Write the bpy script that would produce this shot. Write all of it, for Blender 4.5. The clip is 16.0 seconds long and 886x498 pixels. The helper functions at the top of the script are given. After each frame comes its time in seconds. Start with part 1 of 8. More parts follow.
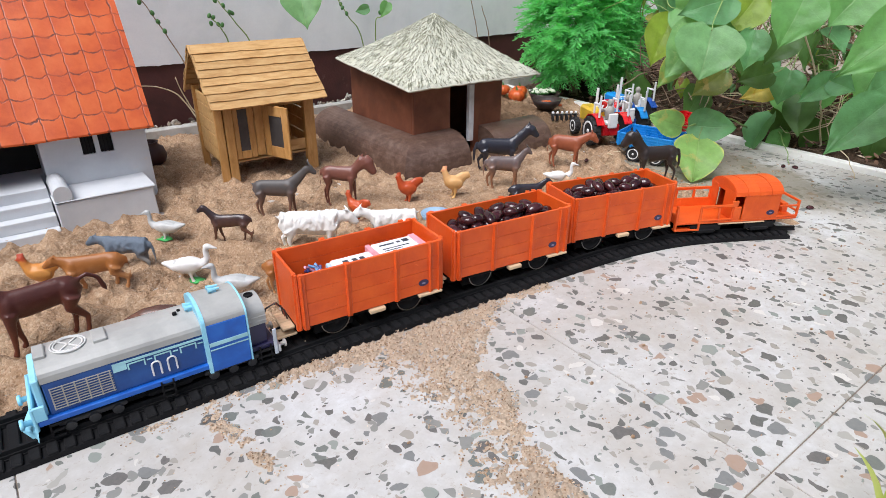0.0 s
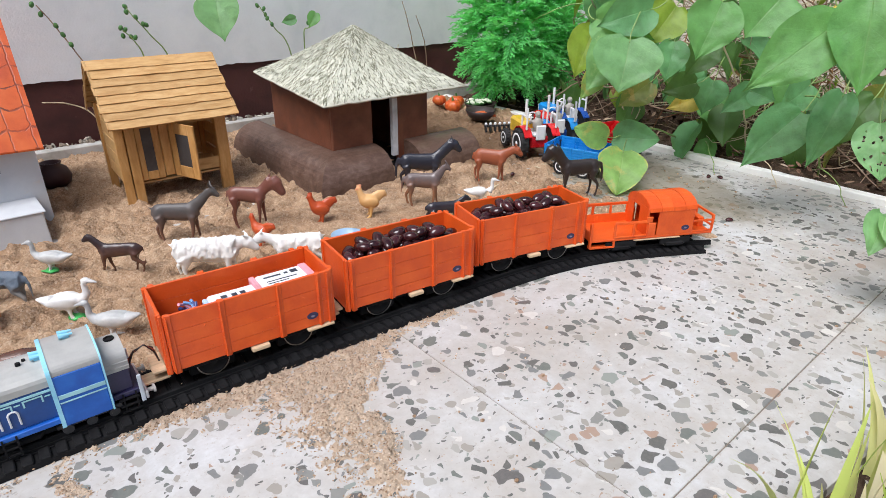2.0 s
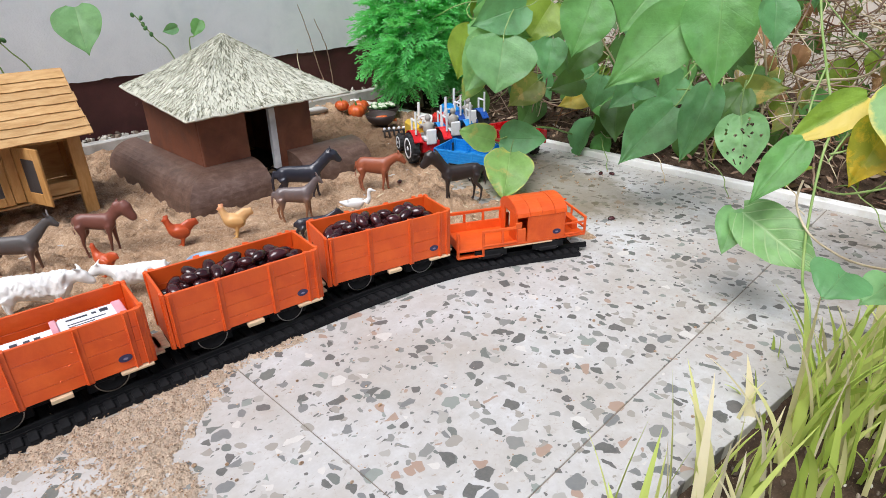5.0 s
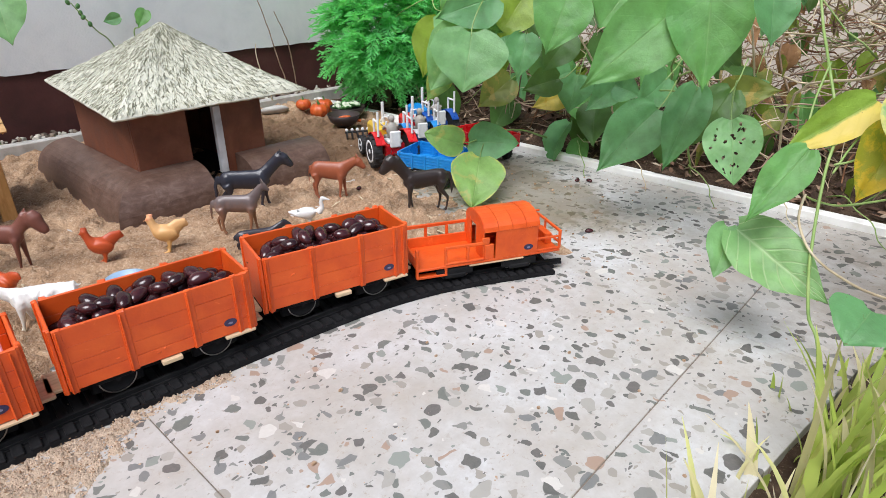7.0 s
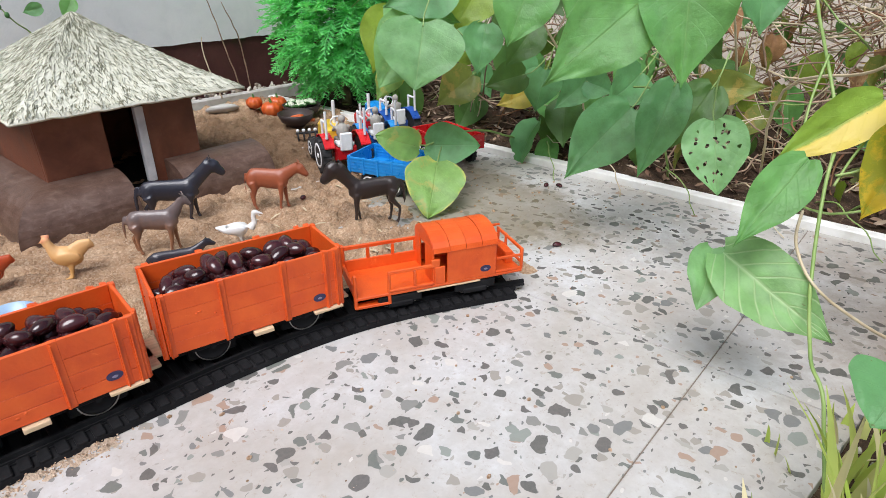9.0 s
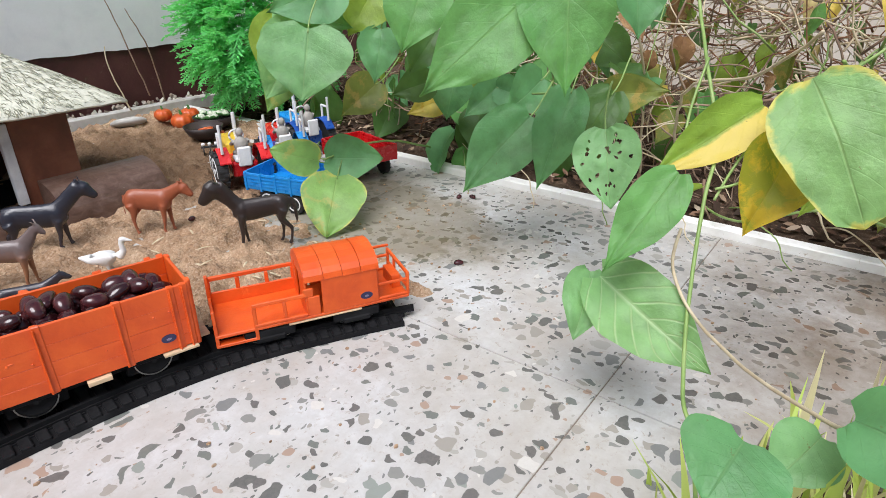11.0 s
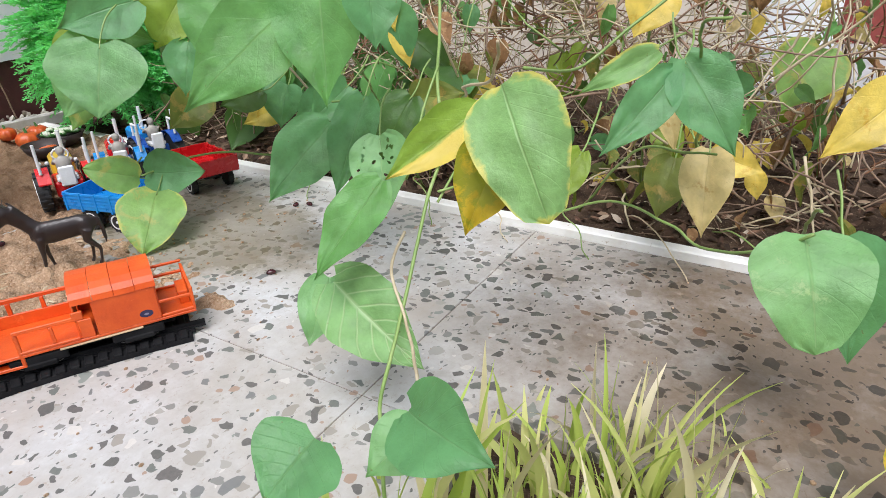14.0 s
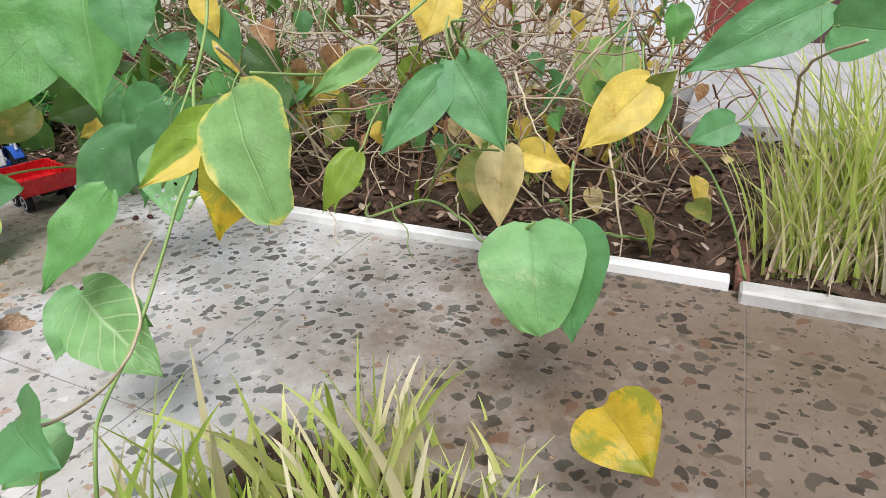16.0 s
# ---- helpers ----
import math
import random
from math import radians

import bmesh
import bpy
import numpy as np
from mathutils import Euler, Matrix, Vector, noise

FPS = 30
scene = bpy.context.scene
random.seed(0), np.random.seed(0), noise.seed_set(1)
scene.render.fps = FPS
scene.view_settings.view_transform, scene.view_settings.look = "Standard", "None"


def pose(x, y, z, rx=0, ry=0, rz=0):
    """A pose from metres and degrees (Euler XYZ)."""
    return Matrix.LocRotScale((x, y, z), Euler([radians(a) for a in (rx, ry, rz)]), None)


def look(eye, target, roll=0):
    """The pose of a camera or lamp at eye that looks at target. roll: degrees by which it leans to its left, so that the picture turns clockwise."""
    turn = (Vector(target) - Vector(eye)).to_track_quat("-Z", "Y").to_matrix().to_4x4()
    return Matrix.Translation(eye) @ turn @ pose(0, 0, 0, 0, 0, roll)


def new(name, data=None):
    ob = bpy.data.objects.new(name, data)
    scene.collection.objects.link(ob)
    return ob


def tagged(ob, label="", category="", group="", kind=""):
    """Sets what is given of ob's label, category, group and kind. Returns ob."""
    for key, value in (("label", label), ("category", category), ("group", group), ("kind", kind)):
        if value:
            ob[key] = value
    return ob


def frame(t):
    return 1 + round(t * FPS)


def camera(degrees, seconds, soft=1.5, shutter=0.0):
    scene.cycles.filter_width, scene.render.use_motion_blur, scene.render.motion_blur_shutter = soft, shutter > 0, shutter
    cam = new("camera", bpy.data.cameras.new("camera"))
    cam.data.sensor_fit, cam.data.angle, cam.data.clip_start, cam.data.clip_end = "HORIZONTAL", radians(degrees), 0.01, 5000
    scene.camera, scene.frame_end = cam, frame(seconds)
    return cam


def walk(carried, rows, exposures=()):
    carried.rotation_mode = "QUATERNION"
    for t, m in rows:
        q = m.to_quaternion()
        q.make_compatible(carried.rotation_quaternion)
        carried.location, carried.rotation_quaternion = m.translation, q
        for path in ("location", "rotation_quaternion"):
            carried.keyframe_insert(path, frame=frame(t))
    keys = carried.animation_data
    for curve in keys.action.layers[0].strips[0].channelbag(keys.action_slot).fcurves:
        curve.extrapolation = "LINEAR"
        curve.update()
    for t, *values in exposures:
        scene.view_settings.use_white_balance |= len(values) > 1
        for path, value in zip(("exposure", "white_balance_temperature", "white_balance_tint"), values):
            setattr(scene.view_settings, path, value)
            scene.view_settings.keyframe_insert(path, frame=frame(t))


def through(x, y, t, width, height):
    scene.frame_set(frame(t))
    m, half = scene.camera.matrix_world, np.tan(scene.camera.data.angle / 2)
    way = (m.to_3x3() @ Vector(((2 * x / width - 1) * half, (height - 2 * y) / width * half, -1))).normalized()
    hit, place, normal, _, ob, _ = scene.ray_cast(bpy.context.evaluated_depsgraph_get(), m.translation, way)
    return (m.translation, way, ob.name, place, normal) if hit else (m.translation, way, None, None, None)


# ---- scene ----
cam = camera(72.9, 16.0, soft=0.8)
PATH = [
    (0, (0.024, 0.03, 0.288), (1.122, 1.454, -0.587), 0.3),
    (0.5, (0.041, 0.024, 0.288), (1.157, 1.433, -0.59), 0.0),
    (1, (0.057, 0.021, 0.289), (1.189, 1.416, -0.59), -0.1),
    (1.5, (0.076, 0.018, 0.295), (1.238, 1.396, -0.572), 0.1),
    (2, (0.093, 0.015, 0.295), (1.277, 1.377, -0.566), 0.4),
    (2.5, (0.11, 0.0, 0.294), (1.312, 1.345, -0.57), -0.3),
    (3, (0.129, -0.011, 0.293), (1.341, 1.321, -0.577), -0.9),
    (3.5, (0.144, -0.02, 0.295), (1.379, 1.299, -0.563), -0.9),
    (4, (0.157, -0.027, 0.296), (1.409, 1.27, -0.57), -0.8),
    (4.2, (0.165, -0.031, 0.298), (1.421, 1.262, -0.568), -1.1),
    (6.3, (0.23, -0.011, 0.281), (1.536, 1.224, -0.596), -0.4),
    (6.5, (0.237, -0.006, 0.278), (1.547, 1.223, -0.602), -0.4),
    (7, (0.257, 0.008, 0.28), (1.585, 1.228, -0.585), -0.1),
    (7.5, (0.273, 0.019, 0.279), (1.603, 1.238, -0.583), -0.2),
    (8, (0.295, 0.028, 0.278), (1.64, 1.231, -0.584), -0.2),
    (8.5, (0.312, 0.037, 0.272), (1.658, 1.234, -0.598), -0.4),
    (9, (0.336, 0.038, 0.268), (1.7, 1.207, -0.613), -0.0),
    (9.5, (0.359, 0.032, 0.268), (1.748, 1.171, -0.613), 0.1),
    (9.7, (0.367, 0.029, 0.269), (1.766, 1.158, -0.606), 0.0),
    (11.8, (0.428, -0.002, 0.262), (1.882, 1.055, -0.617), -0.6),
    (12, (0.43, -0.007, 0.263), (1.889, 1.04, -0.618), -0.7),
    (12.5, (0.444, -0.023, 0.266), (1.926, 0.992, -0.614), -0.9),
    (13, (0.456, -0.042, 0.269), (1.955, 0.948, -0.609), -1.1),
    (13.5, (0.468, -0.071, 0.269), (1.983, 0.89, -0.614), -1.1),
    (14, (0.478, -0.098, 0.272), (2.018, 0.83, -0.603), -1.4),
    (14.5, (0.486, -0.127, 0.276), (2.048, 0.767, -0.596), -1.5),
    (15, (0.504, -0.154, 0.273), (2.095, 0.685, -0.601), -1.6),
    (15.5, (0.516, -0.18, 0.271), (2.119, 0.631, -0.608), -2.0),
    (16, (0.526, -0.207, 0.269), (2.157, 0.562, -0.596), -1.9),
]
walk(cam, [(t, look(eye, target, roll)) for t, eye, target, roll in PATH])

# ---- world and light ----
world = bpy.data.worlds.new("sky")
scene.world = world
world.use_nodes = True
wn = world.node_tree
sky = wn.nodes.new("ShaderNodeTexSky")
sky.sky_type, sky.sun_disc = "NISHITA", False
SUN_UP, SUN_ROUND = radians(60), radians(250)
sky.sun_elevation, sky.sun_rotation = SUN_UP, SUN_ROUND
sky.air_density, sky.dust_density, sky.ozone_density = 1.0, 4.0, 1.0
wn.links.new(sky.outputs[0], wn.nodes["Background"].inputs[0])
wn.nodes["Background"].inputs[1].default_value = 0.10
sun_data = bpy.data.lights.new("sun", "SUN")
sun_data.energy, sun_data.angle, sun_data.color = 3.1, radians(38), (0.96, 0.985, 1.06)
sun = new("sun", sun_data)
sun_dir = Vector((math.sin(SUN_ROUND) * math.cos(SUN_UP), math.cos(SUN_ROUND) * math.cos(SUN_UP), math.sin(SUN_UP)))
sun.matrix_world = look(sun_dir * 5, (0, 0, 0))
scene.view_settings.exposure = 0.21


# ---- building helpers ----
def part(name, bm, material, parent=None, label="", smooth=False):
    """Links a bmesh as one mesh object under a thing or a part."""
    me = bpy.data.meshes.new(name)
    bm.normal_update()
    bm.to_mesh(me)
    bm.free()
    me.materials.append(material)
    if smooth:
        me.shade_smooth()
    ob = new(name, me)
    if parent:
        ob.parent = parent
    if label:
        ob["label"] = label
    return ob


def thing(name, label, category, m=Matrix(), group="", kind=""):
    ob = new(name)
    ob.empty_display_size = 0.01
    ob.matrix_basis = m
    return tagged(ob, label, category, group, kind)


def link_copy(name, source, parent, m):
    """A further piece that shares the mesh of source."""
    ob = new(name, source.data)
    ob.parent = parent
    ob.matrix_basis = m
    return ob


def box(bm, x0, x1, y0, y1, z0, z1, bevel=0.0, m=None, jitter=0.0):
    vs = [bm.verts.new((x, y, z)) for x in (x0, x1) for y in (y0, y1) for z in (z0, z1)]
    fs = [bm.faces.new([vs[i] for i in q]) for q in ((0, 1, 3, 2), (4, 6, 7, 5), (0, 4, 5, 1), (2, 3, 7, 6), (0, 2, 6, 4), (1, 5, 7, 3))]
    if jitter:
        for v in vs:
            v.co += Vector([random.uniform(-jitter, jitter) for _ in range(3)])
    if bevel:
        es = list({e for f in fs for e in f.edges})
        r = bmesh.ops.bevel(bm, geom=es, offset=bevel, segments=1, affect="EDGES", profile=0.7)
        vs = list({v for f in r["faces"] for v in f.verts} | {v for v in vs if v.is_valid})
    if m is not None:
        bmesh.ops.transform(bm, matrix=m, verts=vs)
    return vs


def tube(bm, pts, radii, seg=8, cap=True, squash=1.0):
    """A tapered tube through points; squash flattens it across."""
    pts = [Vector(p) for p in pts]
    if not hasattr(radii, "__len__"):
        radii = [radii] * len(pts)
    rings, up = [], None
    for i, p in enumerate(pts):
        d = (pts[min(i + 1, len(pts) - 1)] - pts[max(i - 1, 0)]).normalized()
        ref = up if up is not None else (Vector((0, 0, 1)) if abs(d.z) < 0.9 else Vector((1, 0, 0)))
        a = d.cross(ref)
        if a.length < 1e-5:
            a = d.cross(Vector((0, 1, 0)))
        a.normalize()
        b = a.cross(d).normalized()
        up = b
        rings.append([bm.verts.new(p + (a * math.cos(k * math.tau / seg) * squash + b * math.sin(k * math.tau / seg)) * radii[i]) for k in range(seg)])
    for r0, r1 in zip(rings, rings[1:]):
        for k in range(seg):
            bm.faces.new((r0[k], r0[(k + 1) % seg], r1[(k + 1) % seg], r1[k]))
    if cap:
        bm.faces.new(rings[0][::-1])
        bm.faces.new(rings[-1])
    return [v for r in rings for v in r]


def ball(bm, c, r, m=None, seg=14, rings=9):
    """An ellipsoid with radii r round c, turned by m."""
    r = (r, r, r) if not hasattr(r, "__len__") else r
    t = Matrix.Translation(c) @ (m.to_4x4() if m is not None else Matrix()) @ Matrix.Diagonal((*r, 1))
    return bmesh.ops.create_uvsphere(bm, u_segments=seg, v_segments=rings, radius=1, matrix=t)["verts"]


def lathe(bm, profile, seg=24, c=(0, 0, 0)):
    """A turned body round the z axis from (radius, height) pairs."""
    rows = [[bm.verts.new((c[0] + r * math.cos(k * math.tau / seg), c[1] + r * math.sin(k * math.tau / seg), c[2] + z)) for k in range(seg)] for r, z in profile]
    for a, b in zip(rows, rows[1:]):
        for k in range(seg):
            bm.faces.new((a[k], a[(k + 1) % seg], b[(k + 1) % seg], b[k]))
    bm.faces.new(rows[0][::-1])
    bm.faces.new(rows[-1])


def sheet(bm, w, n, m, f, x0, x1, y0, y1):
    """A grid with heights from f(x, y)."""
    vs = [[bm.verts.new((x0 + (x1 - x0) * i / n, y0 + (y1 - y0) * j / m, f(x0 + (x1 - x0) * i / n, y0 + (y1 - y0) * j / m))) for j in range(m + 1)] for i in range(n + 1)]
    for i in range(n):
        for j in range(m):
            bm.faces.new((vs[i][j], vs[i + 1][j], vs[i + 1][j + 1], vs[i][j + 1]))


def smooth01(a, b, x):
    t = min(1.0, max(0.0, (x - a) / (b - a)))
    return t * t * (3 - 2 * t)


def turned(deg, axis="Z"):
    return Matrix.Rotation(radians(deg), 4, axis)


# ---- materials ----
def shader(name, rough=0.6, metal=0.0, spec=0.5):
    ma = bpy.data.materials.new(name)
    ma.use_nodes = True
    nt = ma.node_tree
    b = nt.nodes["Principled BSDF"]
    b.inputs["Roughness"].default_value, b.inputs["Metallic"].default_value = rough, metal
    b.inputs["Specular IOR Level"].default_value = spec
    return ma, nt, b


def node(nt, kind, **sets):
    n = nt.nodes.new(kind)
    for k, v in sets.items():
        if k in n.inputs:
            n.inputs[k].default_value = v
    return n


def coords(nt, stretch=(1, 1, 1), generated=False):
    c = nt.nodes.new("ShaderNodeTexCoord")
    m = nt.nodes.new("ShaderNodeMapping")
    m.inputs["Scale"].default_value = stretch
    nt.links.new(c.outputs["Generated" if generated else "Object"], m.inputs[0])
    return m.outputs[0]


def ramp(nt, fac, stops):
    r = nt.nodes.new("ShaderNodeValToRGB")
    while len(r.color_ramp.elements) < len(stops):
        r.color_ramp.elements.new(0.5)
    for e, (p, c) in zip(r.color_ramp.elements, stops):
        e.position, e.color = p, (*c, 1)
    nt.links.new(fac, r.inputs[0])
    return r.outputs[0]


def mix(nt, fac, a, b, blend="MIX"):
    n = nt.nodes.new("ShaderNodeMix")
    n.data_type, n.blend_type = "RGBA", blend
    for sock, v in ((n.inputs[0], fac), (n.inputs[6], a), (n.inputs[7], b)):
        if hasattr(v, "is_linked"):
            nt.links.new(v, sock)
        else:
            sock.default_value = (*v, 1) if hasattr(v, "__len__") else v
    return n.outputs[2]


def maths(nt, op, a, b=0.0, clamp=False):
    n = nt.nodes.new("ShaderNodeMath")
    n.operation, n.use_clamp = op, clamp
    for sock, v in ((n.inputs[0], a), (n.inputs[1], b)):
        if hasattr(v, "is_linked"):
            nt.links.new(v, sock)
        else:
            sock.default_value = v
    return n.outputs[0]


def noise_of(nt, vec, scale, detail=4.0, rough=0.6, warp=0.0):
    n = node(nt, "ShaderNodeTexNoise", Scale=scale, Detail=detail, Roughness=rough, Distortion=warp)
    nt.links.new(vec, n.inputs["Vector"])
    return n.outputs[0]


def relief(nt, b, height, strength=0.4, distance=0.001):
    n = node(nt, "ShaderNodeBump", Strength=strength, Distance=distance)
    nt.links.new(height, n.inputs["Height"])
    nt.links.new(n.outputs[0], b.inputs["Normal"])


def painted(name, base, dark=None, light=None, rough=0.5, grain=700, blotch=40, spec=0.5, bump=0.25, wear=None, stretch=(1, 1, 1), metal=0.0, own=0.0, dist=0.0006):
    """Paint, plastic, plaster or wood: blotches and grain, worn patches, slight relief; own varies it from object to object."""
    ma, nt, b = shader(name, rough, metal, spec)
    v = coords(nt, stretch)
    dark = dark or tuple(c * 0.72 for c in base)
    light = light or tuple(min(1, c * 1.2 + 0.01) for c in base)
    big = noise_of(nt, v, blotch, 5, 0.6, 0.4)
    fine = noise_of(nt, v, grain, 3, 0.6)
    col = ramp(nt, big, [(0.3, dark), (0.5, base), (0.72, light)])
    col = mix(nt, maths(nt, "MULTIPLY", fine, 0.35), col, dark)
    if wear:
        spots = noise_of(nt, v, blotch * 2.7, 6, 0.7, 0.8)
        col = mix(nt, ramp(nt, spots, [(0.64, (0, 0, 0)), (0.7, (1, 1, 1))]), col, wear)
    if own:
        info = nt.nodes.new("ShaderNodeObjectInfo")
        hsv = nt.nodes.new("ShaderNodeHueSaturation")
        nt.links.new(maths(nt, "ADD", maths(nt, "MULTIPLY", info.outputs["Random"], own), 1 - own / 2), hsv.inputs["Value"])
        nt.links.new(col, hsv.inputs["Color"])
        col = hsv.outputs[0]
    nt.links.new(col, b.inputs["Base Color"])
    nt.links.new(maths(nt, "ADD", maths(nt, "MULTIPLY", big, 0.3), rough - 0.15, True), b.inputs["Roughness"])
    relief(nt, b, maths(nt, "ADD", fine, big), bump, dist)
    return ma


def terrazzo_material():
    ma, nt, b = shader("terrazzo", 0.45, 0, 0.45)
    geo = nt.nodes.new("ShaderNodeNewGeometry")
    v = geo.outputs["Position"]
    warp = nt.nodes.new("ShaderNodeTexNoise")
    warp.inputs["Scale"].default_value = 95
    nt.links.new(v, warp.inputs["Vector"])
    off = nt.nodes.new("ShaderNodeVectorMath")
    off.operation = "SCALE"
    off.inputs["Scale"].default_value = 0.008
    nt.links.new(warp.outputs["Color"], off.inputs[0])
    addv = nt.nodes.new("ShaderNodeVectorMath")
    addv.operation = "ADD"
    nt.links.new(v, addv.inputs[0])
    nt.links.new(off.outputs[0], addv.inputs[1])
    flat = nt.nodes.new("ShaderNodeVectorMath")
    flat.operation = "MULTIPLY"
    flat.inputs[1].default_value = (1, 1, 0)
    nt.links.new(addv.outputs[0], flat.inputs[0])
    cement = ramp(nt, noise_of(nt, v, 9, 6, 0.65), [(0.30, (0.42, 0.375, 0.325)), (0.48, (0.53, 0.52, 0.50)), (0.68, (0.64, 0.66, 0.675))])
    cement = mix(nt, maths(nt, "MULTIPLY", noise_of(nt, v, 500, 3), 0.35), cement, (0.42, 0.40, 0.37))
    cement = mix(nt, ramp(nt, noise_of(nt, v, 85, 5, 0.7), [(0.42, (0.34, 0.34, 0.34)), (0.62, (0, 0, 0))]), cement, (0.40, 0.385, 0.365))
    # brown specks and rust coloured smears in the cement
    cement = mix(nt, ramp(nt, noise_of(nt, v, 190, 6, 0.75, 0.6), [(0.57, (0, 0, 0)), (0.70, (0.62, 0.62, 0.62))]), cement, (0.30, 0.225, 0.15))
    col = cement
    tones = [(0.0, (0.055, 0.062, 0.062)), (0.16, (0.19, 0.20, 0.19)), (0.30, (0.095, 0.12, 0.11)), (0.42, (0.30, 0.28, 0.245)),
             (0.54, (0.14, 0.155, 0.16)), (0.64, (0.36, 0.235, 0.17)), (0.71, (0.065, 0.065, 0.068)), (0.82, (0.36, 0.35, 0.32)), (0.89, (0.64, 0.62, 0.58)), (0.94, (0.22, 0.26, 0.235))]
    chips = None
    for scale, stretch, share, gap in ((230, (1, 1.5, 1), 0.91, 0.14), (135, (1.4, 1, 1), 0.945, 0.12), (88, (1.3, 1, 1), 0.74, 0.10), (58, (1, 1.25, 1), 0.80, 0.11)):
        m = nt.nodes.new("ShaderNodeMapping")
        m.inputs["Scale"].default_value = stretch
        m.inputs["Rotation"].default_value = (0, 0, scale * 0.7)
        nt.links.new(flat.outputs[0], m.inputs[0])
        cell = node(nt, "ShaderNodeTexVoronoi", Scale=scale, Randomness=0.95)
        edge = node(nt, "ShaderNodeTexVoronoi", Scale=scale, Randomness=0.95)
        edge.feature = "DISTANCE_TO_EDGE"
        cell.voronoi_dimensions = edge.voronoi_dimensions = "2D"
        nt.links.new(m.outputs[0], cell.inputs["Vector"])
        nt.links.new(m.outputs[0], edge.inputs["Vector"])
        sep = nt.nodes.new("ShaderNodeSeparateColor")
        nt.links.new(cell.outputs["Color"], sep.inputs[0])
        chosen = maths(nt, "GREATER_THAN", sep.outputs[0], share)
        wide = maths(nt, "ADD", gap * 0.55, maths(nt, "MULTIPLY", sep.outputs[1], gap))
        inside = maths(nt, "MULTIPLY", maths(nt, "SUBTRACT", edge.outputs["Distance"], wide), 45, True)
        blunt = maths(nt, "MULTIPLY", maths(nt, "SUBTRACT", maths(nt, "ADD", 0.38, maths(nt, "MULTIPLY", sep.outputs[1], 0.16)), cell.outputs["Distance"]), 30, True)
        mask = maths(nt, "MULTIPLY", chosen, maths(nt, "MINIMUM", inside, blunt), True)
        tone = nt.nodes.new("ShaderNodeValToRGB")
        tone.color_ramp.interpolation = "CONSTANT"
        while len(tone.color_ramp.elements) < len(tones):
            tone.color_ramp.elements.new(0.5)
        for e, (p, c) in zip(tone.color_ramp.elements, tones):
            e.position, e.color = p, (*c, 1)
        nt.links.new(sep.outputs[2], tone.inputs[0])
        veined = mix(nt, maths(nt, "MULTIPLY", noise_of(nt, v, 320, 5, 0.75), 0.42), tone.outputs[0], (0.34, 0.31, 0.27))
        col = mix(nt, maths(nt, "MULTIPLY", mask, 0.97), col, veined)
        chips = mask if chips is None else maths(nt, "MAXIMUM", chips, mask)
    # old dirt, and a darker olive brown patch beside the toy carts
    grime = ramp(nt, noise_of(nt, v, 5, 7, 0.7, 0.5), [(0.40, (0, 0, 0)), (0.75, (0.55, 0.55, 0.55))])
    bare = maths(nt, "SUBTRACT", 1.0, maths(nt, "MULTIPLY", chips, 0.8))
    col = mix(nt, maths(nt, "MULTIPLY", grime, bare), col, (0.31, 0.25, 0.19))
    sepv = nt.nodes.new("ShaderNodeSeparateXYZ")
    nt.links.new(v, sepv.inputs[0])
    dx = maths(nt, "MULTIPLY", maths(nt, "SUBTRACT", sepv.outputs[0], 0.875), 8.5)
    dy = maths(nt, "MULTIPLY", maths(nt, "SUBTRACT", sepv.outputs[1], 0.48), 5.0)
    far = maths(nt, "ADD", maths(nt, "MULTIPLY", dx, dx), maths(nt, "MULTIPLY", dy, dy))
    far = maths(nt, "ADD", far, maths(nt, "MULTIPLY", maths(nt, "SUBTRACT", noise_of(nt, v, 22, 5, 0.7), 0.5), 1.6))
    brown_patch = ramp(nt, far, [(0.55, (1, 1, 1)), (1.0, (0, 0, 0))])
    col = mix(nt, maths(nt, "MULTIPLY", brown_patch, 0.62), col, (0.15, 0.115, 0.055))
    # brown dust trodden out of the soil patch, with shade painted into its tint
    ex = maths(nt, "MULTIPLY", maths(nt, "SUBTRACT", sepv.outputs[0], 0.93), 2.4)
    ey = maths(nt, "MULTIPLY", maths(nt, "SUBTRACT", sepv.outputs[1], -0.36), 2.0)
    dusty_shade = maths(nt, "ADD", maths(nt, "ADD", maths(nt, "MULTIPLY", ex, ex), maths(nt, "MULTIPLY", ey, ey)), maths(nt, "MULTIPLY", maths(nt, "SUBTRACT", noise_of(nt, v, 12, 6, 0.7), 0.5), 1.4))
    dust_shaded = nt.nodes.new("ShaderNodeVectorMath")
    dust_shaded.operation = "MULTIPLY"
    dust_shaded.inputs[1].default_value = (0.32, 0.23, 0.15)
    nt.links.new(col, dust_shaded.inputs[0])
    col = mix(nt, maths(nt, "MULTIPLY", ramp(nt, dusty_shade, [(0.25, (1, 1, 1)), (1.4, (0, 0, 0))]), 0.92), col, dust_shaded.outputs[0])
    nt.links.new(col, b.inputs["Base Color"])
    nt.links.new(maths(nt, "SUBTRACT", maths(nt, "ADD", 0.36, maths(nt, "MULTIPLY", noise_of(nt, v, 30, 5), 0.3)), maths(nt, "MULTIPLY", chips, 0.06)), b.inputs["Roughness"])
    relief(nt, b, maths(nt, "ADD", noise_of(nt, v, 350, 4), maths(nt, "MULTIPLY", noise_of(nt, v, 25, 3), 1.5)), 0.12, 0.0006)
    return ma


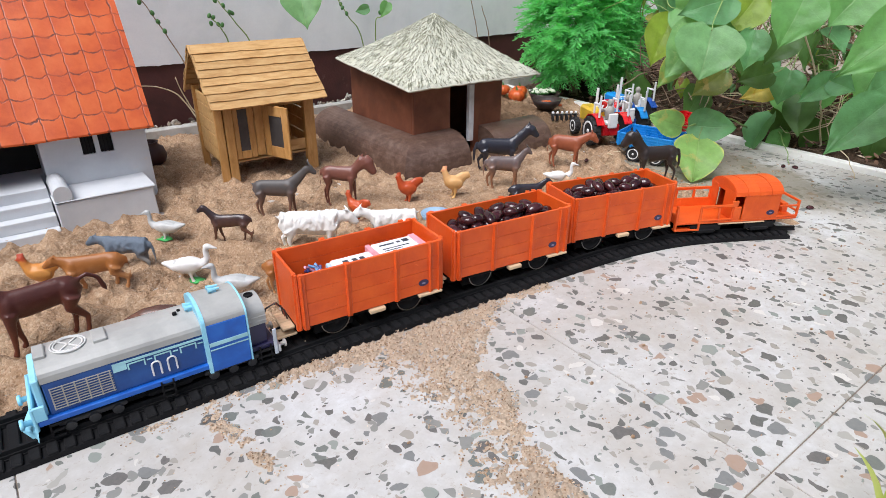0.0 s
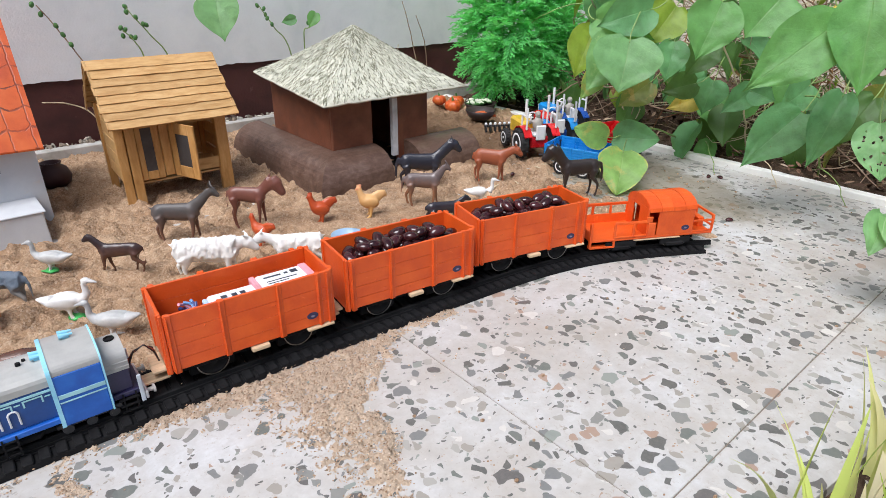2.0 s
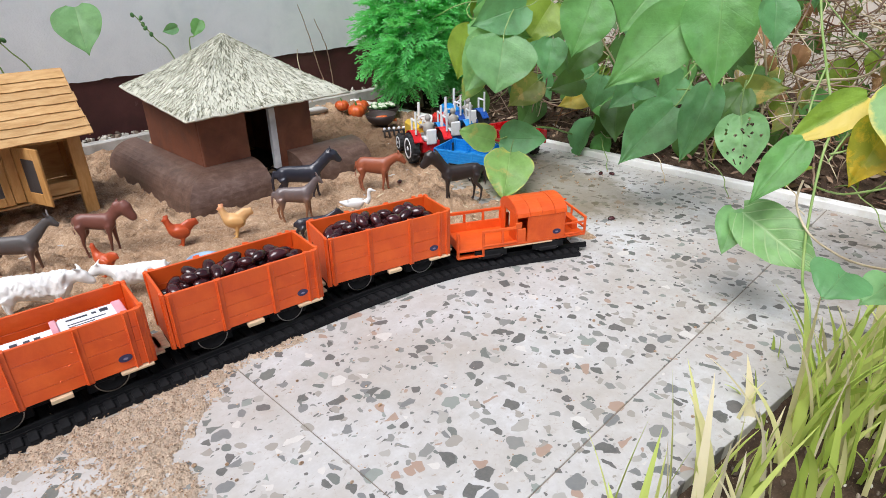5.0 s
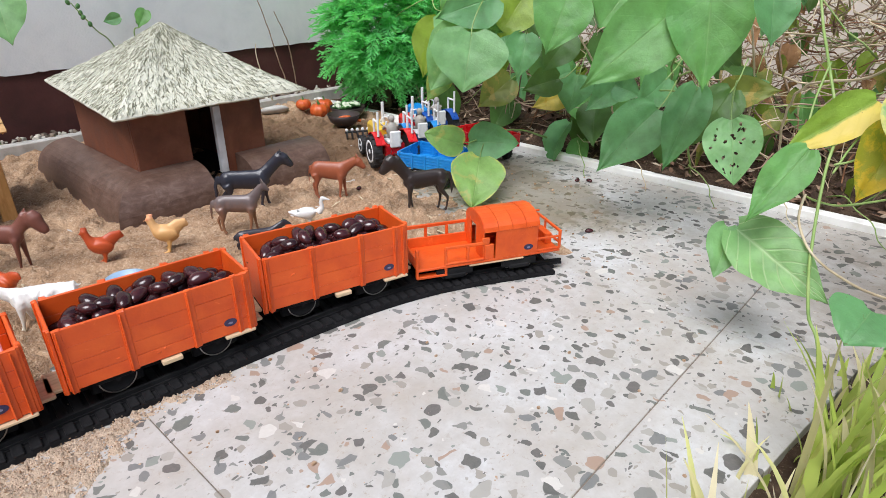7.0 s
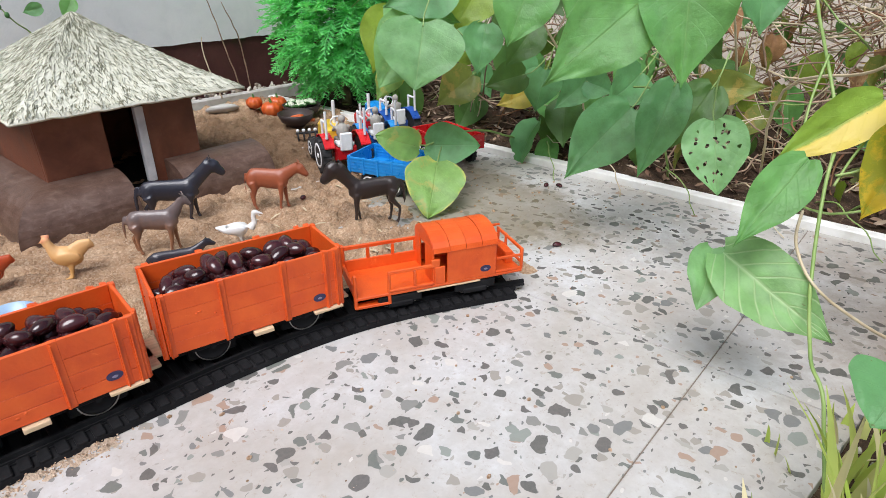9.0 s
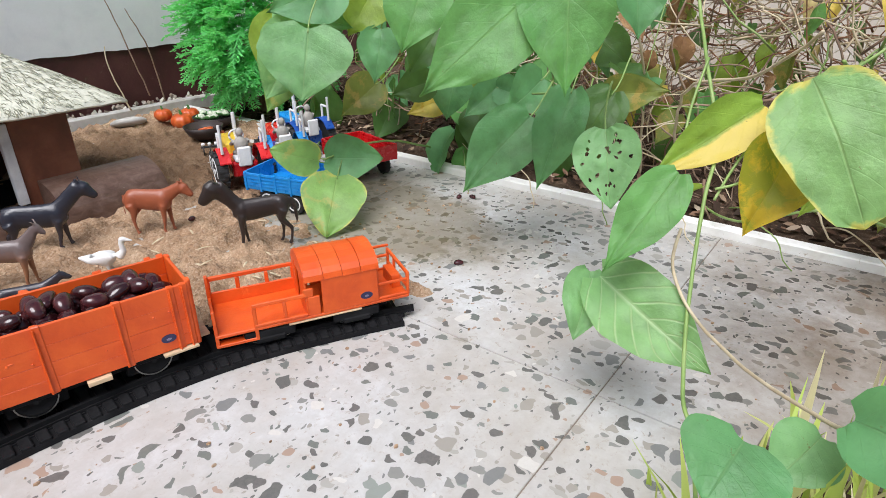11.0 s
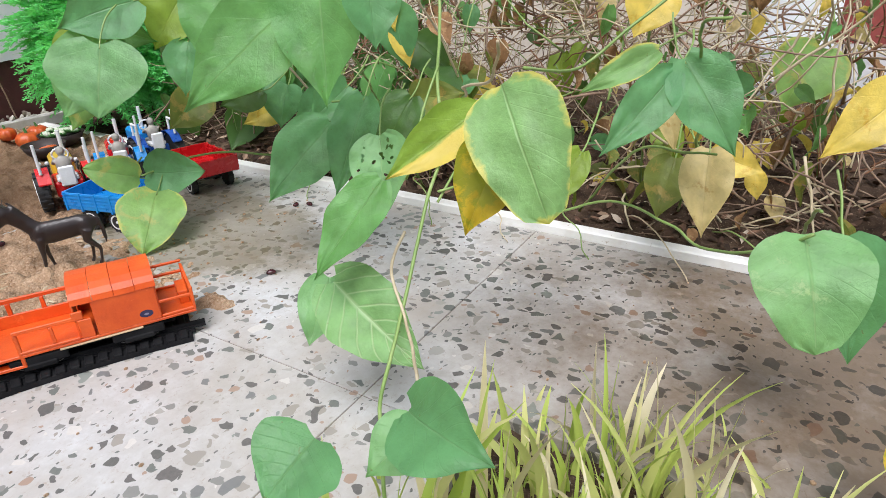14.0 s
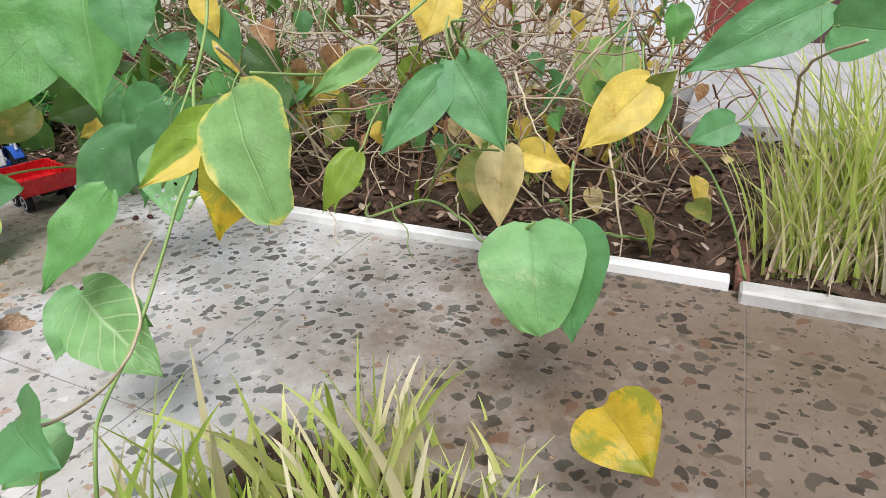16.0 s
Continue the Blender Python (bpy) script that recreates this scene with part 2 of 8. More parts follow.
def sand_material(name="sand", dry=0.0):
    """River sand; dry bleaches it."""
    ma, nt, b = shader(name, 0.95, 0, 0.2)
    v = coords(nt)
    big = noise_of(nt, v, 22, 8, 0.72, 0.3)
    col = ramp(nt, big, [(0.32, (0.155, 0.090, 0.050)), (0.47, (0.415, 0.258, 0.150)), (0.66, (0.65, 0.455, 0.295))])
    cell = node(nt, "ShaderNodeTexVoronoi", Scale=650.0)
    nt.links.new(v, cell.inputs["Vector"])
    sep = nt.nodes.new("ShaderNodeSeparateColor")
    nt.links.new(cell.outputs["Color"], sep.inputs[0])
    grains = ramp(nt, sep.outputs[0], [(0.0, (0.15, 0.095, 0.06)), (0.25, (0.38, 0.25, 0.155)), (0.7, (0.48, 0.34, 0.23)), (0.95, (0.70, 0.58, 0.45))])
    col = mix(nt, 0.35, col, grains)
    if dry:
        col = mix(nt, dry, col, (0.64, 0.535, 0.425))
    # moist brown sand between the hut and the bush, their shade painted in
    place = nt.nodes.new("ShaderNodeSeparateXYZ")
    nt.links.new(v, place.inputs[0])
    wx = maths(nt, "MULTIPLY", maths(nt, "SUBTRACT", place.outputs[0], 0.83), 5.0)
    wy = maths(nt, "MULTIPLY", maths(nt, "SUBTRACT", place.outputs[1], 0.86), 3.6)
    moist_shade = maths(nt, "ADD", maths(nt, "ADD", maths(nt, "MULTIPLY", wx, wx), maths(nt, "MULTIPLY", wy, wy)), maths(nt, "MULTIPLY", maths(nt, "SUBTRACT", noise_of(nt, v, 16, 6, 0.7), 0.5), 1.8))
    col = mix(nt, maths(nt, "MULTIPLY", ramp(nt, moist_shade, [(0.3, (1, 1, 1)), (1.2, (0, 0, 0))]), 0.75), col, (0.125, 0.072, 0.038))
    nt.links.new(col, b.inputs["Base Color"])
    relief(nt, b, maths(nt, "ADD", maths(nt, "MULTIPLY", cell.outputs["Distance"], -0.25), maths(nt, "MULTIPLY", noise_of(nt, v, 110, 6, 0.68), 2.4)), 0.85, 0.0042)
    return ma


def soil_material():
    ma, nt, b = shader("soil", 0.95, 0, 0.2)
    v = coords(nt)
    big = noise_of(nt, v, 30, 7, 0.7, 0.5)
    col = ramp(nt, big, [(0.3, (0.030, 0.020, 0.014)), (0.5, (0.075, 0.047, 0.031)), (0.7, (0.17, 0.115, 0.08))])
    fleck = ramp(nt, noise_of(nt, v, 420, 4, 0.7), [(0.6, (0, 0, 0)), (0.68, (1, 1, 1))])
    col = mix(nt, maths(nt, "MULTIPLY", fleck, 0.5), col, (0.42, 0.32, 0.22))
    nt.links.new(col, b.inputs["Base Color"])
    relief(nt, b, noise_of(nt, v, 130, 7, 0.75), 0.9, 0.005)
    return ma


M_TERRAZZO = terrazzo_material()
M_SAND = sand_material()
M_DRYSAND = sand_material("dry_sand", 0.55)
M_SOIL = soil_material()
M_GROUT = painted("grout", (0.22, 0.18, 0.145), rough=0.9)
M_WALL = painted("white_wall", (0.79, 0.81, 0.82), (0.68, 0.71, 0.73), (0.85, 0.87, 0.88), 0.85, 300, 12, bump=0.28, dist=0.002)
M_BAND = painted("maroon_band", (0.075, 0.022, 0.02), (0.045, 0.014, 0.013), (0.10, 0.035, 0.03), 0.6, 240, 16, bump=0.4, wear=(0.11, 0.05, 0.045), dist=0.0015)
M_LEDGE = painted("grey_white_ledge", (0.50, 0.49, 0.46), (0.33, 0.31, 0.28), (0.62, 0.61, 0.59), 0.7, 300, 30, wear=(0.25, 0.2, 0.15))
M_RAIL = painted("white_edging", (0.84, 0.84, 0.82), (0.72, 0.70, 0.66), (0.88, 0.88, 0.88), 0.5, 260, 35, wear=(0.45, 0.38, 0.3))
M_CREAM = painted("cream_wall", (0.70, 0.63, 0.55), (0.60, 0.53, 0.45), (0.77, 0.71, 0.63), 0.85, 250, 9)
M_CONCRETE = painted("grey_cement", (0.36, 0.35, 0.34), rough=0.9, grain=250, blotch=10)
M_BRICKRED = painted("brick_red", (0.24, 0.045, 0.035), rough=0.75, grain=200, blotch=12)

# ---- the large structure ----
TILE, TX, TY = 0.375, 0.356, 0.123
RAIL_X, BACK_Y, WALL_Y = 1.045, 1.12, 1.17
PLANTER_X = 0.757  # the grassy planter lies west of this and south of planter_edge()


def planter_edge(x):
    return 0.049 - 0.13 * (x - 0.571)



def structure(name, bm, material, label, category="", smooth=False):
    return tagged(part(name, bm, material, None, "", smooth), label, category or name, kind="structure")


bm = bmesh.new()
box(bm, -60, 60, -60, 60, -0.2, -0.06)
structure("ground", bm, M_CONCRETE, "plain grey cement yard far around the farm", "ground")

bm = bmesh.new()
box(bm, TX - 6 * TILE, PLANTER_X, 0.10, BACK_Y + 0.004, -0.05, -0.0010)
box(bm, PLANTER_X + 0.0005, RAIL_X + 0.004, TY - 6 * TILE, BACK_Y + 0.004, -0.05, -0.0010)
floor = structure("floor", bm, M_GROUT, "pale terrazzo floor with dark stone chips", "floor")

# back wall with its painted band
bm = bmesh.new()
box(bm, -2.2, 2.4, WALL_Y, WALL_Y + 0.12, -0.06, 0.121, 0.002)
structure("wall_base", bm, M_BAND, "dark maroon painted base of the wall", "wall")


def plaster_edge(x, y):
    return 0.119 + 0.0025 * noise.noise(Vector((x * 22, 0, 3))) + 0.0015 * noise.noise(Vector((x * 90, 0, 3)))


bm = bmesh.new()
n = 500
low, high, back = [], [], []
for i in range(n + 1):
    x = -2.2 + 4.6 * i / n
    low.append(bm.verts.new((x, WALL_Y - 0.004, plaster_edge(x, 0))))
    high.append(bm.verts.new((x, WALL_Y - 0.004, 1.3)))
    back.append(bm.verts.new((x, WALL_Y + 0.12, plaster_edge(x, 0))))
for i in range(n):
    bm.faces.new((low[i], low[i + 1], high[i + 1], high[i]))
    bm.faces.new((back[i], back[i + 1], low[i + 1], low[i]))
structure("wall_north", bm, M_WALL, "white plastered garden wall", "wall")

# unseen wall and slab, added on the left to cut light from that side
bm = bmesh.new()
box(bm, -1.25, -1.13, -1.5, 1.17, -0.06, 0.9, 0.003)
structure("wall_west", bm, M_WALL, "unseen white wall added west of the yard", "wall")
bm = bmesh.new()
box(bm, -1.27, -1.02, -0.2, 1.165, 0.902, 0.96, 0.004)
structure("ceiling_slab", bm, M_CONCRETE, "unseen cement slab added on the west wall", "ceiling")

# ledge at the foot of the back wall
bm = bmesh.new()
box(bm, -2.0, 1.30, BACK_Y, BACK_Y + 0.018, -0.03, 0.022, 0.002)
structure("trim_ledge", bm, M_LEDGE, "weathered grey white ledge along the wall", "ledge")
bm = bmesh.new()
sheet(bm, 0, 500, 8, lambda x, y: 0.008 + 0.012 * noise.noise(Vector((x * 45, y * 45, 1))), -1.6, 1.4, BACK_Y + 0.016, WALL_Y + 0.004)
tagged(part("gutter_soil", bm, M_SOIL, None, "", True), "dry soil in the narrow gutter by the wall", "soil", kind="stuff")

# white edging strip of the planting bed
bm = bmesh.new()
box(bm, RAIL_X, RAIL_X + 0.016, -0.238, BACK_Y - 0.002, -0.03, 0.0095, 0.0012)
structure("trim_edging", bm, M_RAIL, "white painted edging strip of the bed", "edging")
bm = bmesh.new()
box(bm, RAIL_X - 0.020, RAIL_X + 0.002, -2.0, -0.246, -0.03, 0.012, 0.002)
structure("trim_kerb", bm, M_LEDGE, "low greyish kerb of the next bed", "kerb")
bm = bmesh.new()
box(bm, RAIL_X + 0.004, RAIL_X + 0.45, -0.254, -0.242, -0.03, 0.012, 0.002)
structure("trim_divider", bm, painted("old_brick", (0.20, 0.085, 0.055), rough=0.9), "thin brick divider between the two beds", "divider")


def bed_height(x, y):
    return 0.004 + 0.012 * noise.noise(Vector((x * 14, y * 14, 5))) + 0.006 * noise.noise(Vector((x * 50, y * 50, 2))) + 0.02 * smooth01(1.1, 1.35, x)


bm = bmesh.new()
sheet(bm, 0, 140, 330, bed_height, RAIL_X + 0.012, 1.72, -1.2, 1.17)
tagged(part("bed_soil", bm, M_SOIL, None, "", True), "dark soil of the planting bed with litter", "soil", kind="stuff")

# walls and posts beyond the bed
bm = bmesh.new()
box(bm, 1.72, 1.84, 0.0, 1.17, -0.06, 1.2, 0.003)
structure("wall_east", bm, M_CREAM, "cream wall behind the dry vines", "wall")
bm = bmesh.new()
box(bm, 2.20, 2.36, -0.137, 0.03, -0.06, 1.2, 0.006)
structure("pillar", bm, M_WALL, "white painted square pillar", "pillar")
bm = bmesh.new()
box(bm, 2.40, 2.5, -1.6, -0.137, 0.163, 1.2, 0.003)
structure("wall_south_east", bm, M_WALL, "white wall above a red base", "wall")
bm = bmesh.new()
box(bm, 2.396, 2.5, -0.330, -0.137, -0.06, 0.161, 0.002)
structure("wall_red_base", bm, M_BRICKRED, "brick red painted base of the far wall", "wall")
bm = bmesh.new()
box(bm, 2.394, 2.5, -1.6, -0.345, -0.06, 0.30, 0.002)
structure("wall_maroon_base", bm, painted("maroon_paint", (0.085, 0.032, 0.036), rough=0.6), "dark maroon painted panel of the far wall", "wall")
bm = bmesh.new()
box(bm, 1.46, 2.40, -1.6, -0.16, -0.06, 0.050, 0.002)
box(bm, 1.85, 2.40, -0.158, 0.20, -0.06, 0.050, 0.002)
box(bm, 1.725, 1.85, -0.158, -0.002, -0.06, 0.050, 0.002)
structure("pavement", bm, M_CONCRETE, "grey cement pavement before the far wall", "pavement")


# ---- sand ----
TRACK_X = (-0.30, -0.15, 0.0, 0.1, 0.2, 0.3, 0.4, 0.5, 0.56, 0.62, 0.68, 0.75, 0.82)
TRACK_Y = (0.444, 0.4395, 0.435, 0.431, 0.4265, 0.4185, 0.409, 0.3985, 0.388, 0.3695, 0.340, 0.297, 0.243)


def track_y(x):
    """The track's centre line, smooth through its sections."""
    i = int(np.clip(np.searchsorted(TRACK_X, x) - 1, 1, len(TRACK_X) - 3))
    x0, x1 = TRACK_X[i], TRACK_X[i + 1]
    s0 = (TRACK_Y[i + 1] - TRACK_Y[i - 1]) / (TRACK_X[i + 1] - TRACK_X[i - 1])
    s1 = (TRACK_Y[i + 2] - TRACK_Y[i]) / (TRACK_X[i + 2] - TRACK_X[i])
    t, h = (x - x0) / (x1 - x0), x1 - x0
    return ((2 * t**3 - 3 * t**2 + 1) * TRACK_Y[i] + (t**3 - 2 * t**2 + t) * h * s0 + (3 * t**2 - 2 * t**3) * TRACK_Y[i + 1] + (t**3 - t**2) * h * s1)


def track_turn(x):
    return math.degrees(math.atan2(track_y(x + 0.004) - track_y(x - 0.004), 0.008))


def sand_height(x, y):
    p = Vector((x, y, 0))
    rough = 0.0065 * noise.noise(p * 26) + 0.0100 * noise.noise(p * 50 + Vector((5, 1, 0))) - 0.0085 * abs(noise.noise(p * 80)) + 0.0050 * noise.noise(p * 140) + 0.0022
    edge = 0.79 + 0.10 * smooth01(0.52, 0.62, y) + 0.10 * smooth01(0.62, 0.78, y) + 0.10 * smooth01(0.78, 0.95, y)
    edge += 0.035 * noise.noise(p * 18) + 0.012 * noise.noise(p * 60)
    inside = smooth01(track_y(min(max(x, -0.29), 0.8)) - 0.012, track_y(min(max(x, -0.29), 0.8)) + 0.045, y) * smooth01(edge + 0.03, edge - 0.06, x)
    h = -0.005 + 0.0115 * inside + rough * (0.3 + 0.7 * inside)
    # furrows drawn in the sand
    if 0.34 < x < 0.64 and 0.50 < y < 0.72:
        zone = smooth01(0.34, 0.40, x) * smooth01(0.64, 0.56, x) * smooth01(0.72, 0.67, y) * smooth01(0.50, 0.54, y)
        k = (x - 0.36) * 0.62 + (y - 0.50) + 0.003 * noise.noise(p * 20)
        h -= inside * zone * (0.75 * rough + 0.0085 * max(0.0, math.sin(k * 235)) ** 2 - 0.0030)
    return h


def spill_height(x, y):
    """Sand spilt over the floor in front of the track: a tongue that narrows towards the grass, and a thin trickle."""
    p = Vector((x, y, 0))
    wander = 0.012 * noise.noise(p * 24) + 0.007 * noise.noise(p * 75)
    right = 0.254 + 0.33 * max(0.0, y - 0.20) + 0.75 * max(0.0, y - 0.315) + wander
    left = 0.208 + 0.020 * smooth01(0.22, 0.27, y) - 0.012 * smooth01(0.31, 0.36, y) - 0.09 * smooth01(0.365, 0.40, y) + 1.2 * wander
    body = smooth01(-0.006, 0.014, right - x) * smooth01(-0.045, 0.040, x - left)
    thin = smooth01(0.012, 0.003, abs(x - 0.100 - 0.006 * math.sin(y * 45) - wander * 0.5)) * smooth01(0.26, 0.33, y)
    near = smooth01(track_y(x) - 0.052 + wander * 0.6, track_y(x) - 0.034, y) * smooth01(0.46, 0.40, x)
    s = max(0.86 * body, 0.66 * thin, near * (0.48 + 0.30 * smooth01(0.20, 0.27, x)))
    grit = 0.0014 * noise.noise(p * 45) + 0.0026 * noise.noise(p * 160) + 0.0030 * noise.noise(p * 430)
    return -0.0034 + 0.0052 * s + grit


STEP = 0.0032
nx, ny = int(1.56 / STEP), int(1.02 / STEP)
heights = {}
bm = bmesh.new()
grid = {}


def sand_vert(i, j):
    if (i, j) not in grid:
        x, y = -0.5 + i * STEP, 0.1 + j * STEP
        grid[i, j] = bm.verts.new((x, y, heights[i, j]))
    return grid[i, j]


for i in range(nx + 1):
    for j in range(ny + 1):
        heights[i, j] = sand_height(-0.5 + i * STEP, 0.1 + j * STEP)
for i in range(nx):
    for j in range(ny):
        q = ((i, j), (i + 1, j), (i + 1, j + 1), (i, j + 1))
        if max(heights[k] for k in q) > -0.0004:
            bm.faces.new([sand_vert(*k) for k in q])
tagged(part("sand", bm, M_SAND, None, "", True), "loose brown river sand spread on the floor", "sand", kind="stuff")

STEP, nx, ny = 0.0016, 300, 196
spill = [[(0.04 + i * STEP, 0.125 + j * STEP) for j in range(ny + 1)] for i in range(nx + 1)]
zs = [[spill_height(*q) for q in row] for row in spill]
bm = bmesh.new()
grid = {}
for i in range(nx):
    for j in range(ny):
        q = ((i, j), (i + 1, j), (i + 1, j + 1), (i, j + 1))
        if max(zs[a][c] for a, c in q) > -0.0003:
            for a, c in q:
                if (a, c) not in grid:
                    grid[a, c] = bm.verts.new((*spill[a][c], zs[a][c]))
            bm.faces.new([grid[k] for k in q])
tagged(part("spilt_sand", bm, M_DRYSAND, None, "", True), "sand spilt over the terrazzo in front of the track", "sand", kind="stuff")
# loose grains round the spill's rim
rnd = random.Random(8)
vs, fs = [], []
while len(vs) < 6 * 9000:
    i, j = rnd.randrange(nx), rnd.randrange(ny)
    z = zs[i][j]
    if rnd.random() > (0.9 if z > 0 else max(0.012, 1 + z / 0.0016) ** 2):
        continue
    r = rnd.uniform(0.0003, 0.0009)
    c = Vector((spill[i][j][0] + rnd.uniform(-0.002, 0.002), spill[i][j][1] + rnd.uniform(-0.002, 0.002), max(z, 0.0) + r * 0.4))
    o = len(vs)
    vs += [c + Vector(d) * r * rnd.uniform(0.7, 1.3) for d in ((1, 0, 0), (-1, 0, 0), (0, 1, 0), (0, -1, 0), (0, 0, 0.8), (0, 0, -0.8))]
    fs += [(o + a, o + b, o + c2) for a, b in ((0, 2), (2, 1), (1, 3), (3, 0)) for c2 in (4, 5)]
me = bpy.data.meshes.new("sand_grains")
me.from_pydata(vs, [], fs)
grain_ma, nt, b = shader("sand_grain", 0.9, 0, 0.2)
gi = nt.nodes.new("ShaderNodeNewGeometry")
nt.links.new(ramp(nt, gi.outputs["Random Per Island"], [(0.0, (0.16, 0.10, 0.06)), (0.3, (0.36, 0.235, 0.145)), (0.7, (0.48, 0.34, 0.23)), (1.0, (0.70, 0.58, 0.45))]), b.inputs["Base Color"])
me.materials.append(grain_ma)
tagged(new("sand_grains", me), "loose sand grains scattered at the rim of the spill", "sand", kind="stuff")


# ---- toy track ----
M_BLACK = painted("black_plastic", (0.009, 0.009, 0.010), rough=0.8, grain=600, spec=0.18, bump=0.15)
M_STEEL = painted("wheel_steel", (0.27, 0.27, 0.26), rough=0.35, metal=1.0, bump=0.05)
M_ORANGE = painted("orange_paint", (0.71, 0.096, 0.011), (0.60, 0.068, 0.008), (0.79, 0.128, 0.017), 0.42, 500, 45, bump=0.4, wear=(0.78, 0.15, 0.03), own=0.08)
M_RAWCARD = painted("raw_wood", (0.62, 0.46, 0.29), rough=0.8, stretch=(1, 8, 8))
M_NAVY = painted("navy_print", (0.025, 0.022, 0.075), rough=0.4)

track = thing("toy_track", "black plastic toy railway track on the floor", "railway track")
bm = bmesh.new()
xs = [-0.29 + 0.0125 * k for k in range(84) if -0.29 + 0.0125 * k < 0.738]
for off in (-0.0175, 0.0175):
    bm = bmesh.new()
    pts = [(x, track_y(x) + off / math.cos(radians(track_turn(x))), 0.0085) for x in xs]
    prof = ((-0.0024, -0.003), (-0.0024, -0.001), (-0.0012, -0.001), (-0.0012, 0.002), (0.0012, 0.002), (0.0012, -0.001), (0.0024, -0.001), (0.0024, -0.003))
    rings = []
    for x, y, z in pts:
        a = radians(track_turn(x))
        rings.append([bm.verts.new((x - math.sin(a) * w, y + math.cos(a) * w, z + h)) for w, h in prof])
    for r0, r1 in zip(rings, rings[1:]):
        for k in range(8):
            bm.faces.new((r0[k], r1[k], r1[(k + 1) % 8], r0[(k + 1) % 8]))
    bm.faces.new(rings[0])
    bm.faces.new(rings[-1][::-1])
    part("rail", bm, M_BLACK, track)
bm = bmesh.new()
box(bm, -0.0034, 0.0034, -0.0305, 0.0305, 0, 0.0060, 0.0008)
box(bm, 0.0034, 0.0095, -0.0205, -0.015, 0.0015, 0.0048)
box(bm, 0.0034, 0.0095, 0.015, 0.0205, 0.0015, 0.0048)
sleeper = part("sleeper", bm, M_BLACK, track)
bm = bmesh.new()
rows = []
for x in xs:
    a, yy = radians(track_turn(x)), track_y(x)
    rows.append([bm.verts.new((x - math.sin(a) * w, yy + math.cos(a) * w, z)) for w, z in ((-0.0312, 0.0003), (-0.0306, 0.0040), (0.0306, 0.0040), (0.0312, 0.0003))])
for r0, r1 in zip(rows, rows[1:]):
    for k in range(4):
        bm.faces.new((r0[k], r1[k], r1[(k + 1) % 4], r0[(k + 1) % 4]))
bm.faces.new(rows[0])
bm.faces.new(rows[-1][::-1])
bmesh.ops.recalc_face_normals(bm, faces=bm.faces)
part("track_bed", bm, M_BLACK, track)
x = -0.28
sleeper.matrix_basis = pose(x, track_y(x), 0.0004, 0, 0, track_turn(x))
while x < 0.725:
    x += 0.0098 * math.cos(radians(track_turn(x)))
    link_copy("sleeper", sleeper, track, pose(x, track_y(x), 0.0004, 0, 0, track_turn(x)))


# ---- goods wagons ----
def wheelset(owner, x, z, size=1.0):
    for s in (-1, 1):
        bm = bmesh.new()
        lathe(bm, [(0.0088, -0.0045), (0.0104, -0.0045), (0.0104, -0.0032), (0.0096, -0.0030), (0.0096, 0.0014), (0.0074, 0.0014), (0.0070, 0.0006), (0.002, 0.0006), (0.002, 0.0016)], 24)
        w = part("wheel", bm, M_BLACK, owner, "black wheel with a thin steel rim", True)
        w.matrix_basis = pose(x, s * 0.0195, z, 90 if s < 0 else -90) @ Matrix.Diagonal((size, size, 1, 1))
        bm = bmesh.new()
        for r0, r1, z0, z1 in ((0.0091, 0.0097, 0.0015, 0.0019),):
            rings = [[bm.verts.new((r * math.cos(k * math.tau / 24), r * math.sin(k * math.tau / 24), zz)) for k in range(24)] for r, zz in ((r1, z0), (r1, z1), (r0, z1), (r0, z0))]
            for a, b in zip(rings, rings[1:] + rings[:1]):
                for k in range(24):
                    bm.faces.new((a[k], a[(k + 1) % 24], b[(k + 1) % 24], b[k]))
        tube(bm, [(0, 0, 0.0010), (0, 0, 0.0026)], 0.0011, 10)
        part("rim", bm, M_STEEL, w, "thin steel rim")


def bogie(owner, x):
    """A black axle guard behind each wheel and a block above it."""
    for s in (-1, 1):
        bm = bmesh.new()
        y = s * 0.0150
        box(bm, x - 0.0170, x + 0.0170, y - 0.0022, y + 0.0022, 0.0125, 0.0270, 0.0012)
        box(bm, x - 0.0140, x + 0.0140, s * 0.0215 - 0.0026, s * 0.0215 + 0.0026, 0.0232, 0.0285, 0.0010)
        tube(bm, [(x, y, 0.0236), (x, y + s * 0.0095, 0.0236)], 0.0016, 10)
        part("bogie_frame", bm, M_BLACK, owner)


L, W, ZB, ZT = 0.128, 0.050, 0.0275, 0.0735


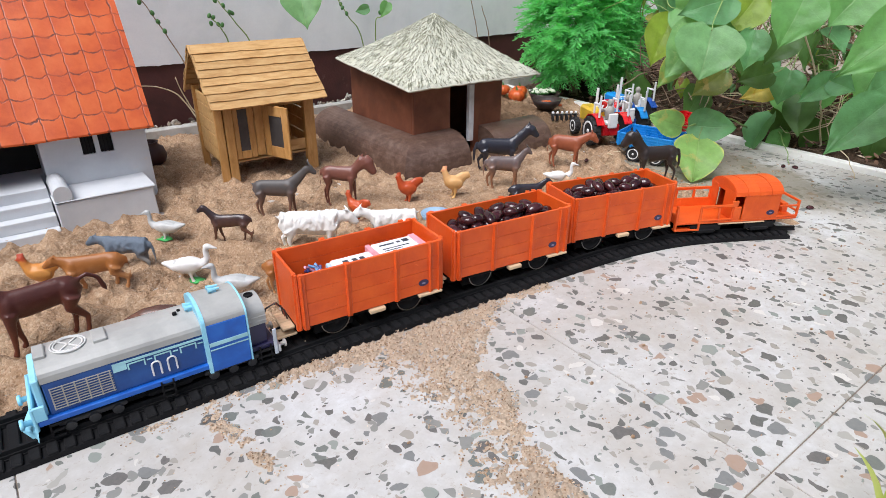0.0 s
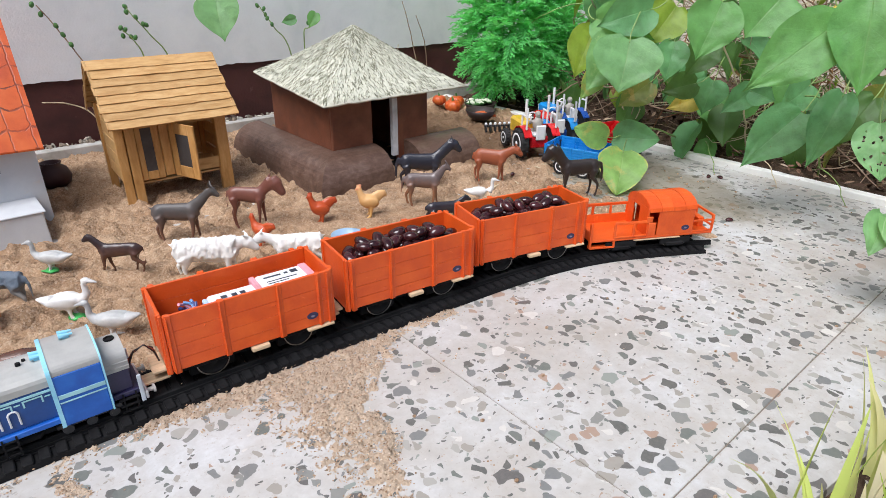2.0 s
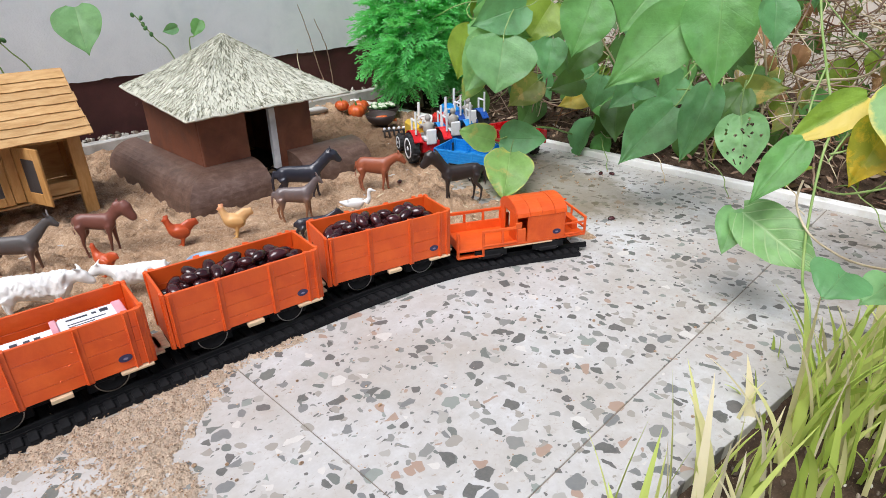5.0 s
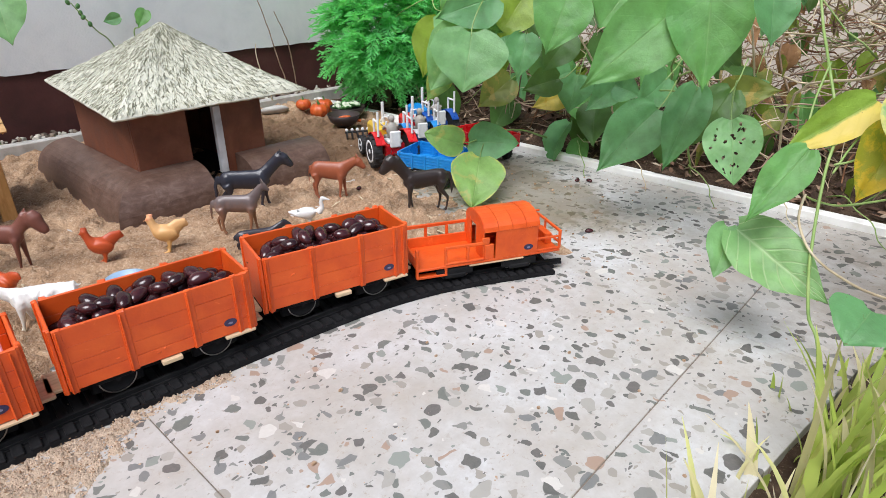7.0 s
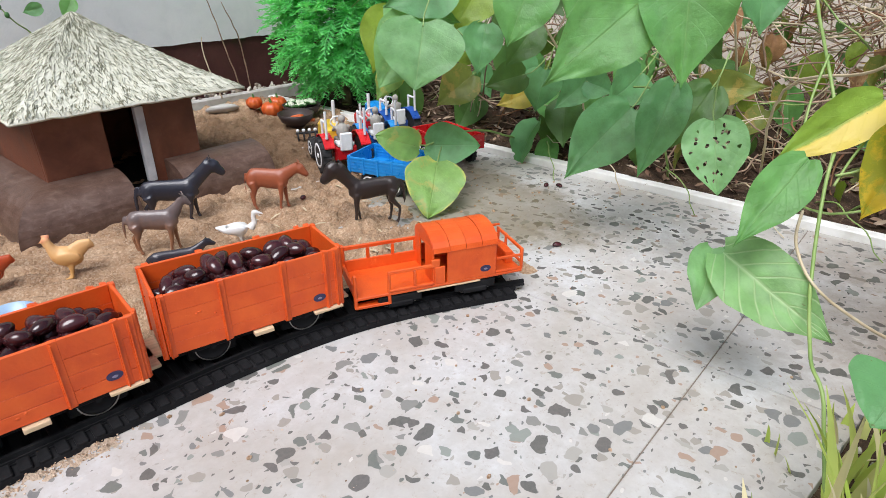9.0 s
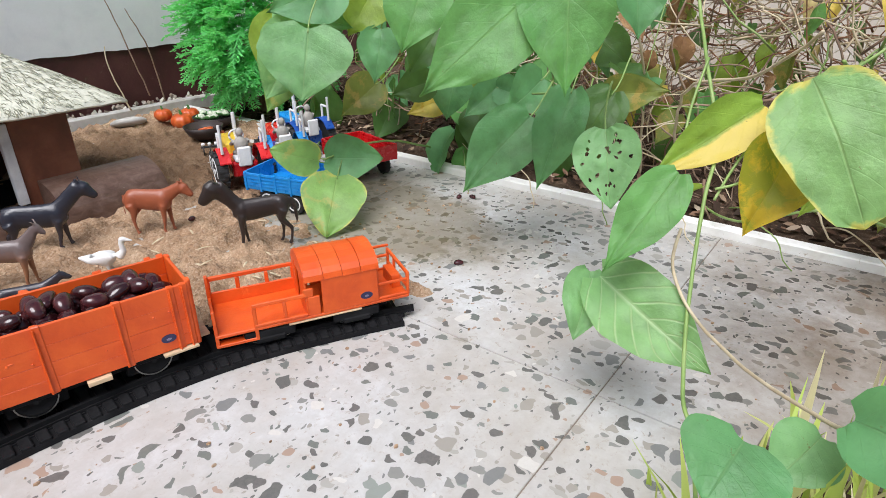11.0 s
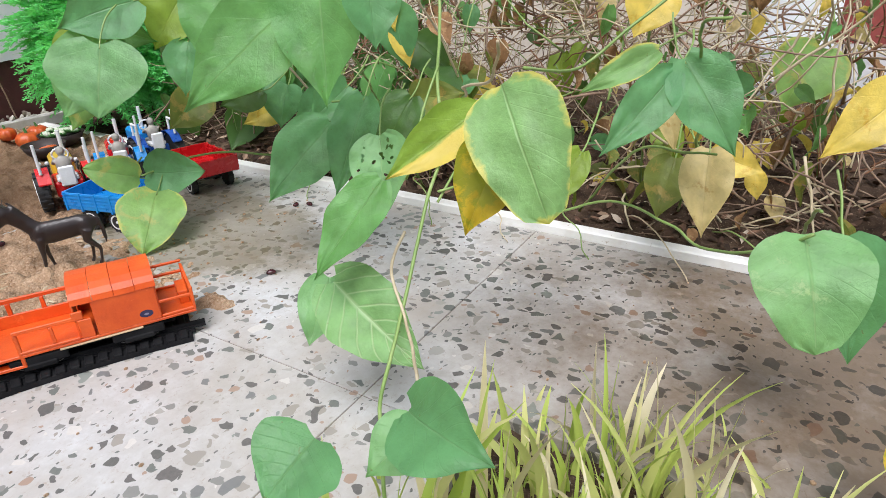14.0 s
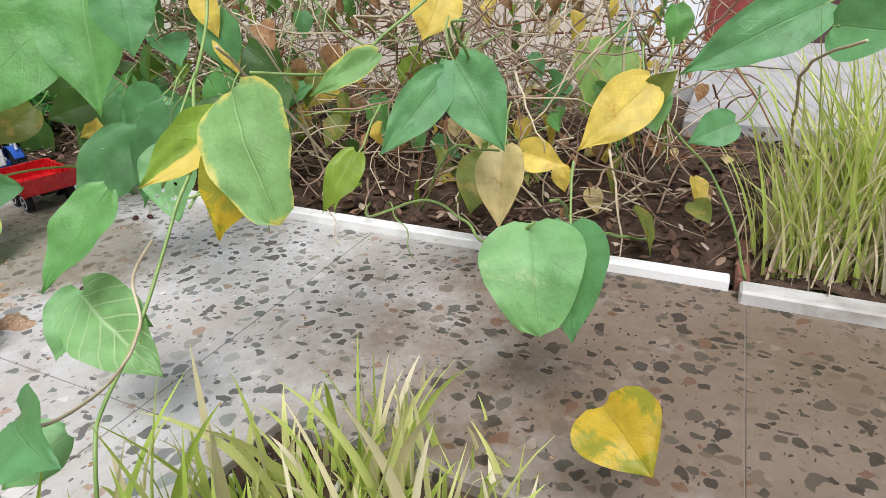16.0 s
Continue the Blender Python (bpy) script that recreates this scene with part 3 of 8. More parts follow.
def wagon(x, yaw, aside):
    m = pose(x, track_y(x) + aside, 0.0, 0, 0, yaw)
    w = thing("goods_wagon", "orange painted open toy goods wagon on the track", "wagon", m, "wagons of the toy train")
    bm = bmesh.new()
    box(bm, -L / 2, L / 2, -W / 2 + 0.002, W / 2 - 0.002, 0.0310, 0.0335, 0.0005)
    part("floor_board", bm, M_RAWCARD, w, "raw wooden floor board")
    for s in (-1, 1):
        hs = (ZB, 0.0370, 0.0480, 0.0600, ZT)
        for k in range(4):
            bm = bmesh.new()
            box(bm, -L / 2 + 0.0015, L / 2 - 0.0015, s * W / 2 - 0.0012, s * W / 2 + 0.0012, hs[k] + 0.00008, hs[k + 1] - 0.00008, 0.0002, jitter=0.00014)
            part("plank", bm, M_ORANGE, w)
        for px in (-0.0595, -0.0225, 0.0205, 0.0530, 0.0610):
            wide = 0.0026 if abs(px) < 0.05 else 0.0022
            low = ZB - 0.0012 if abs(px) < 0.05 else ZB - 0.0022
            bm = bmesh.new()
            box(bm, px - wide, px + wide, s * (W / 2 + 0.0013) - 0.0004, s * (W / 2 + 0.0013) + 0.0029, low, ZT + 0.0006, 0.0006, jitter=0.0005)
            box(bm, px - wide * 0.75, px - wide * 0.4, s * (W / 2 + 0.003) - 0.0006, s * (W / 2 + 0.003) + 0.0014, low + 0.001, ZT - 0.001, 0.0003)
            part("post", bm, M_ORANGE, w)
        # blobs of paint on the planks
        rnd = random.Random(int(x * 1000) + s)
        for k in range(7):
            bm = bmesh.new()
            ball(bm, (rnd.uniform(-0.05, 0.05), s * (W / 2 + 0.0012), rnd.uniform(ZB + 0.005, ZT - 0.012)), (rnd.uniform(0.0007, 0.0018), 0.0006, rnd.uniform(0.0005, 0.0011)), None, 8, 5)
            part("paint_blob", bm, M_ORANGE, w, "", True)
        bm = bmesh.new()
        box(bm, -0.006, 0.008, s * W / 2 - 0.004, s * W / 2 + 0.0016, ZB - 0.0042, ZB - 0.0008, 0.0004)
        part("beam_end", bm, M_RAWCARD, w, "raw wooden beam end")
        bm = bmesh.new()
        box(bm, 0.040, 0.063, s * W / 2 - 0.004, s * W / 2 + 0.0010, ZB - 0.0026, ZB - 0.0006, 0.0004)
        part("sole_bar", bm, M_RAWCARD, w, "raw wooden sole bar")
    for s in (-1, 1):
        bm = bmesh.new()
        box(bm, s * L / 2 - 0.0012, s * L / 2 + 0.0012, -W / 2 - 0.0008, W / 2 + 0.0008, ZB - 0.002, ZT + 0.001, 0.0005)
        part("end_panel", bm, M_ORANGE, w)
        for py in (-W / 2 + 0.003, W / 2 - 0.003):
            bm = bmesh.new()
            box(bm, s * L / 2 + s * 0.0006 - 0.0016, s * L / 2 + s * 0.0006 + 0.0016, py - 0.0020, py + 0.0020, ZB - 0.003, ZT + 0.0016, 0.0005, jitter=0.0004)
            part("end_post", bm, M_ORANGE, w)
    for x0 in (L / 2 + 0.001, -L / 2 - 0.011):
        bm = bmesh.new()
        box(bm, x0, x0 + 0.010, -0.013, 0.013, 0.0215, 0.0240, 0.0006)
        part("coupling_board", bm, M_RAWCARD, w, "bare wooden coupling board")
    bm = bmesh.new()
    box(bm, -L / 2, L / 2, -0.015, 0.015, 0.0175, 0.0312, 0.001)
    part("underframe", bm, M_BLACK, w)
    badge(w, 0.0455, -W / 2 - 0.0013, 0.0375)
    for bx in (-0.034, 0.034):
        bogie(w, bx)
        wheelset(w, bx, 0.0236, 1.28)
    return w


def badge(owner, x, y, z):
    bm = bmesh.new()
    tube(bm, [(x, y + 0.0004, z), (x, y - 0.0005, z)], 0.0048, 24)
    for v in bm.verts:
        v.co.z = z + (v.co.z - z) * 0.62
    b = part("badge", bm, M_NAVY, owner, "dark blue oval badge with a pale mark")
    bm = bmesh.new()
    tube(bm, [(x, y - 0.0005, z - 0.0002), (x, y - 0.0008, z - 0.0002)], 0.0017, 14)
    for v in bm.verts:
        v.co.z = z - 0.0002 + (v.co.z - z) * 0.5
    part("mark", bm, painted("badge_mark", (0.22, 0.2, 0.3), rough=0.5), b)


wagon_1 = wagon(0.2425, -5.8, 0.003)
wagon_2 = wagon(0.3880, -8.0, 0.004)
wagon_3 = wagon(0.5330, -15.0, 0.004)

# ---- mud hut with thatched roof ----
def thatch_material():
    ma, nt, b = shader("thatch", 0.9, 0, 0.25)
    v = coords(nt)
    straw = noise_of(nt, v, 330, 3, 0.6, 0.2)
    col = ramp(nt, straw, [(0.3, (0.20, 0.19, 0.11)), (0.45, (0.58, 0.56, 0.40)), (0.7, (0.78, 0.76, 0.60))])
    col = mix(nt, maths(nt, "MULTIPLY", noise_of(nt, v, 25, 4), 0.5), col, (0.30, 0.34, 0.22))
    info = nt.nodes.new("ShaderNodeNewGeometry")
    pick = ramp(nt, info.outputs["Random Per Island"], [(0.0, (0.05, 0.055, 0.035)), (0.38, (0.12, 0.125, 0.08)), (0.45, (0.50, 0.51, 0.41)), (0.7, (0.68, 0.69, 0.58)), (1.0, (0.80, 0.80, 0.72))])
    col = mix(nt, 0.72, col, pick)
    nt.links.new(col, b.inputs["Base Color"])
    relief(nt, b, straw, 0.7, 0.0015)
    return ma


M_THATCH = thatch_material()
M_MUD = painted("mud_brown", (0.185, 0.062, 0.032), (0.115, 0.038, 0.021), (0.26, 0.10, 0.055), 0.5, 500, 30, bump=0.4, wear=(0.21, 0.09, 0.055))
M_PLINTH = painted("grey_brown_plinth", (0.120, 0.070, 0.051), (0.070, 0.038, 0.027), (0.185, 0.125, 0.10), 0.45, 420, 75, bump=0.5, wear=(0.17, 0.125, 0.105), stretch=(1, 1, 1.6))
# near black colour that paints in the shade inside the hut and house
M_INSIDE_SHADE = painted("inside_shade_paint", (0.012, 0.011, 0.011), rough=0.9)
M_DOORWHITE = painted("white_door_edge", (0.66, 0.68, 0.70), rough=0.6)

hut = thing("mud_hut", "brown mud walled toy hut with a pale thatched roof", "hut")
HX0, HX1, HY0, HY1, HT = 0.52, 0.693, 0.745, 0.925, 0.132
DX0, DX1, DT = 0.588, 0.633, 0.114
bm = bmesh.new()
box(bm, HX0, DX0, HY0, HY0 + 0.006, 0, HT, 0.0008)
part("wall", bm, M_MUD, hut)
bm = bmesh.new()
box(bm, DX1, HX1, HY0, HY0 + 0.006, 0, HT, 0.0008)
part("wall", bm, M_MUD, hut)
bm = bmesh.new()
box(bm, DX0, DX1, HY0 + 0.0005, HY0 + 0.0055, DT, HT, 0.0006)
part("lintel", bm, M_MUD, hut)
for x0, x1, y0, y1 in ((HX0, HX0 + 0.006, HY0 + 0.006, HY1), (HX1 - 0.006, HX1, HY0 + 0.006, HY1), (HX0 + 0.006, HX1 - 0.006, HY1 - 0.006, HY1)):
    bm = bmesh.new()
    box(bm, x0, x1, y0, y1, 0, HT, 0.0008)
    part("wall", bm, M_MUD, hut)
bm = bmesh.new()
box(bm, HX0 + 0.006, HX1 - 0.006, HY0 + 0.006, HY1 - 0.006, 0.0, 0.012)
part("floor_board", bm, M_INSIDE_SHADE, hut)
bm = bmesh.new()
box(bm, DX1 - 0.011, DX1 - 0.001, HY0 - 0.004, HY0 + 0.003, 0.026, DT, 0.0006)
part("door", bm, M_DOORWHITE, hut, "white painted door edge standing open")


def plinth(name, along, a0, a1, wall, out, height, corner=None):
    """A quarter round mud bench against a wall; along is 'x' or 'y'."""
    bm = bmesh.new()
    prof = [(0.0, height)] + [(out * math.sin(k * math.pi / 24) ** 0.9, height * math.cos(k * math.pi / 24) ** 0.75 if k < 12 else 0.0) for k in range(1, 13)] + [(0.0, 0.0)]
    n, rows = 18, []
    for i in range(n + 1):
        row = []
        for d, z in prof:
            start = a0 if corner is None else corner - d
            a = start + (a1 - start) * i / n
            wob = 0.0003 * noise.noise(Vector((a * 30, z * 60, d * 60)))
            row.append(bm.verts.new((a, wall - d - wob, z) if along == "x" else (wall - d - wob, a, z)))
        rows.append(row)
    for r0, r1 in zip(rows, rows[1:]):
        for k in range(len(prof)):
            bm.faces.new((r0[k], r1[k], r1[(k + 1) % len(prof)], r0[(k + 1) % len(prof)]))
    bm.faces.new(rows[0])
    bm.faces.new(rows[-1][::-1])
    bmesh.ops.recalc_face_normals(bm, faces=bm.faces)
    return part(name, bm, M_PLINTH, hut, "rounded grey brown mud bench")


plinth("bench", "x", 0.487, 0.588, HY0 - 0.0005, 0.054, 0.052, HX0 - 0.0005)
plinth("bench", "x", 0.645, 0.765, HY0 - 0.0005, 0.050, 0.048)
plinth("bench", "y", 0.716, 0.985, HX0 - 0.0005, 0.050, 0.052, HY0 - 0.0005)

# roof: four thatched slopes to one peak, with loose straws on top
PEAK = Vector((0.608, 0.812, 0.211))
EAVES = [Vector(p) for p in ((0.494, 0.718, 0.123), (0.751, 0.720, 0.1210), (0.756, 0.935, 0.134), (0.492, 0.920, 0.143))]
for i in range(4):
    a, b2 = EAVES[i], EAVES[(i + 1) % 4]
    bm = bmesh.new()
    n = 26
    rows = []
    for r in range(13):
        f = r / 12
        row = []
        for k in range(n + 1):
            e = a.lerp(b2, k / n)
            p = e.lerp(PEAK, f)
            sag = -0.003 * math.sin(f * math.pi) + 0.0010 * noise.noise(p * 55) + 0.0008 * noise.noise(p * 170)
            edge = (0.0012 * noise.noise(Vector((k * 0.9, i * 7, 0))) if r == 0 else 0)
            row.append(bm.verts.new(p + Vector((0, 0, sag + edge))))
        rows.append(row)
    for r0, r1 in zip(rows, rows[1:]):
        for k in range(n):
            bm.faces.new((r0[k], r0[k + 1], r1[k + 1], r1[k]))
    bmesh.ops.remove_doubles(bm, verts=bm.verts, dist=0.00005)
    ext = bmesh.ops.extrude_face_region(bm, geom=bm.faces[:])
    for v in ext["geom"]:
        if isinstance(v, bmesh.types.BMVert):
            v.co.z -= 0.0022
    bmesh.ops.recalc_face_normals(bm, faces=bm.faces)
    part("roof_slope", bm, M_THATCH, hut, "", True)
    # straws
    rnd = random.Random(40 + i)
    vs, fs = [], []
    for k in range(2600):
        u, f = rnd.random(), 0.035 + 0.965 * rnd.random() ** 1.25
        p = a.lerp(b2, u).lerp(PEAK, f)
        down = (a.lerp(b2, u) - PEAK).normalized()
        side = down.cross(Vector((0, 0, 1))).normalized()
        d = (down + side * rnd.uniform(-0.75, 0.75)).normalized()
        nrm = side.cross(down).normalized()
        if nrm.z < 0:
            nrm = -nrm
        p = p + Vector((0, 0, -0.003 * math.sin(f * math.pi))) + nrm * rnd.uniform(0.0003, 0.0012)
        w = d.cross(nrm).normalized() * rnd.uniform(0.0003, 0.0007)
        q = p + d * min(rnd.uniform(0.004, 0.010), f * 0.13 + 0.001) + nrm * rnd.uniform(-0.0006, 0.0004)
        o = len(vs)
        vs += [p - w, p + w, q + w * 0.5, q - w * 0.5, (p + q) / 2 + nrm * 0.0006]
        fs += [(o, o + 1, o + 4), (o + 1, o + 2, o + 4), (o + 2, o + 3, o + 4), (o + 3, o, o + 4)]
    me = bpy.data.meshes.new("straw")
    me.from_pydata(vs, [], fs)
    me.materials.append(M_THATCH)
    ob = new("straw", me)
    ob.parent = hut
    ob["kind"] = "stuff"

# ---- wooden hutch ----
M_WOOD = painted("hutch_wood", (0.55, 0.33, 0.13), (0.42, 0.225, 0.075), (0.65, 0.43, 0.20), 0.5, 160, 38, bump=0.3, stretch=(1, 4, 4), own=0.2)
M_WOODUP = painted("hutch_wood_upright", (0.50, 0.265, 0.085), (0.37, 0.175, 0.05), (0.60, 0.35, 0.14), 0.5, 160, 38, bump=0.3, stretch=(4, 4, 1), own=0.2)
M_MESH = painted("grey_pane", (0.055, 0.05, 0.05), (0.04, 0.035, 0.035), (0.08, 0.075, 0.07), 0.5, 500, 60)
hutch = thing("hutch", "golden wooden toy hutch with an open little door", "hutch", pose(0.262, 0.833, 0.0, 0, 0, -3) @ Matrix.Diagonal((0.93, 1, 1, 1)))


def board(name, owner, material, *b, m=None, bevel=0.0007, jit=0.0004, label=""):
    bm = bmesh.new()
    box(bm, *b, bevel, m, jit)
    return part(name, bm, material, owner, label)


for x0, x1 in ((0.0, 0.011), (0.0125, 0.025)):
    board("leg", hutch, M_WOODUP, x0, x1, -0.003, 0.004, 0.002, 0.112)
board("leg", hutch, M_WOODUP, 0.133, 0.150, -0.003, 0.006, 0.002, 0.110)
board("leg", hutch, M_WOODUP, -0.001, 0.009, 0.088, 0.098, 0.002, 0.125)
board("leg", hutch, M_WOODUP, 0.138, 0.150, 0.088, 0.098, 0.002, 0.125)
zs = (0.034, 0.052, 0.070, 0.088, 0.106, 0.120)
for k in range(5):
    board("side_slat", hutch, M_WOOD, 0.0025, 0.0055, 0.004, 0.090, zs[k] + 0.0006, zs[k + 1] - 0.0006)
    board("side_slat", hutch, M_WOOD, 0.1445, 0.1475, 0.006, 0.090, zs[k] + 0.0006, zs[k + 1] - 0.0006)
board("floor_board", hutch, M_WOOD, 0.004, 0.146, 0.002, 0.092, 0.031, 0.034)
board("back_panel", hutch, M_WOOD, 0.006, 0.144, 0.092, 0.095, 0.034, 0.118)
# fixed front panel with its grey pane
for b in ((0.0255, 0.033, -0.001, 0.002, 0.036, 0.108), (0.047, 0.056, -0.001, 0.002, 0.036, 0.108), (0.033, 0.047, -0.001, 0.002, 0.036, 0.047), (0.033, 0.047, -0.001, 0.002, 0.104, 0.108), (0.0565, 0.069, -0.0015, 0.0015, 0.038, 0.108)):
    board("front_board", hutch, M_WOODUP, *b)
board("pane", hutch, M_MESH, 0.033, 0.047, 0.0002, 0.0012, 0.047, 0.104, jit=0, bevel=0, label="dark grey window pane")
board("top_rail", hutch, M_WOOD, 0.025, 0.135, 0.0025, 0.0055, 0.102, 0.112)
board("front_slat", hutch, M_WOOD, 0.090, 0.133, 0.0015, 0.0045, 0.036, 0.052)
# the open door
bm = bmesh.new()
for b in ((0.0, 0.011, -0.0015, 0.0015, 0.037, 0.108), (0.036, 0.048, -0.0015, 0.0015, 0.037, 0.108), (0.0112, 0.0358, -0.0015, 0.0015, 0.037, 0.052), (0.0112, 0.0358, -0.0015, 0.0015, 0.094, 0.108)):
    box(bm, *b, 0.0005)
door = part("door", bm, M_WOODUP, hutch, "small framed door standing open")
door.matrix_basis = pose(0.0705, -0.0018, 0.0, 0, 0, -66)
board("pane", door, M_MESH, 0.0112, 0.0358, -0.0006, 0.0006, 0.0522, 0.0938, jit=0, bevel=0, label="dark grey window pane")
# roof of overlapping boards
RIDGE_Y, RIDGE_Z = 0.040, 0.183
for s, ye, ze in ((-1, -0.024, 0.112), (1, 0.112, 0.116)):
    run = Vector((0, ye - RIDGE_Y, ze - RIDGE_Z))
    ln, tilt = run.length, math.degrees(math.atan2(ze - RIDGE_Z, ye - RIDGE_Y))
    cnt = 8
    for k in range(cnt):
        rnd = random.Random(k * 3 + s)
        f = k / cnt
        p = Vector((0, RIDGE_Y, RIDGE_Z)) + run * f
        x0, x1 = -0.008 + rnd.uniform(-0.003, 0.002), 0.156 + 0.006 * f + rnd.uniform(-0.003, 0.003)
        m = Matrix.Translation((0, p.y, p.z)) @ Matrix.Rotation(radians(tilt), 4, "X")
        bm = bmesh.new()
        n = 12
        up = []
        for q in range(n + 1):
            x = x0 + (x1 - x0) * q / n
            e = ln / cnt + 0.0022 + 0.0012 * noise.noise(Vector((x * 60, k * 3.1, s)))
            lift = 0.0006 * noise.noise(Vector((x * 40, k * 5.7, s * 3)))
            sg = -1 if s < 0 else 1
            top = [bm.verts.new((x, -0.0008, sg * (0.0012 + lift))), bm.verts.new((x, e, sg * (0.0030 + lift)))]
            bot = [bm.verts.new((x, -0.0008, sg * (-0.0006 + lift))), bm.verts.new((x, e, sg * (0.0008 + lift)))]
            up.append((top, bot))
        for (t0, b0), (t1, b1) in zip(up, up[1:]):
            for quad in ((t0[0], t1[0], t1[1], t0[1]), (b0[0], b0[1], b1[1], b1[0]), (t0[1], t1[1], b1[1], b0[1]), (t0[0], b0[0], b1[0], t1[0])):
                bm.faces.new(quad)
        for t0, b0 in (up[0], up[-1]):
            bm.faces.new((t0[0], t0[1], b0[1], b0[0]))
        bmesh.ops.transform(bm, matrix=m, verts=bm.verts)
        bmesh.ops.recalc_face_normals(bm, faces=bm.faces)
        part("roof_board", bm, M_WOOD, hutch)
    for gx in (-0.0075, 0.1585):
        bm = bmesh.new()
        box(bm, gx - 0.001, gx + 0.001, 0.0, ln, -0.003, 0.003, 0.0004, Matrix.Translation((0, RIDGE_Y, RIDGE_Z - 0.001)) @ Matrix.Rotation(radians(tilt), 4, "X"))
        part("bargeboard", bm, M_WOOD, hutch)

# ---- white card house with a painted tile roof ----
def roof_sheet_material():
    ma, nt, b = shader("painted_roof_sheet", 0.42, 0, 0.5)
    c = nt.nodes.new("ShaderNodeTexCoord")
    sep = nt.nodes.new("ShaderNodeSeparateXYZ")
    nt.links.new(c.outputs["UV"], sep.inputs[0])
    obv = c.outputs["Object"]
    u, w = sep.outputs[0], sep.outputs[1]
    wob = maths(nt, "MULTIPLY", maths(nt, "SUBTRACT", noise_of(nt, obv, 90, 3), 0.5), 0.35)
    lines = None
    scallop = maths(nt, "MULTIPLY", maths(nt, "ABSOLUTE", maths(nt, "SINE", maths(nt, "MULTIPLY", u, math.pi))), 0.16)
    for val, wd in ((maths(nt, "ADD", u, maths(nt, "MULTIPLY", wob, 0.5)), 0.042), (maths(nt, "ADD", maths(nt, "ADD", w, wob), scallop), 0.052)):
        fr = maths(nt, "ABSOLUTE", maths(nt, "SUBTRACT", maths(nt, "FRACT", val), 0.5))
        hit_line = maths(nt, "MULTIPLY", maths(nt, "SUBTRACT", fr, 0.5 - wd), 40, True)
        lines = hit_line if lines is None else maths(nt, "MAXIMUM", lines, hit_line)
    col = ramp(nt, noise_of(nt, obv, 35, 5), [(0.3, (0.46, 0.066, 0.013)), (0.5, (0.57, 0.098, 0.019)), (0.72, (0.64, 0.135, 0.032))])
    patch = maths(nt, "MULTIPLY", ramp(nt, noise_of(nt, obv, 70, 4), [(0.35, (0.35, 0.35, 0.35)), (0.6, (1, 1, 1))]), lines)
    col = mix(nt, maths(nt, "MULTIPLY", patch, 0.95), col, (0.13, 0.030, 0.018))
    nt.links.new(col, b.inputs["Base Color"])
    relief(nt, b, maths(nt, "SUBTRACT", noise_of(nt, obv, 150, 4), lines), 0.3, 0.0008)
    return ma


M_ROOFSHEET = roof_sheet_material()
M_WHITECARD = painted("white_card", (0.58, 0.60, 0.62), (0.49, 0.51, 0.54), (0.64, 0.66, 0.68), 0.6, 350, 18, bump=0.2, wear=(0.60, 0.58, 0.55))
house = thing("toy_house", "white card toy house with an orange tiled roof", "house")
WF, ZE = 0.842, 0.108
WINDOWS = ((0.1065, 0.1205), (0.1255, 0.1405))
xs_cut = [0.064, WINDOWS[0][0], WINDOWS[0][1], WINDOWS[1][0], WINDOWS[1][1], 0.179]
bm = bmesh.new()
for k in range(0, 5):
    if k in (1, 3):
        box(bm, xs_cut[k], xs_cut[k + 1], WF, WF + 0.004, 0.0, 0.073)
        box(bm, xs_cut[k], xs_cut[k + 1], WF, WF + 0.004, 0.104, ZE + 0.012)
    else:
        box(bm, xs_cut[k], xs_cut[k + 1], WF, WF + 0.004, 0.0, ZE + 0.012)
bmesh.ops.remove_doubles(bm, verts=bm.verts, dist=0.00001)
part("front_wall", bm, M_WHITECARD, house)
for x0, x1 in WINDOWS:
    bm = bmesh.new()
    box(bm, x0, x1, WF + 0.0042, WF + 0.0052, 0.072, 0.105)
    w = part("window", bm, M_INSIDE_SHADE, house, "dark barred window")
    for k in range(4):
        bm = bmesh.new()
        x = x0 + (k + 0.5) * (x1 - x0) / 4
        tube(bm, [(x, WF + 0.002, 0.073), (x, WF + 0.002, 0.104)], 0.0005, 6)
        part("bar", bm, M_BLACK, w)
board("side_wall", house, M_WHITECARD, 0.175, 0.179, WF + 0.004, 1.02, 0.0, ZE, jit=0)
board("side_wall", house, M_WHITECARD, -0.34, -0.336, WF, 1.02, 0.0, ZE, jit=0)
board("back_wall", house, M_WHITECARD, -0.336, 0.175, 1.016, 1.02, 0.0, ZE, jit=0)
# the porch's shade is put into this wall's near black colour
board("porch_wall", house, M_INSIDE_SHADE, -0.336, 0.064, 0.90, 0.904, 0.0, 0.2, jit=0, label="porch wall coloured near black for its shade")
board("porch_wall", house, M_WHITECARD, 0.064, 0.068, WF + 0.004, 0.90, 0.0, ZE + 0.01, jit=0)
board("bench", house, M_WHITECARD, 0.061, 0.164, 0.784, WF - 0.0005, 0.0, 0.0385, bevel=0.001, jit=0.0006)
board("bench_top", house, M_WHITECARD, 0.060, 0.166, 0.7825, WF - 0.0005, 0.0388, 0.0405, bevel=0.0004, jit=0.0005)
bm = bmesh.new()
tube(bm, [(0.0705, 0.7835, 0.0485), (0.0705, WF - 0.001, 0.0485)], 0.0092, 20)
box(bm, 0.0615, 0.0795, 0.7845, WF - 0.0015, 0.0406, 0.0485)
part("bolster", bm, M_WHITECARD, house, "rounded white end rest of the bench")
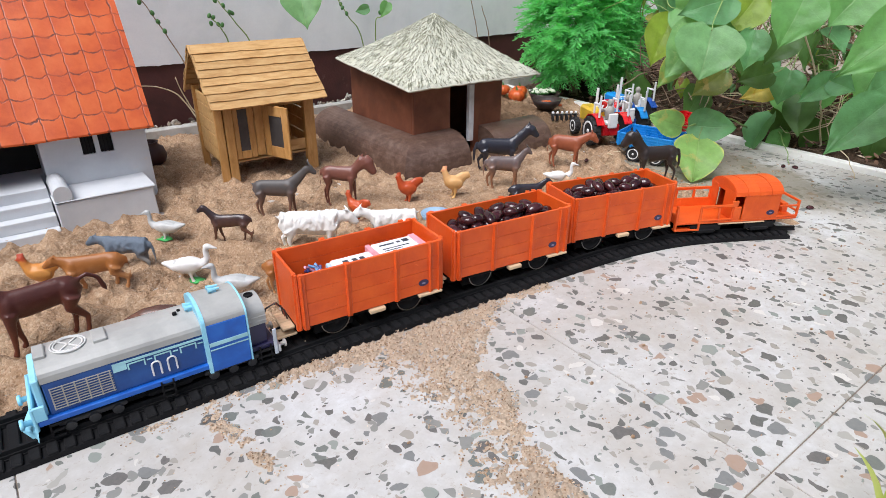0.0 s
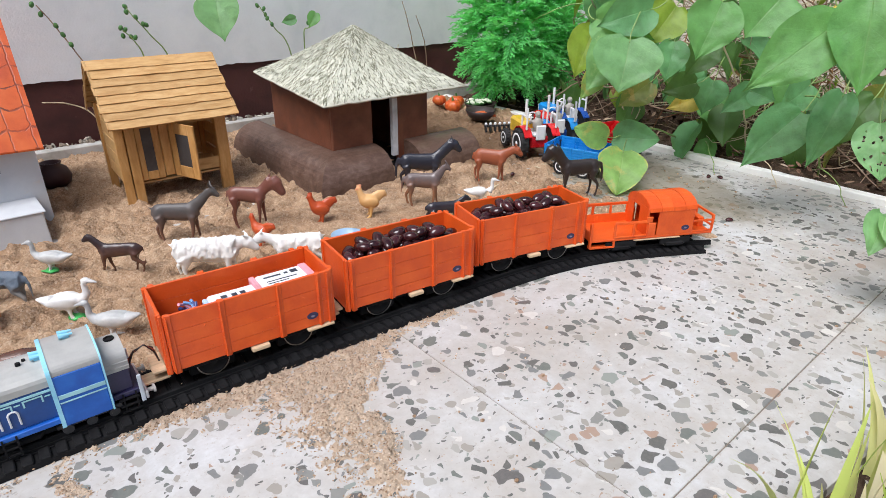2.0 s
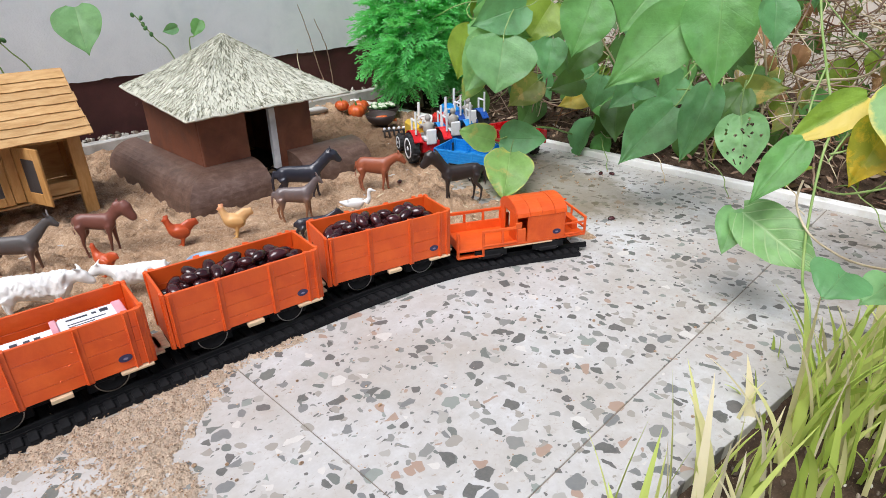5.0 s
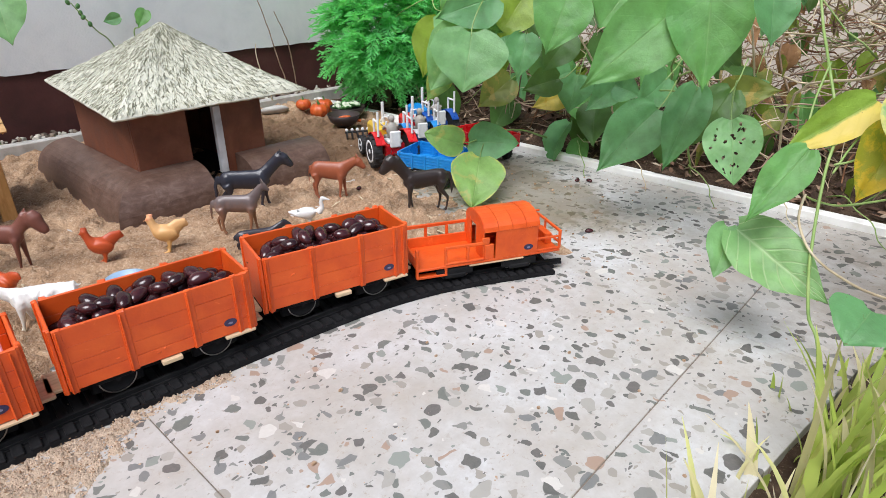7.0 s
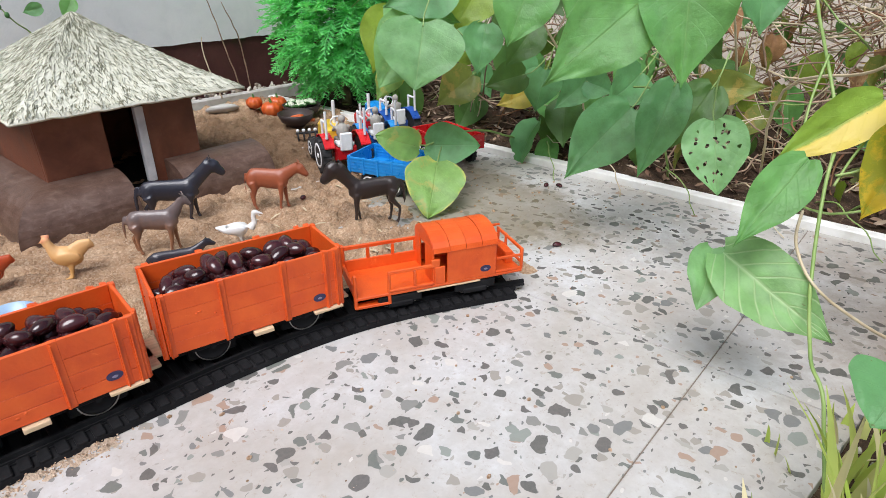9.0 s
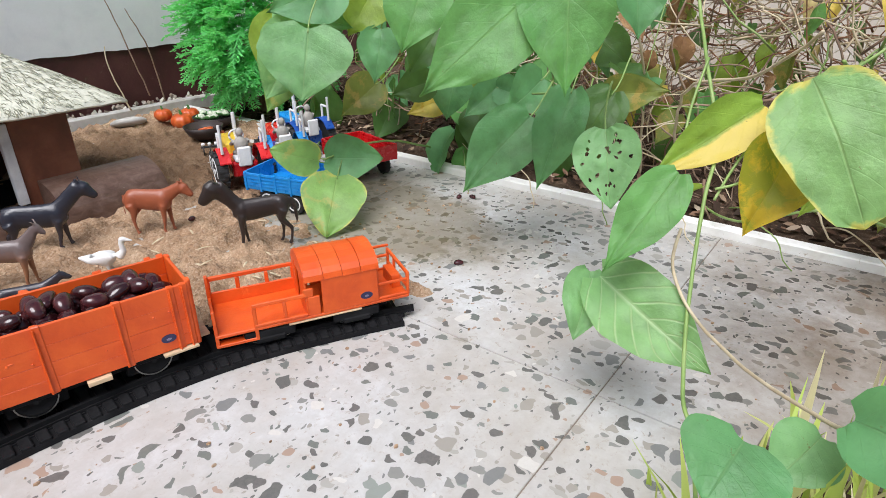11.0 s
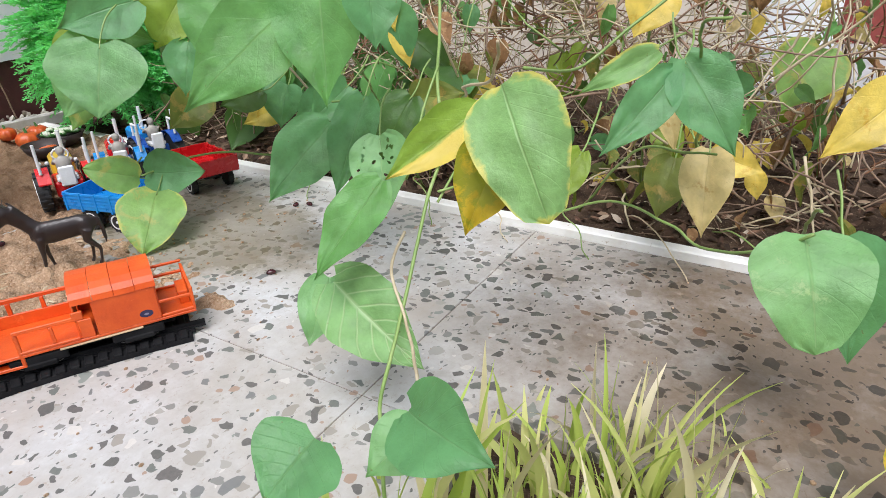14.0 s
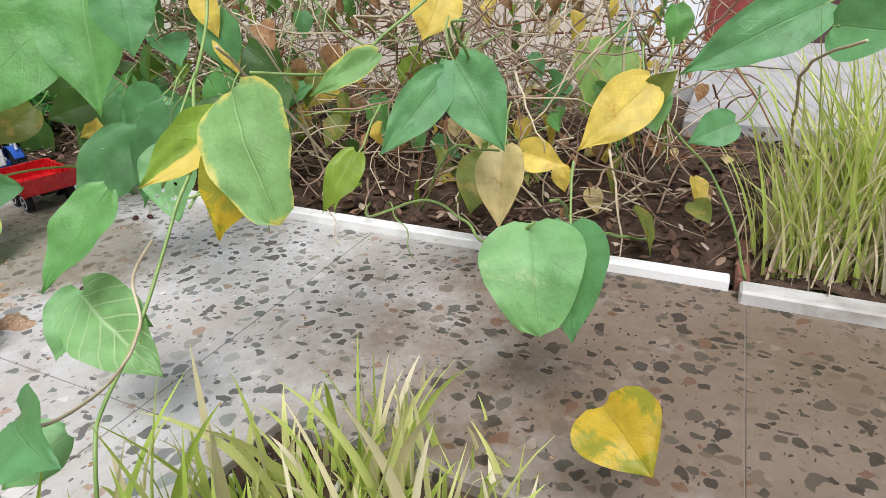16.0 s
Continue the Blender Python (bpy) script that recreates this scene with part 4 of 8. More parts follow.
for k in range(4):
    board("step", house, M_WHITECARD, -0.30, 0.0595, 0.772 + 0.014 * k, WF + 0.03, 0.0005 + 0.0125 * k, 0.0128 + 0.0125 * k, bevel=0.0006, jit=0.0005)
board("floor_board", house, M_WHITECARD, -0.336, 0.064, WF + 0.03, 0.90, 0.0, 0.05, jit=0)
# roof: a bent painted sheet on both sides
for s in (0, 1):
    bm = bmesh.new()
    uvl = bm.loops.layers.uv.new("uv")
    n, mm = 46, 16
    rows = []
    for i in range(n + 1):
        x = -0.40 + (0.186 + 0.40) * i / n
        row = []
        for j in range(mm + 1):
            f = j / mm
            y = 0.822 + (0.929 - 0.822) * f if s == 0 else 1.04 - (1.04 - 0.929) * f
            z = 0.1015 + (0.242 - 0.1015) * f + 0.004 * math.sin(f * math.pi) * (1 if s == 0 else 0.3)
            z += 0.0012 * noise.noise(Vector((x * 25, f * 4, s)))
            row.append((bm.verts.new((x + (0.006 if i == n else 0) * f, y, z)), x, f))
        rows.append(row)
    for r0, r1 in zip(rows, rows[1:]):
        for j in range(mm):
            f = bm.faces.new((r0[j][0], r1[j][0], r1[j + 1][0], r0[j + 1][0]))
            for lp, src in zip(f.loops, (r0[j], r1[j], r1[j + 1], r0[j + 1])):
                lp[uvl].uv = ((src[1] + 0.40) / 0.0215, src[2] * 7.0)
    ext = bmesh.ops.extrude_face_region(bm, geom=bm.faces[:])
    for v in ext["geom"]:
        if isinstance(v, bmesh.types.BMVert):
            v.co.z -= 0.0022
    bmesh.ops.recalc_face_normals(bm, faces=bm.faces)
    part("roof_sheet", bm, M_ROOFSHEET, house, "orange sheet with dark painted tile lines")

# ---- toy locomotive ----
M_BLUE = painted("engine_blue", (0.010, 0.115, 0.50), (0.008, 0.085, 0.40), (0.02, 0.17, 0.60), 0.35, 500, 50, bump=0.1)
M_DEEPBLUE = painted("engine_dark_blue", (0.010, 0.070, 0.27), (0.008, 0.05, 0.20), (0.018, 0.10, 0.34), 0.4, 500, 50, bump=0.1)
M_SKYBLUE = painted("engine_pale_blue", (0.30, 0.66, 0.82), (0.24, 0.56, 0.74), (0.38, 0.74, 0.88), 0.4, 500, 50, bump=0.1)
M_SILVER = painted("engine_silver_grey", (0.42, 0.42, 0.40), (0.34, 0.34, 0.33), (0.50, 0.50, 0.48), 0.5, 500, 40, bump=0.15, metal=0.1)
M_CYANPRINT = painted("pale_print", (0.36, 0.66, 0.72), rough=0.4, bump=0.05)
M_WHITEPRINT = painted("white_print", (0.75, 0.77, 0.80), rough=0.4, bump=0.05)
XM = 0.0745
loco = thing("toy_locomotive", "blue and silver plastic toy diesel locomotive on the track", "locomotive",
             pose(XM, track_y(XM), 0.0013, 0, 0, track_turn(XM)) @ Matrix.Diagonal((0.965, 0.93, 0.85, 1)))


def shell(bm, x0, x1, half, z0, z1, crown, seg=10):
    """A hood with upright sides and a rounded top."""
    prof = [(-half, z0), (-half, z1)] + [(-half * math.cos(k * math.pi / seg), z1 + crown * math.sin(k * math.pi / seg)) for k in range(1, seg)] + [(half, z1), (half, z0)]
    rows = [[bm.verts.new((x, y, z)) for y, z in prof] for x in (x0, x1)]
    for k in range(len(prof)):
        bm.faces.new((rows[0][k], rows[0][(k + 1) % len(prof)], rows[1][(k + 1) % len(prof)], rows[1][k]))
    bm.faces.new(rows[0][::-1])
    bm.faces.new(rows[1])


bm = bmesh.new()
box(bm, -0.076, 0.0660, -0.0235, 0.0235, 0.0225, 0.0275, 0.0006)
part("footplate", bm, M_BLUE, loco)
# dark end platform with its steps, beam and buffers
bm = bmesh.new()
box(bm, 0.0662, 0.0862, -0.0195, 0.0195, 0.0215, 0.0262, 0.0006)
part("end_platform", bm, M_NAVY, loco, "dark end platform")
bm = bmesh.new()
box(bm, 0.0864, 0.0884, -0.0225, 0.0225, 0.0150, 0.0225, 0.0006)
part("end_beam", bm, painted("pale_grey_beam", (0.50, 0.52, 0.54), rough=0.5), loco, "pale grey end beam")
for s in (-1, 1):
    bm = bmesh.new()
    tube(bm, [(0.0884, s * 0.0160, 0.0185), (0.0925, s * 0.0160, 0.0185), (0.0926, s * 0.0160, 0.0185), (0.0942, s * 0.0160, 0.0185)], [0.0018, 0.0018, 0.0036, 0.0036], 14)
    part("buffer", bm, M_LEDGE, loco, "", True)
    bm = bmesh.new()
    for lx in (0.0715, 0.0800):
        box(bm, lx, lx + 0.0011, s * 0.0215 - 0.0006, s * 0.0215 + 0.0006, 0.0080, 0.0260)
    for k in range(3):
        box(bm, 0.0690, 0.0820, s * 0.0215 - 0.0012, s * 0.0215 + 0.0012, 0.0090 + k * 0.0058, 0.0102 + k * 0.0058)
    part("step", bm, M_BLACK, loco)
bm = bmesh.new()
box(bm, -0.060, 0.070, -0.017, 0.017, 0.0125, 0.0225, 0.001)
box(bm, -0.012, 0.022, -0.0205, 0.0205, 0.0115, 0.0205, 0.003)
part("tank", bm, M_BLACK, loco, "black underframe and fuel tank")
bm = bmesh.new()
box(bm, -0.068, 0.0345, -0.0205, 0.0205, 0.0275, 0.0560, 0.0006)
part("long_hood", bm, M_DEEPBLUE, loco)
bm = bmesh.new()
shell(bm, -0.0685, 0.0345, 0.0208, 0.0562, 0.0615, 0.0085)
part("hood_top", bm, M_SILVER, loco, "silver grey rounded hood top")
bm = bmesh.new()
box(bm, 0.0345, 0.0640, -0.0246, 0.0246, 0.0190, 0.0648, 0.0006)
part("cab", bm, M_BLUE, loco, "bright blue driver's cab")
bm = bmesh.new()
shell(bm, 0.0335, 0.0645, 0.0242, 0.0650, 0.0668, 0.0118, 20)
part("cab_roof", bm, M_SILVER, loco, "silver grey cab roof")
for x, thick in ((0.0338, 0.0013), (0.0647, 0.0006)):
    bm = bmesh.new()
    shell(bm, x - thick, x + thick, 0.0251, 0.0190, 0.0668, 0.0126, 20)
    part("cab_edge", bm, M_SKYBLUE, loco, "pale blue cab edge band")
bm = bmesh.new()
box(bm, 0.0655, 0.0805, -0.0165, 0.0165, 0.0262, 0.0460, 0.0006)
part("short_hood", bm, M_NAVY, loco)
bm = bmesh.new()
shell(bm, 0.0655, 0.0810, 0.0172, 0.0462, 0.0560, 0.0110, 18)
for z in (0.0490, 0.0535):
    box(bm, 0.0655, 0.0812, -0.0178, 0.0178, z, z + 0.0010, 0.0003)
part("short_hood_top", bm, M_SILVER, loco)
bm = bmesh.new()
lathe(bm, [(0.0036, 0), (0.0036, 0.002), (0.0028, 0.002), (0.0024, 0.0008)], 16, (0.0745, 0.0, 0.0662))
part("vent", bm, M_BLACK, loco)
# nose
bm = bmesh.new()
box(bm, -0.0735, -0.0690, -0.0195, 0.0195, 0.0275, 0.0600, 0.001)
part("nose", bm, M_SKYBLUE, loco, "pale blue nose")
bm = bmesh.new()
box(bm, -0.0785, -0.0762, -0.0240, 0.0240, 0.0190, 0.0400, 0.0008)
for s in (-1, 1):
    box(bm, -0.0785, -0.0700, s * 0.0225 - 0.0012, s * 0.0225 + 0.0012, 0.0275, 0.0400, 0.0004)
part("buffer_beam", bm, M_SKYBLUE, loco, "pale blue buffer beam")
bm = bmesh.new()
pl = [bm.verts.new(p) for p in ((-0.0775, -0.023, 0.0185), (-0.0775, 0.023, 0.0185), (-0.0840, 0.0, 0.0180), (-0.0790, -0.022, 0.0085), (-0.0790, 0.022, 0.0085), (-0.0885, 0.0, 0.0080))]
for q in ((0, 2, 5, 3), (2, 1, 4, 5), (0, 1, 2), (3, 5, 4), (0, 3, 4, 1)):
    bm.faces.new([pl[k] for k in q])
bmesh.ops.recalc_face_normals(bm, faces=bm.faces)
part("cowcatcher", bm, M_SKYBLUE, loco, "pale blue plough under the beam")
for s in (-1, 1):
    bm = bmesh.new()
    tube(bm, [(-0.0785, s * 0.0155, 0.0240), (-0.0840, s * 0.0155, 0.0240), (-0.0841, s * 0.0155, 0.0240), (-0.0862, s * 0.0155, 0.0240)], [0.0022, 0.0022, 0.0042, 0.0042], 14)
    part("buffer", bm, M_SKYBLUE, loco, "", True)
    bm = bmesh.new()
    box(bm, 0.0832, 0.0860, s * 0.0215 - 0.0010, s * 0.0215 + 0.0010, 0.0140, 0.0400, 0.0004)
    part("handrail", bm, painted("pale_rail", (0.55, 0.60, 0.66), rough=0.4), loco)
    # printing on the sides
    y = s * 0.0209
    for k in range(9):
        bm = bmesh.new()
        z = 0.0318 + k * 0.0023
        box(bm, -0.0650, -0.0285, min(y, y + s * 0.0005), max(y, y + s * 0.0005), z, z + 0.0006)
        part("grille_bar", bm, M_SILVER, loco)
    for k in range(6):
        bm = bmesh.new()
        x = -0.0650 + k * 0.0070
        box(bm, x, x + 0.0008, min(y, y + s * 0.0007), max(y, y + s * 0.0007), 0.0315, 0.0510)
        part("grille_bar", bm, M_SILVER, loco)
    bm = bmesh.new()
    y0, y1 = min(y, y + s * 0.0004), max(y, y + s * 0.0004)
    box(bm, -0.0275, -0.0190, y0, y1, 0.0470, 0.0545)
    box(bm, -0.0190, 0.0335, y0, y1, 0.0525, 0.0545)
    x = -0.0185
    for k in range(3):
        for x0, x1, z0, z1 in ((0, 0.0115, 0.0503, 0.0513), (0, 0.0010, 0.0455, 0.0503), (0.0105, 0.0115, 0.0455, 0.0503), (0.0125, 0.0160, 0.0490, 0.0500)):
            box(bm, x + x0, x + x1, y0, y1, z0, z1)
        x += 0.0172
    part("stripe", bm, M_CYANPRINT, loco, "pale printed panel lines")
    for k, hx in enumerate((-0.004, 0.0065)):
        bm = bmesh.new()
        pts = [(hx, y + s * 0.0005, 0.0330)] + [(hx + 0.0028 - 0.0028 * math.cos(a), y + s * 0.0005, 0.0430 + 0.0028 * math.sin(a)) for a in (0, 0.5, 1.0, 1.57, 2.1, 2.6, 3.14)] + [(hx + 0.0056, y + s * 0.0005, 0.0330)]
        tube(bm, pts, 0.0007, 6)
        part("handle", bm, M_WHITEPRINT, loco, "white hoop handle")
    bm = bmesh.new()
    box(bm, 0.0355, 0.0638, min(s * 0.0247, s * 0.0252), max(s * 0.0247, s * 0.0252), 0.0445, 0.0480)
    box(bm, 0.0355, 0.0638, min(s * 0.0247, s * 0.0252), max(s * 0.0247, s * 0.0252), 0.0405, 0.0415)
    part("stripe", bm, M_CYANPRINT, loco, "pale stripe on the cab")
    # ladder and bogies
    bm = bmesh.new()
    for lx in (-0.0015, 0.0065):
        box(bm, lx, lx + 0.0012, min(s * 0.0236, s * 0.0246), max(s * 0.0236, s * 0.0246), 0.0085, 0.0265)
    for k in range(3):
        box(bm, -0.0015, 0.0077, min(s * 0.0236, s * 0.0246), max(s * 0.0236, s * 0.0246), 0.0105 + k * 0.006, 0.0117 + k * 0.006)
    part("ladder", bm, M_BLACK, loco)
    bm = bmesh.new()
    for lx in (-0.071,):
        for k in range(3):
            box(bm, lx, lx + 0.008, min(s * 0.0215, s * 0.0245), max(s * 0.0215, s * 0.0245), 0.0095 + k * 0.0055, 0.0108 + k * 0.0055)
        box(bm, lx, lx + 0.001, min(s * 0.0215, s * 0.0245), max(s * 0.0215, s * 0.0245), 0.009, 0.0225)
    part("step", bm, M_BLACK, loco)
    for bx in (-0.045, 0.050):
        bm = bmesh.new()
        box(bm, bx - 0.021, bx + 0.021, min(s * 0.0185, s * 0.0212), max(s * 0.0185, s * 0.0212), 0.0150, 0.0195, 0.0008)
        for dx in (-0.0145, 0, 0.0145):
            tube(bm, [(bx + dx, s * 0.0185, 0.0140), (bx + dx, s * 0.0225, 0.0140)], [0.0042, 0.0036], 12)
            box(bm, bx + dx - 0.0018, bx + dx + 0.0018, min(s * 0.0205, s * 0.0228), max(s * 0.0205, s * 0.0228), 0.0130, 0.0180)
        part("bogie_frame", bm, painted("dark_grey_plastic", (0.025, 0.025, 0.028), rough=0.45, bump=0.1), loco)
for bx in (-0.045, 0.050):
    for dx in (-0.0145, 0, 0.0145):
        for s in (-1, 1):
            bm = bmesh.new()
            tube(bm, [(bx + dx, s * 0.0100, 0.0195), (bx + dx, s * 0.0140, 0.0195)], 0.0090, 18)
            part("wheel", bm, M_BLACK, loco)
# roof details
bm = bmesh.new()
for ra in (0.0105, 0.0088):
    pts = [(-0.048 + ra * math.cos(k * math.tau / 24), ra * math.sin(k * math.tau / 24), 0.0705) for k in range(25)]
    tube(bm, pts, 0.0006, 6)
for s in (-1, 1):
    box(bm, -0.0475, -0.0465, -0.0105, 0.0105, 0.0700, 0.0708, m=Matrix.Translation((-0.048, 0, 0)) @ turned(s * 40) @ Matrix.Translation((0.047, 0, 0)))
part("fan_ring", bm, painted("pale_ring", (0.66, 0.66, 0.64), rough=0.4), loco, "pale fan ring on the hood")
for x0, w in ((-0.0685, 0.007), (-0.034, 0.009)):
    bm = bmesh.new()
    box(bm, x0, x0 + w, -0.0085, 0.0085, 0.0685, 0.0722, 0.0008)
    part("hood_box", bm, M_SILVER, loco)
bm = bmesh.new()
tube(bm, [(0.020, -0.002, 0.0700), (0.020, -0.002, 0.0722)], 0.0016, 10)
tube(bm, [(0.0235, 0.002, 0.0700), (0.0235, 0.002, 0.0715)], 0.0012, 10)
part("exhaust", bm, M_BLACK, loco)
for hx, hy in ((0.031, 0.0), (0.050, 0.004)):
    bm = bmesh.new()
    z = 0.0705 if hx < 0.04 else 0.0785
    for d in (-0.0025, 0.0025):
        tube(bm, [(hx - 0.004, hy + d, z + 0.0028), (hx + 0.002, hy + d, z + 0.0028), (hx + 0.0045, hy + d, z + 0.0028)], [0.0022, 0.0012, 0.0009], 10)
    box(bm, hx - 0.002, hx + 0.002, hy - 0.003, hy + 0.003, z - 0.001, z + 0.0022)
    part("horn", bm, M_SKYBLUE, loco, "pale blue twin horn")
# wires to the first wagon
for k, (c, dy) in enumerate((((0.02, 0.02, 0.02), 0.004), ((0.22, 0.05, 0.03), 0.009), ((0.02, 0.02, 0.02), 0.013))):
    bm = bmesh.new()
    pts = [(0.0815, dy, 0.030), (0.088, dy, 0.046 - k * 0.004), (0.096, dy - 0.002, 0.050 - k * 0.003), (0.102, dy - 0.003, 0.040), (0.1035, dy - 0.003, 0.030)]
    tube(bm, pts, 0.0007, 6)
    part("wire", bm, painted("wire", c, rough=0.4, bump=0), loco, "thin loose cable")
bm = bmesh.new()
box(bm, 0.084, 0.108, -0.007, 0.007, 0.0155, 0.0180, 0.0005)
part("coupling_board", bm, M_RAWCARD, loco, "bare wooden coupling board")

# ---- caboose ----
XC = 0.676
cab_m = pose(XC, track_y(XC) - 0.001, 0.0, 0, 0, track_turn(XC))
caboose = thing("guards_wagon", "orange painted toy guard's van with open ends", "wagon", cab_m, "wagons of the toy train")


def orange(name, *b, m=None):
    bm = bmesh.new()
    box(bm, *b, 0.0004, m, 0.0003)
    return part(name, bm, M_ORANGE, caboose)


CH = 0.0235
orange("platform", -0.0735, 0.0735, -0.0245, 0.0245, 0.0215, 0.0242)
bm = bmesh.new()
box(bm, -0.022, 0.034, -0.0250, -0.0225, 0.0200, 0.0214, 0.0003)
part("floor_board", bm, M_RAWCARD, caboose, "raw wooden board edge")
# cab with a barrel roof
for s in (-1, 1):
    orange("cab_wall", 0.0045, 0.0480, s * CH - 0.0010, s * CH + 0.0010, 0.0242, 0.0530)
    orange("cab_panel", -0.0065, 0.0025, s * CH - 0.0010, s * CH + 0.0010, 0.0242, 0.0400)
orange("cab_wall", 0.0470, 0.0488, -CH, CH, 0.0242, 0.0560)
orange("cab_wall", -0.0080, -0.0062, -CH, -0.004, 0.0242, 0.0560)
orange("cab_wall", -0.0080, -0.0062, 0.010, CH, 0.0242, 0.0560)
for k in range(4):
    x0 = -0.0075 + k * 0.0143
    bm = bmesh.new()
    seg = 10
    rows = []
    for x in (x0, x0 + 0.0139):
        outer = [bm.verts.new((x, -(CH + 0.0018) * math.cos(a * math.pi / seg), 0.0525 + 0.0135 * math.sin(a * math.pi / seg) + 0.0003 * (k % 2))) for a in range(seg + 1)]
        inner = [bm.verts.new((x, -(CH + 0.0002) * math.cos(a * math.pi / seg), 0.0518 + 0.0122 * math.sin(a * math.pi / seg))) for a in range(seg + 1)]
        rows.append((outer, inner))
    (o0, i0), (o1, i1) = rows
    for a in range(seg):
        bm.faces.new((o0[a], o0[a + 1], o1[a + 1], o1[a]))
        bm.faces.new((i0[a], i1[a], i1[a + 1], i0[a + 1]))
        bm.faces.new((o0[a], i0[a], i0[a + 1], o0[a + 1]))
        bm.faces.new((o1[a], o1[a + 1], i1[a + 1], i1[a]))
    for a in (0, seg):
        bm.faces.new((o0[a], o1[a], i1[a], i0[a]))
    bmesh.ops.recalc_face_normals(bm, faces=bm.faces)
    part("roof_strip", bm, M_ORANGE, caboose)
for x in (-0.0072, 0.0479):
    bm = bmesh.new()
    seg = 12
    ring = [(-(CH) * math.cos(a * math.pi / seg), 0.0525 + 0.0125 * math.sin(a * math.pi / seg)) for a in range(seg + 1)]
    f0 = [bm.verts.new((x - 0.0007, y, z)) for y, z in ring]
    f1 = [bm.verts.new((x + 0.0007, y, z)) for y, z in ring]
    bm.faces.new(f0[::-1])
    bm.faces.new(f1)
    for a in range(seg + 1):
        bm.faces.new((f0[a], f0[(a + 1) % (seg + 1)], f1[(a + 1) % (seg + 1)], f1[a]))
    bmesh.ops.recalc_face_normals(bm, faces=bm.faces)
    part("gable", bm, M_ORANGE, caboose)
# left open end: tall framed back side, low front side, end posts and step
for x0, x1, z0, z1 in ((-0.0735, -0.0065, 0.0242, 0.0345), (-0.0735, -0.0065, 0.0445, 0.0480), (-0.0735, -0.0705, 0.0345, 0.0445), (-0.0520, -0.0490, 0.0345, 0.0445), (-0.0300, -0.0270, 0.0345, 0.0445), (-0.0095, -0.0065, 0.0345, 0.0445)):
    orange("side_frame", x0, x1, CH - 0.0010, CH + 0.0010, z0, z1)
orange("end_post", -0.0740, -0.0716, CH - 0.0035, CH + 0.0008, 0.0242, 0.0500)
orange("end_post", -0.0740, -0.0716, -CH - 0.0008, -CH + 0.0030, 0.0140, 0.0440)
orange("end_panel", -0.0738, -0.0718, -CH + 0.0030, CH - 0.0035, 0.0242, 0.0330)
for x0, x1, z0, z1 in ((-0.0465, -0.0075, 0.0405, 0.0432), (-0.0465, -0.0075, 0.0242, 0.0268), (-0.0465, -0.0438, 0.0140, 0.0405), (-0.0250, -0.0222, 0.0268, 0.0405)):
    orange("front_frame", x0, x1, -CH - 0.0012, -CH + 0.0008, z0, z1)
orange("step", -0.0735, -0.0440, -CH - 0.0012, -CH + 0.0060, 0.0138, 0.0162)
orange("cab_brace", -0.0095, -0.0020, -CH - 0.0010, -CH + 0.0008, 0.0400, 0.0470, m=None)
# right open end
for s in (-1, 1):
    orange("side_frame", 0.0488, 0.0735, s * CH - 0.0009, s * CH + 0.0009, 0.0242, 0.0265)
    orange("side_frame", 0.0488, 0.0735, s * CH - 0.0009, s * CH + 0.0009, 0.0365, 0.0388)
    orange("end_post", 0.0716, 0.0738, s * CH - 0.0014, s * CH + 0.0014, 0.0242, 0.0440)
orange("side_frame", 0.0488, 0.0735, CH - 0.0009, CH + 0.0009, 0.0455, 0.0478)
orange("end_post", 0.0716, 0.0738, 0.006, 0.0085, 0.0242, 0.0445)
orange("end_rail", 0.0716, 0.0738, -CH, CH, 0.0415, 0.0440)
orange("end_rail", 0.0716, 0.0738, -CH, CH, 0.0300, 0.0320)
orange("end_panel", 0.0640, 0.0716, -0.010, 0.012, 0.0242, 0.0350)
badge(caboose, 0.0385, -CH - 0.0010, 0.0315)
bm = bmesh.new()
box(bm, -0.055, 0.058, -0.014, 0.014, 0.0125, 0.0214, 0.001)
part("underframe", bm, M_BLACK, caboose)
for bx in (-0.036, 0.030):
    for s in (-1, 1):
        bm = bmesh.new()
        box(bm, bx - 0.0185, bx + 0.0185, s * 0.0225 - 0.0014, s * 0.0225 + 0.0014, 0.0120, 0.0205, 0.0012)
        box(bm, bx - 0.0110, bx + 0.0110, s * 0.0235 - 0.0014, s * 0.0235 + 0.0014, 0.0098, 0.0150, 0.0012)
        part("bogie_frame", bm, M_BLACK, caboose)
    for dx in (-0.0105, 0.0105):
        wheelset(caboose, bx + dx, 0.0154, 0.55)

# ---- load of the first wagon: two printed cells with a pink strap, small parts ----
M_CELLWHITE = painted("white_label", (0.74, 0.76, 0.79), (0.66, 0.69, 0.74), (0.80, 0.81, 0.83), 0.4, 400, 60, bump=0.08)
M_PINK = painted("pink_tape", (0.80, 0.36, 0.42), rough=0.5, bump=0.1)
M_INK = painted("dark_ink", (0.03, 0.04, 0.06), rough=0.5, bump=0)
M_BEAN = painted("bean_skin", (0.045, 0.010, 0.012), (0.022, 0.006, 0.008), (0.085, 0.020, 0.018), 0.16, 300, 90, bump=0.05, own=0.9, spec=0.6)


def inside_wagon(w, x, y, z, *turns):
    return w.matrix_basis @ pose(x, y, z, *turns)


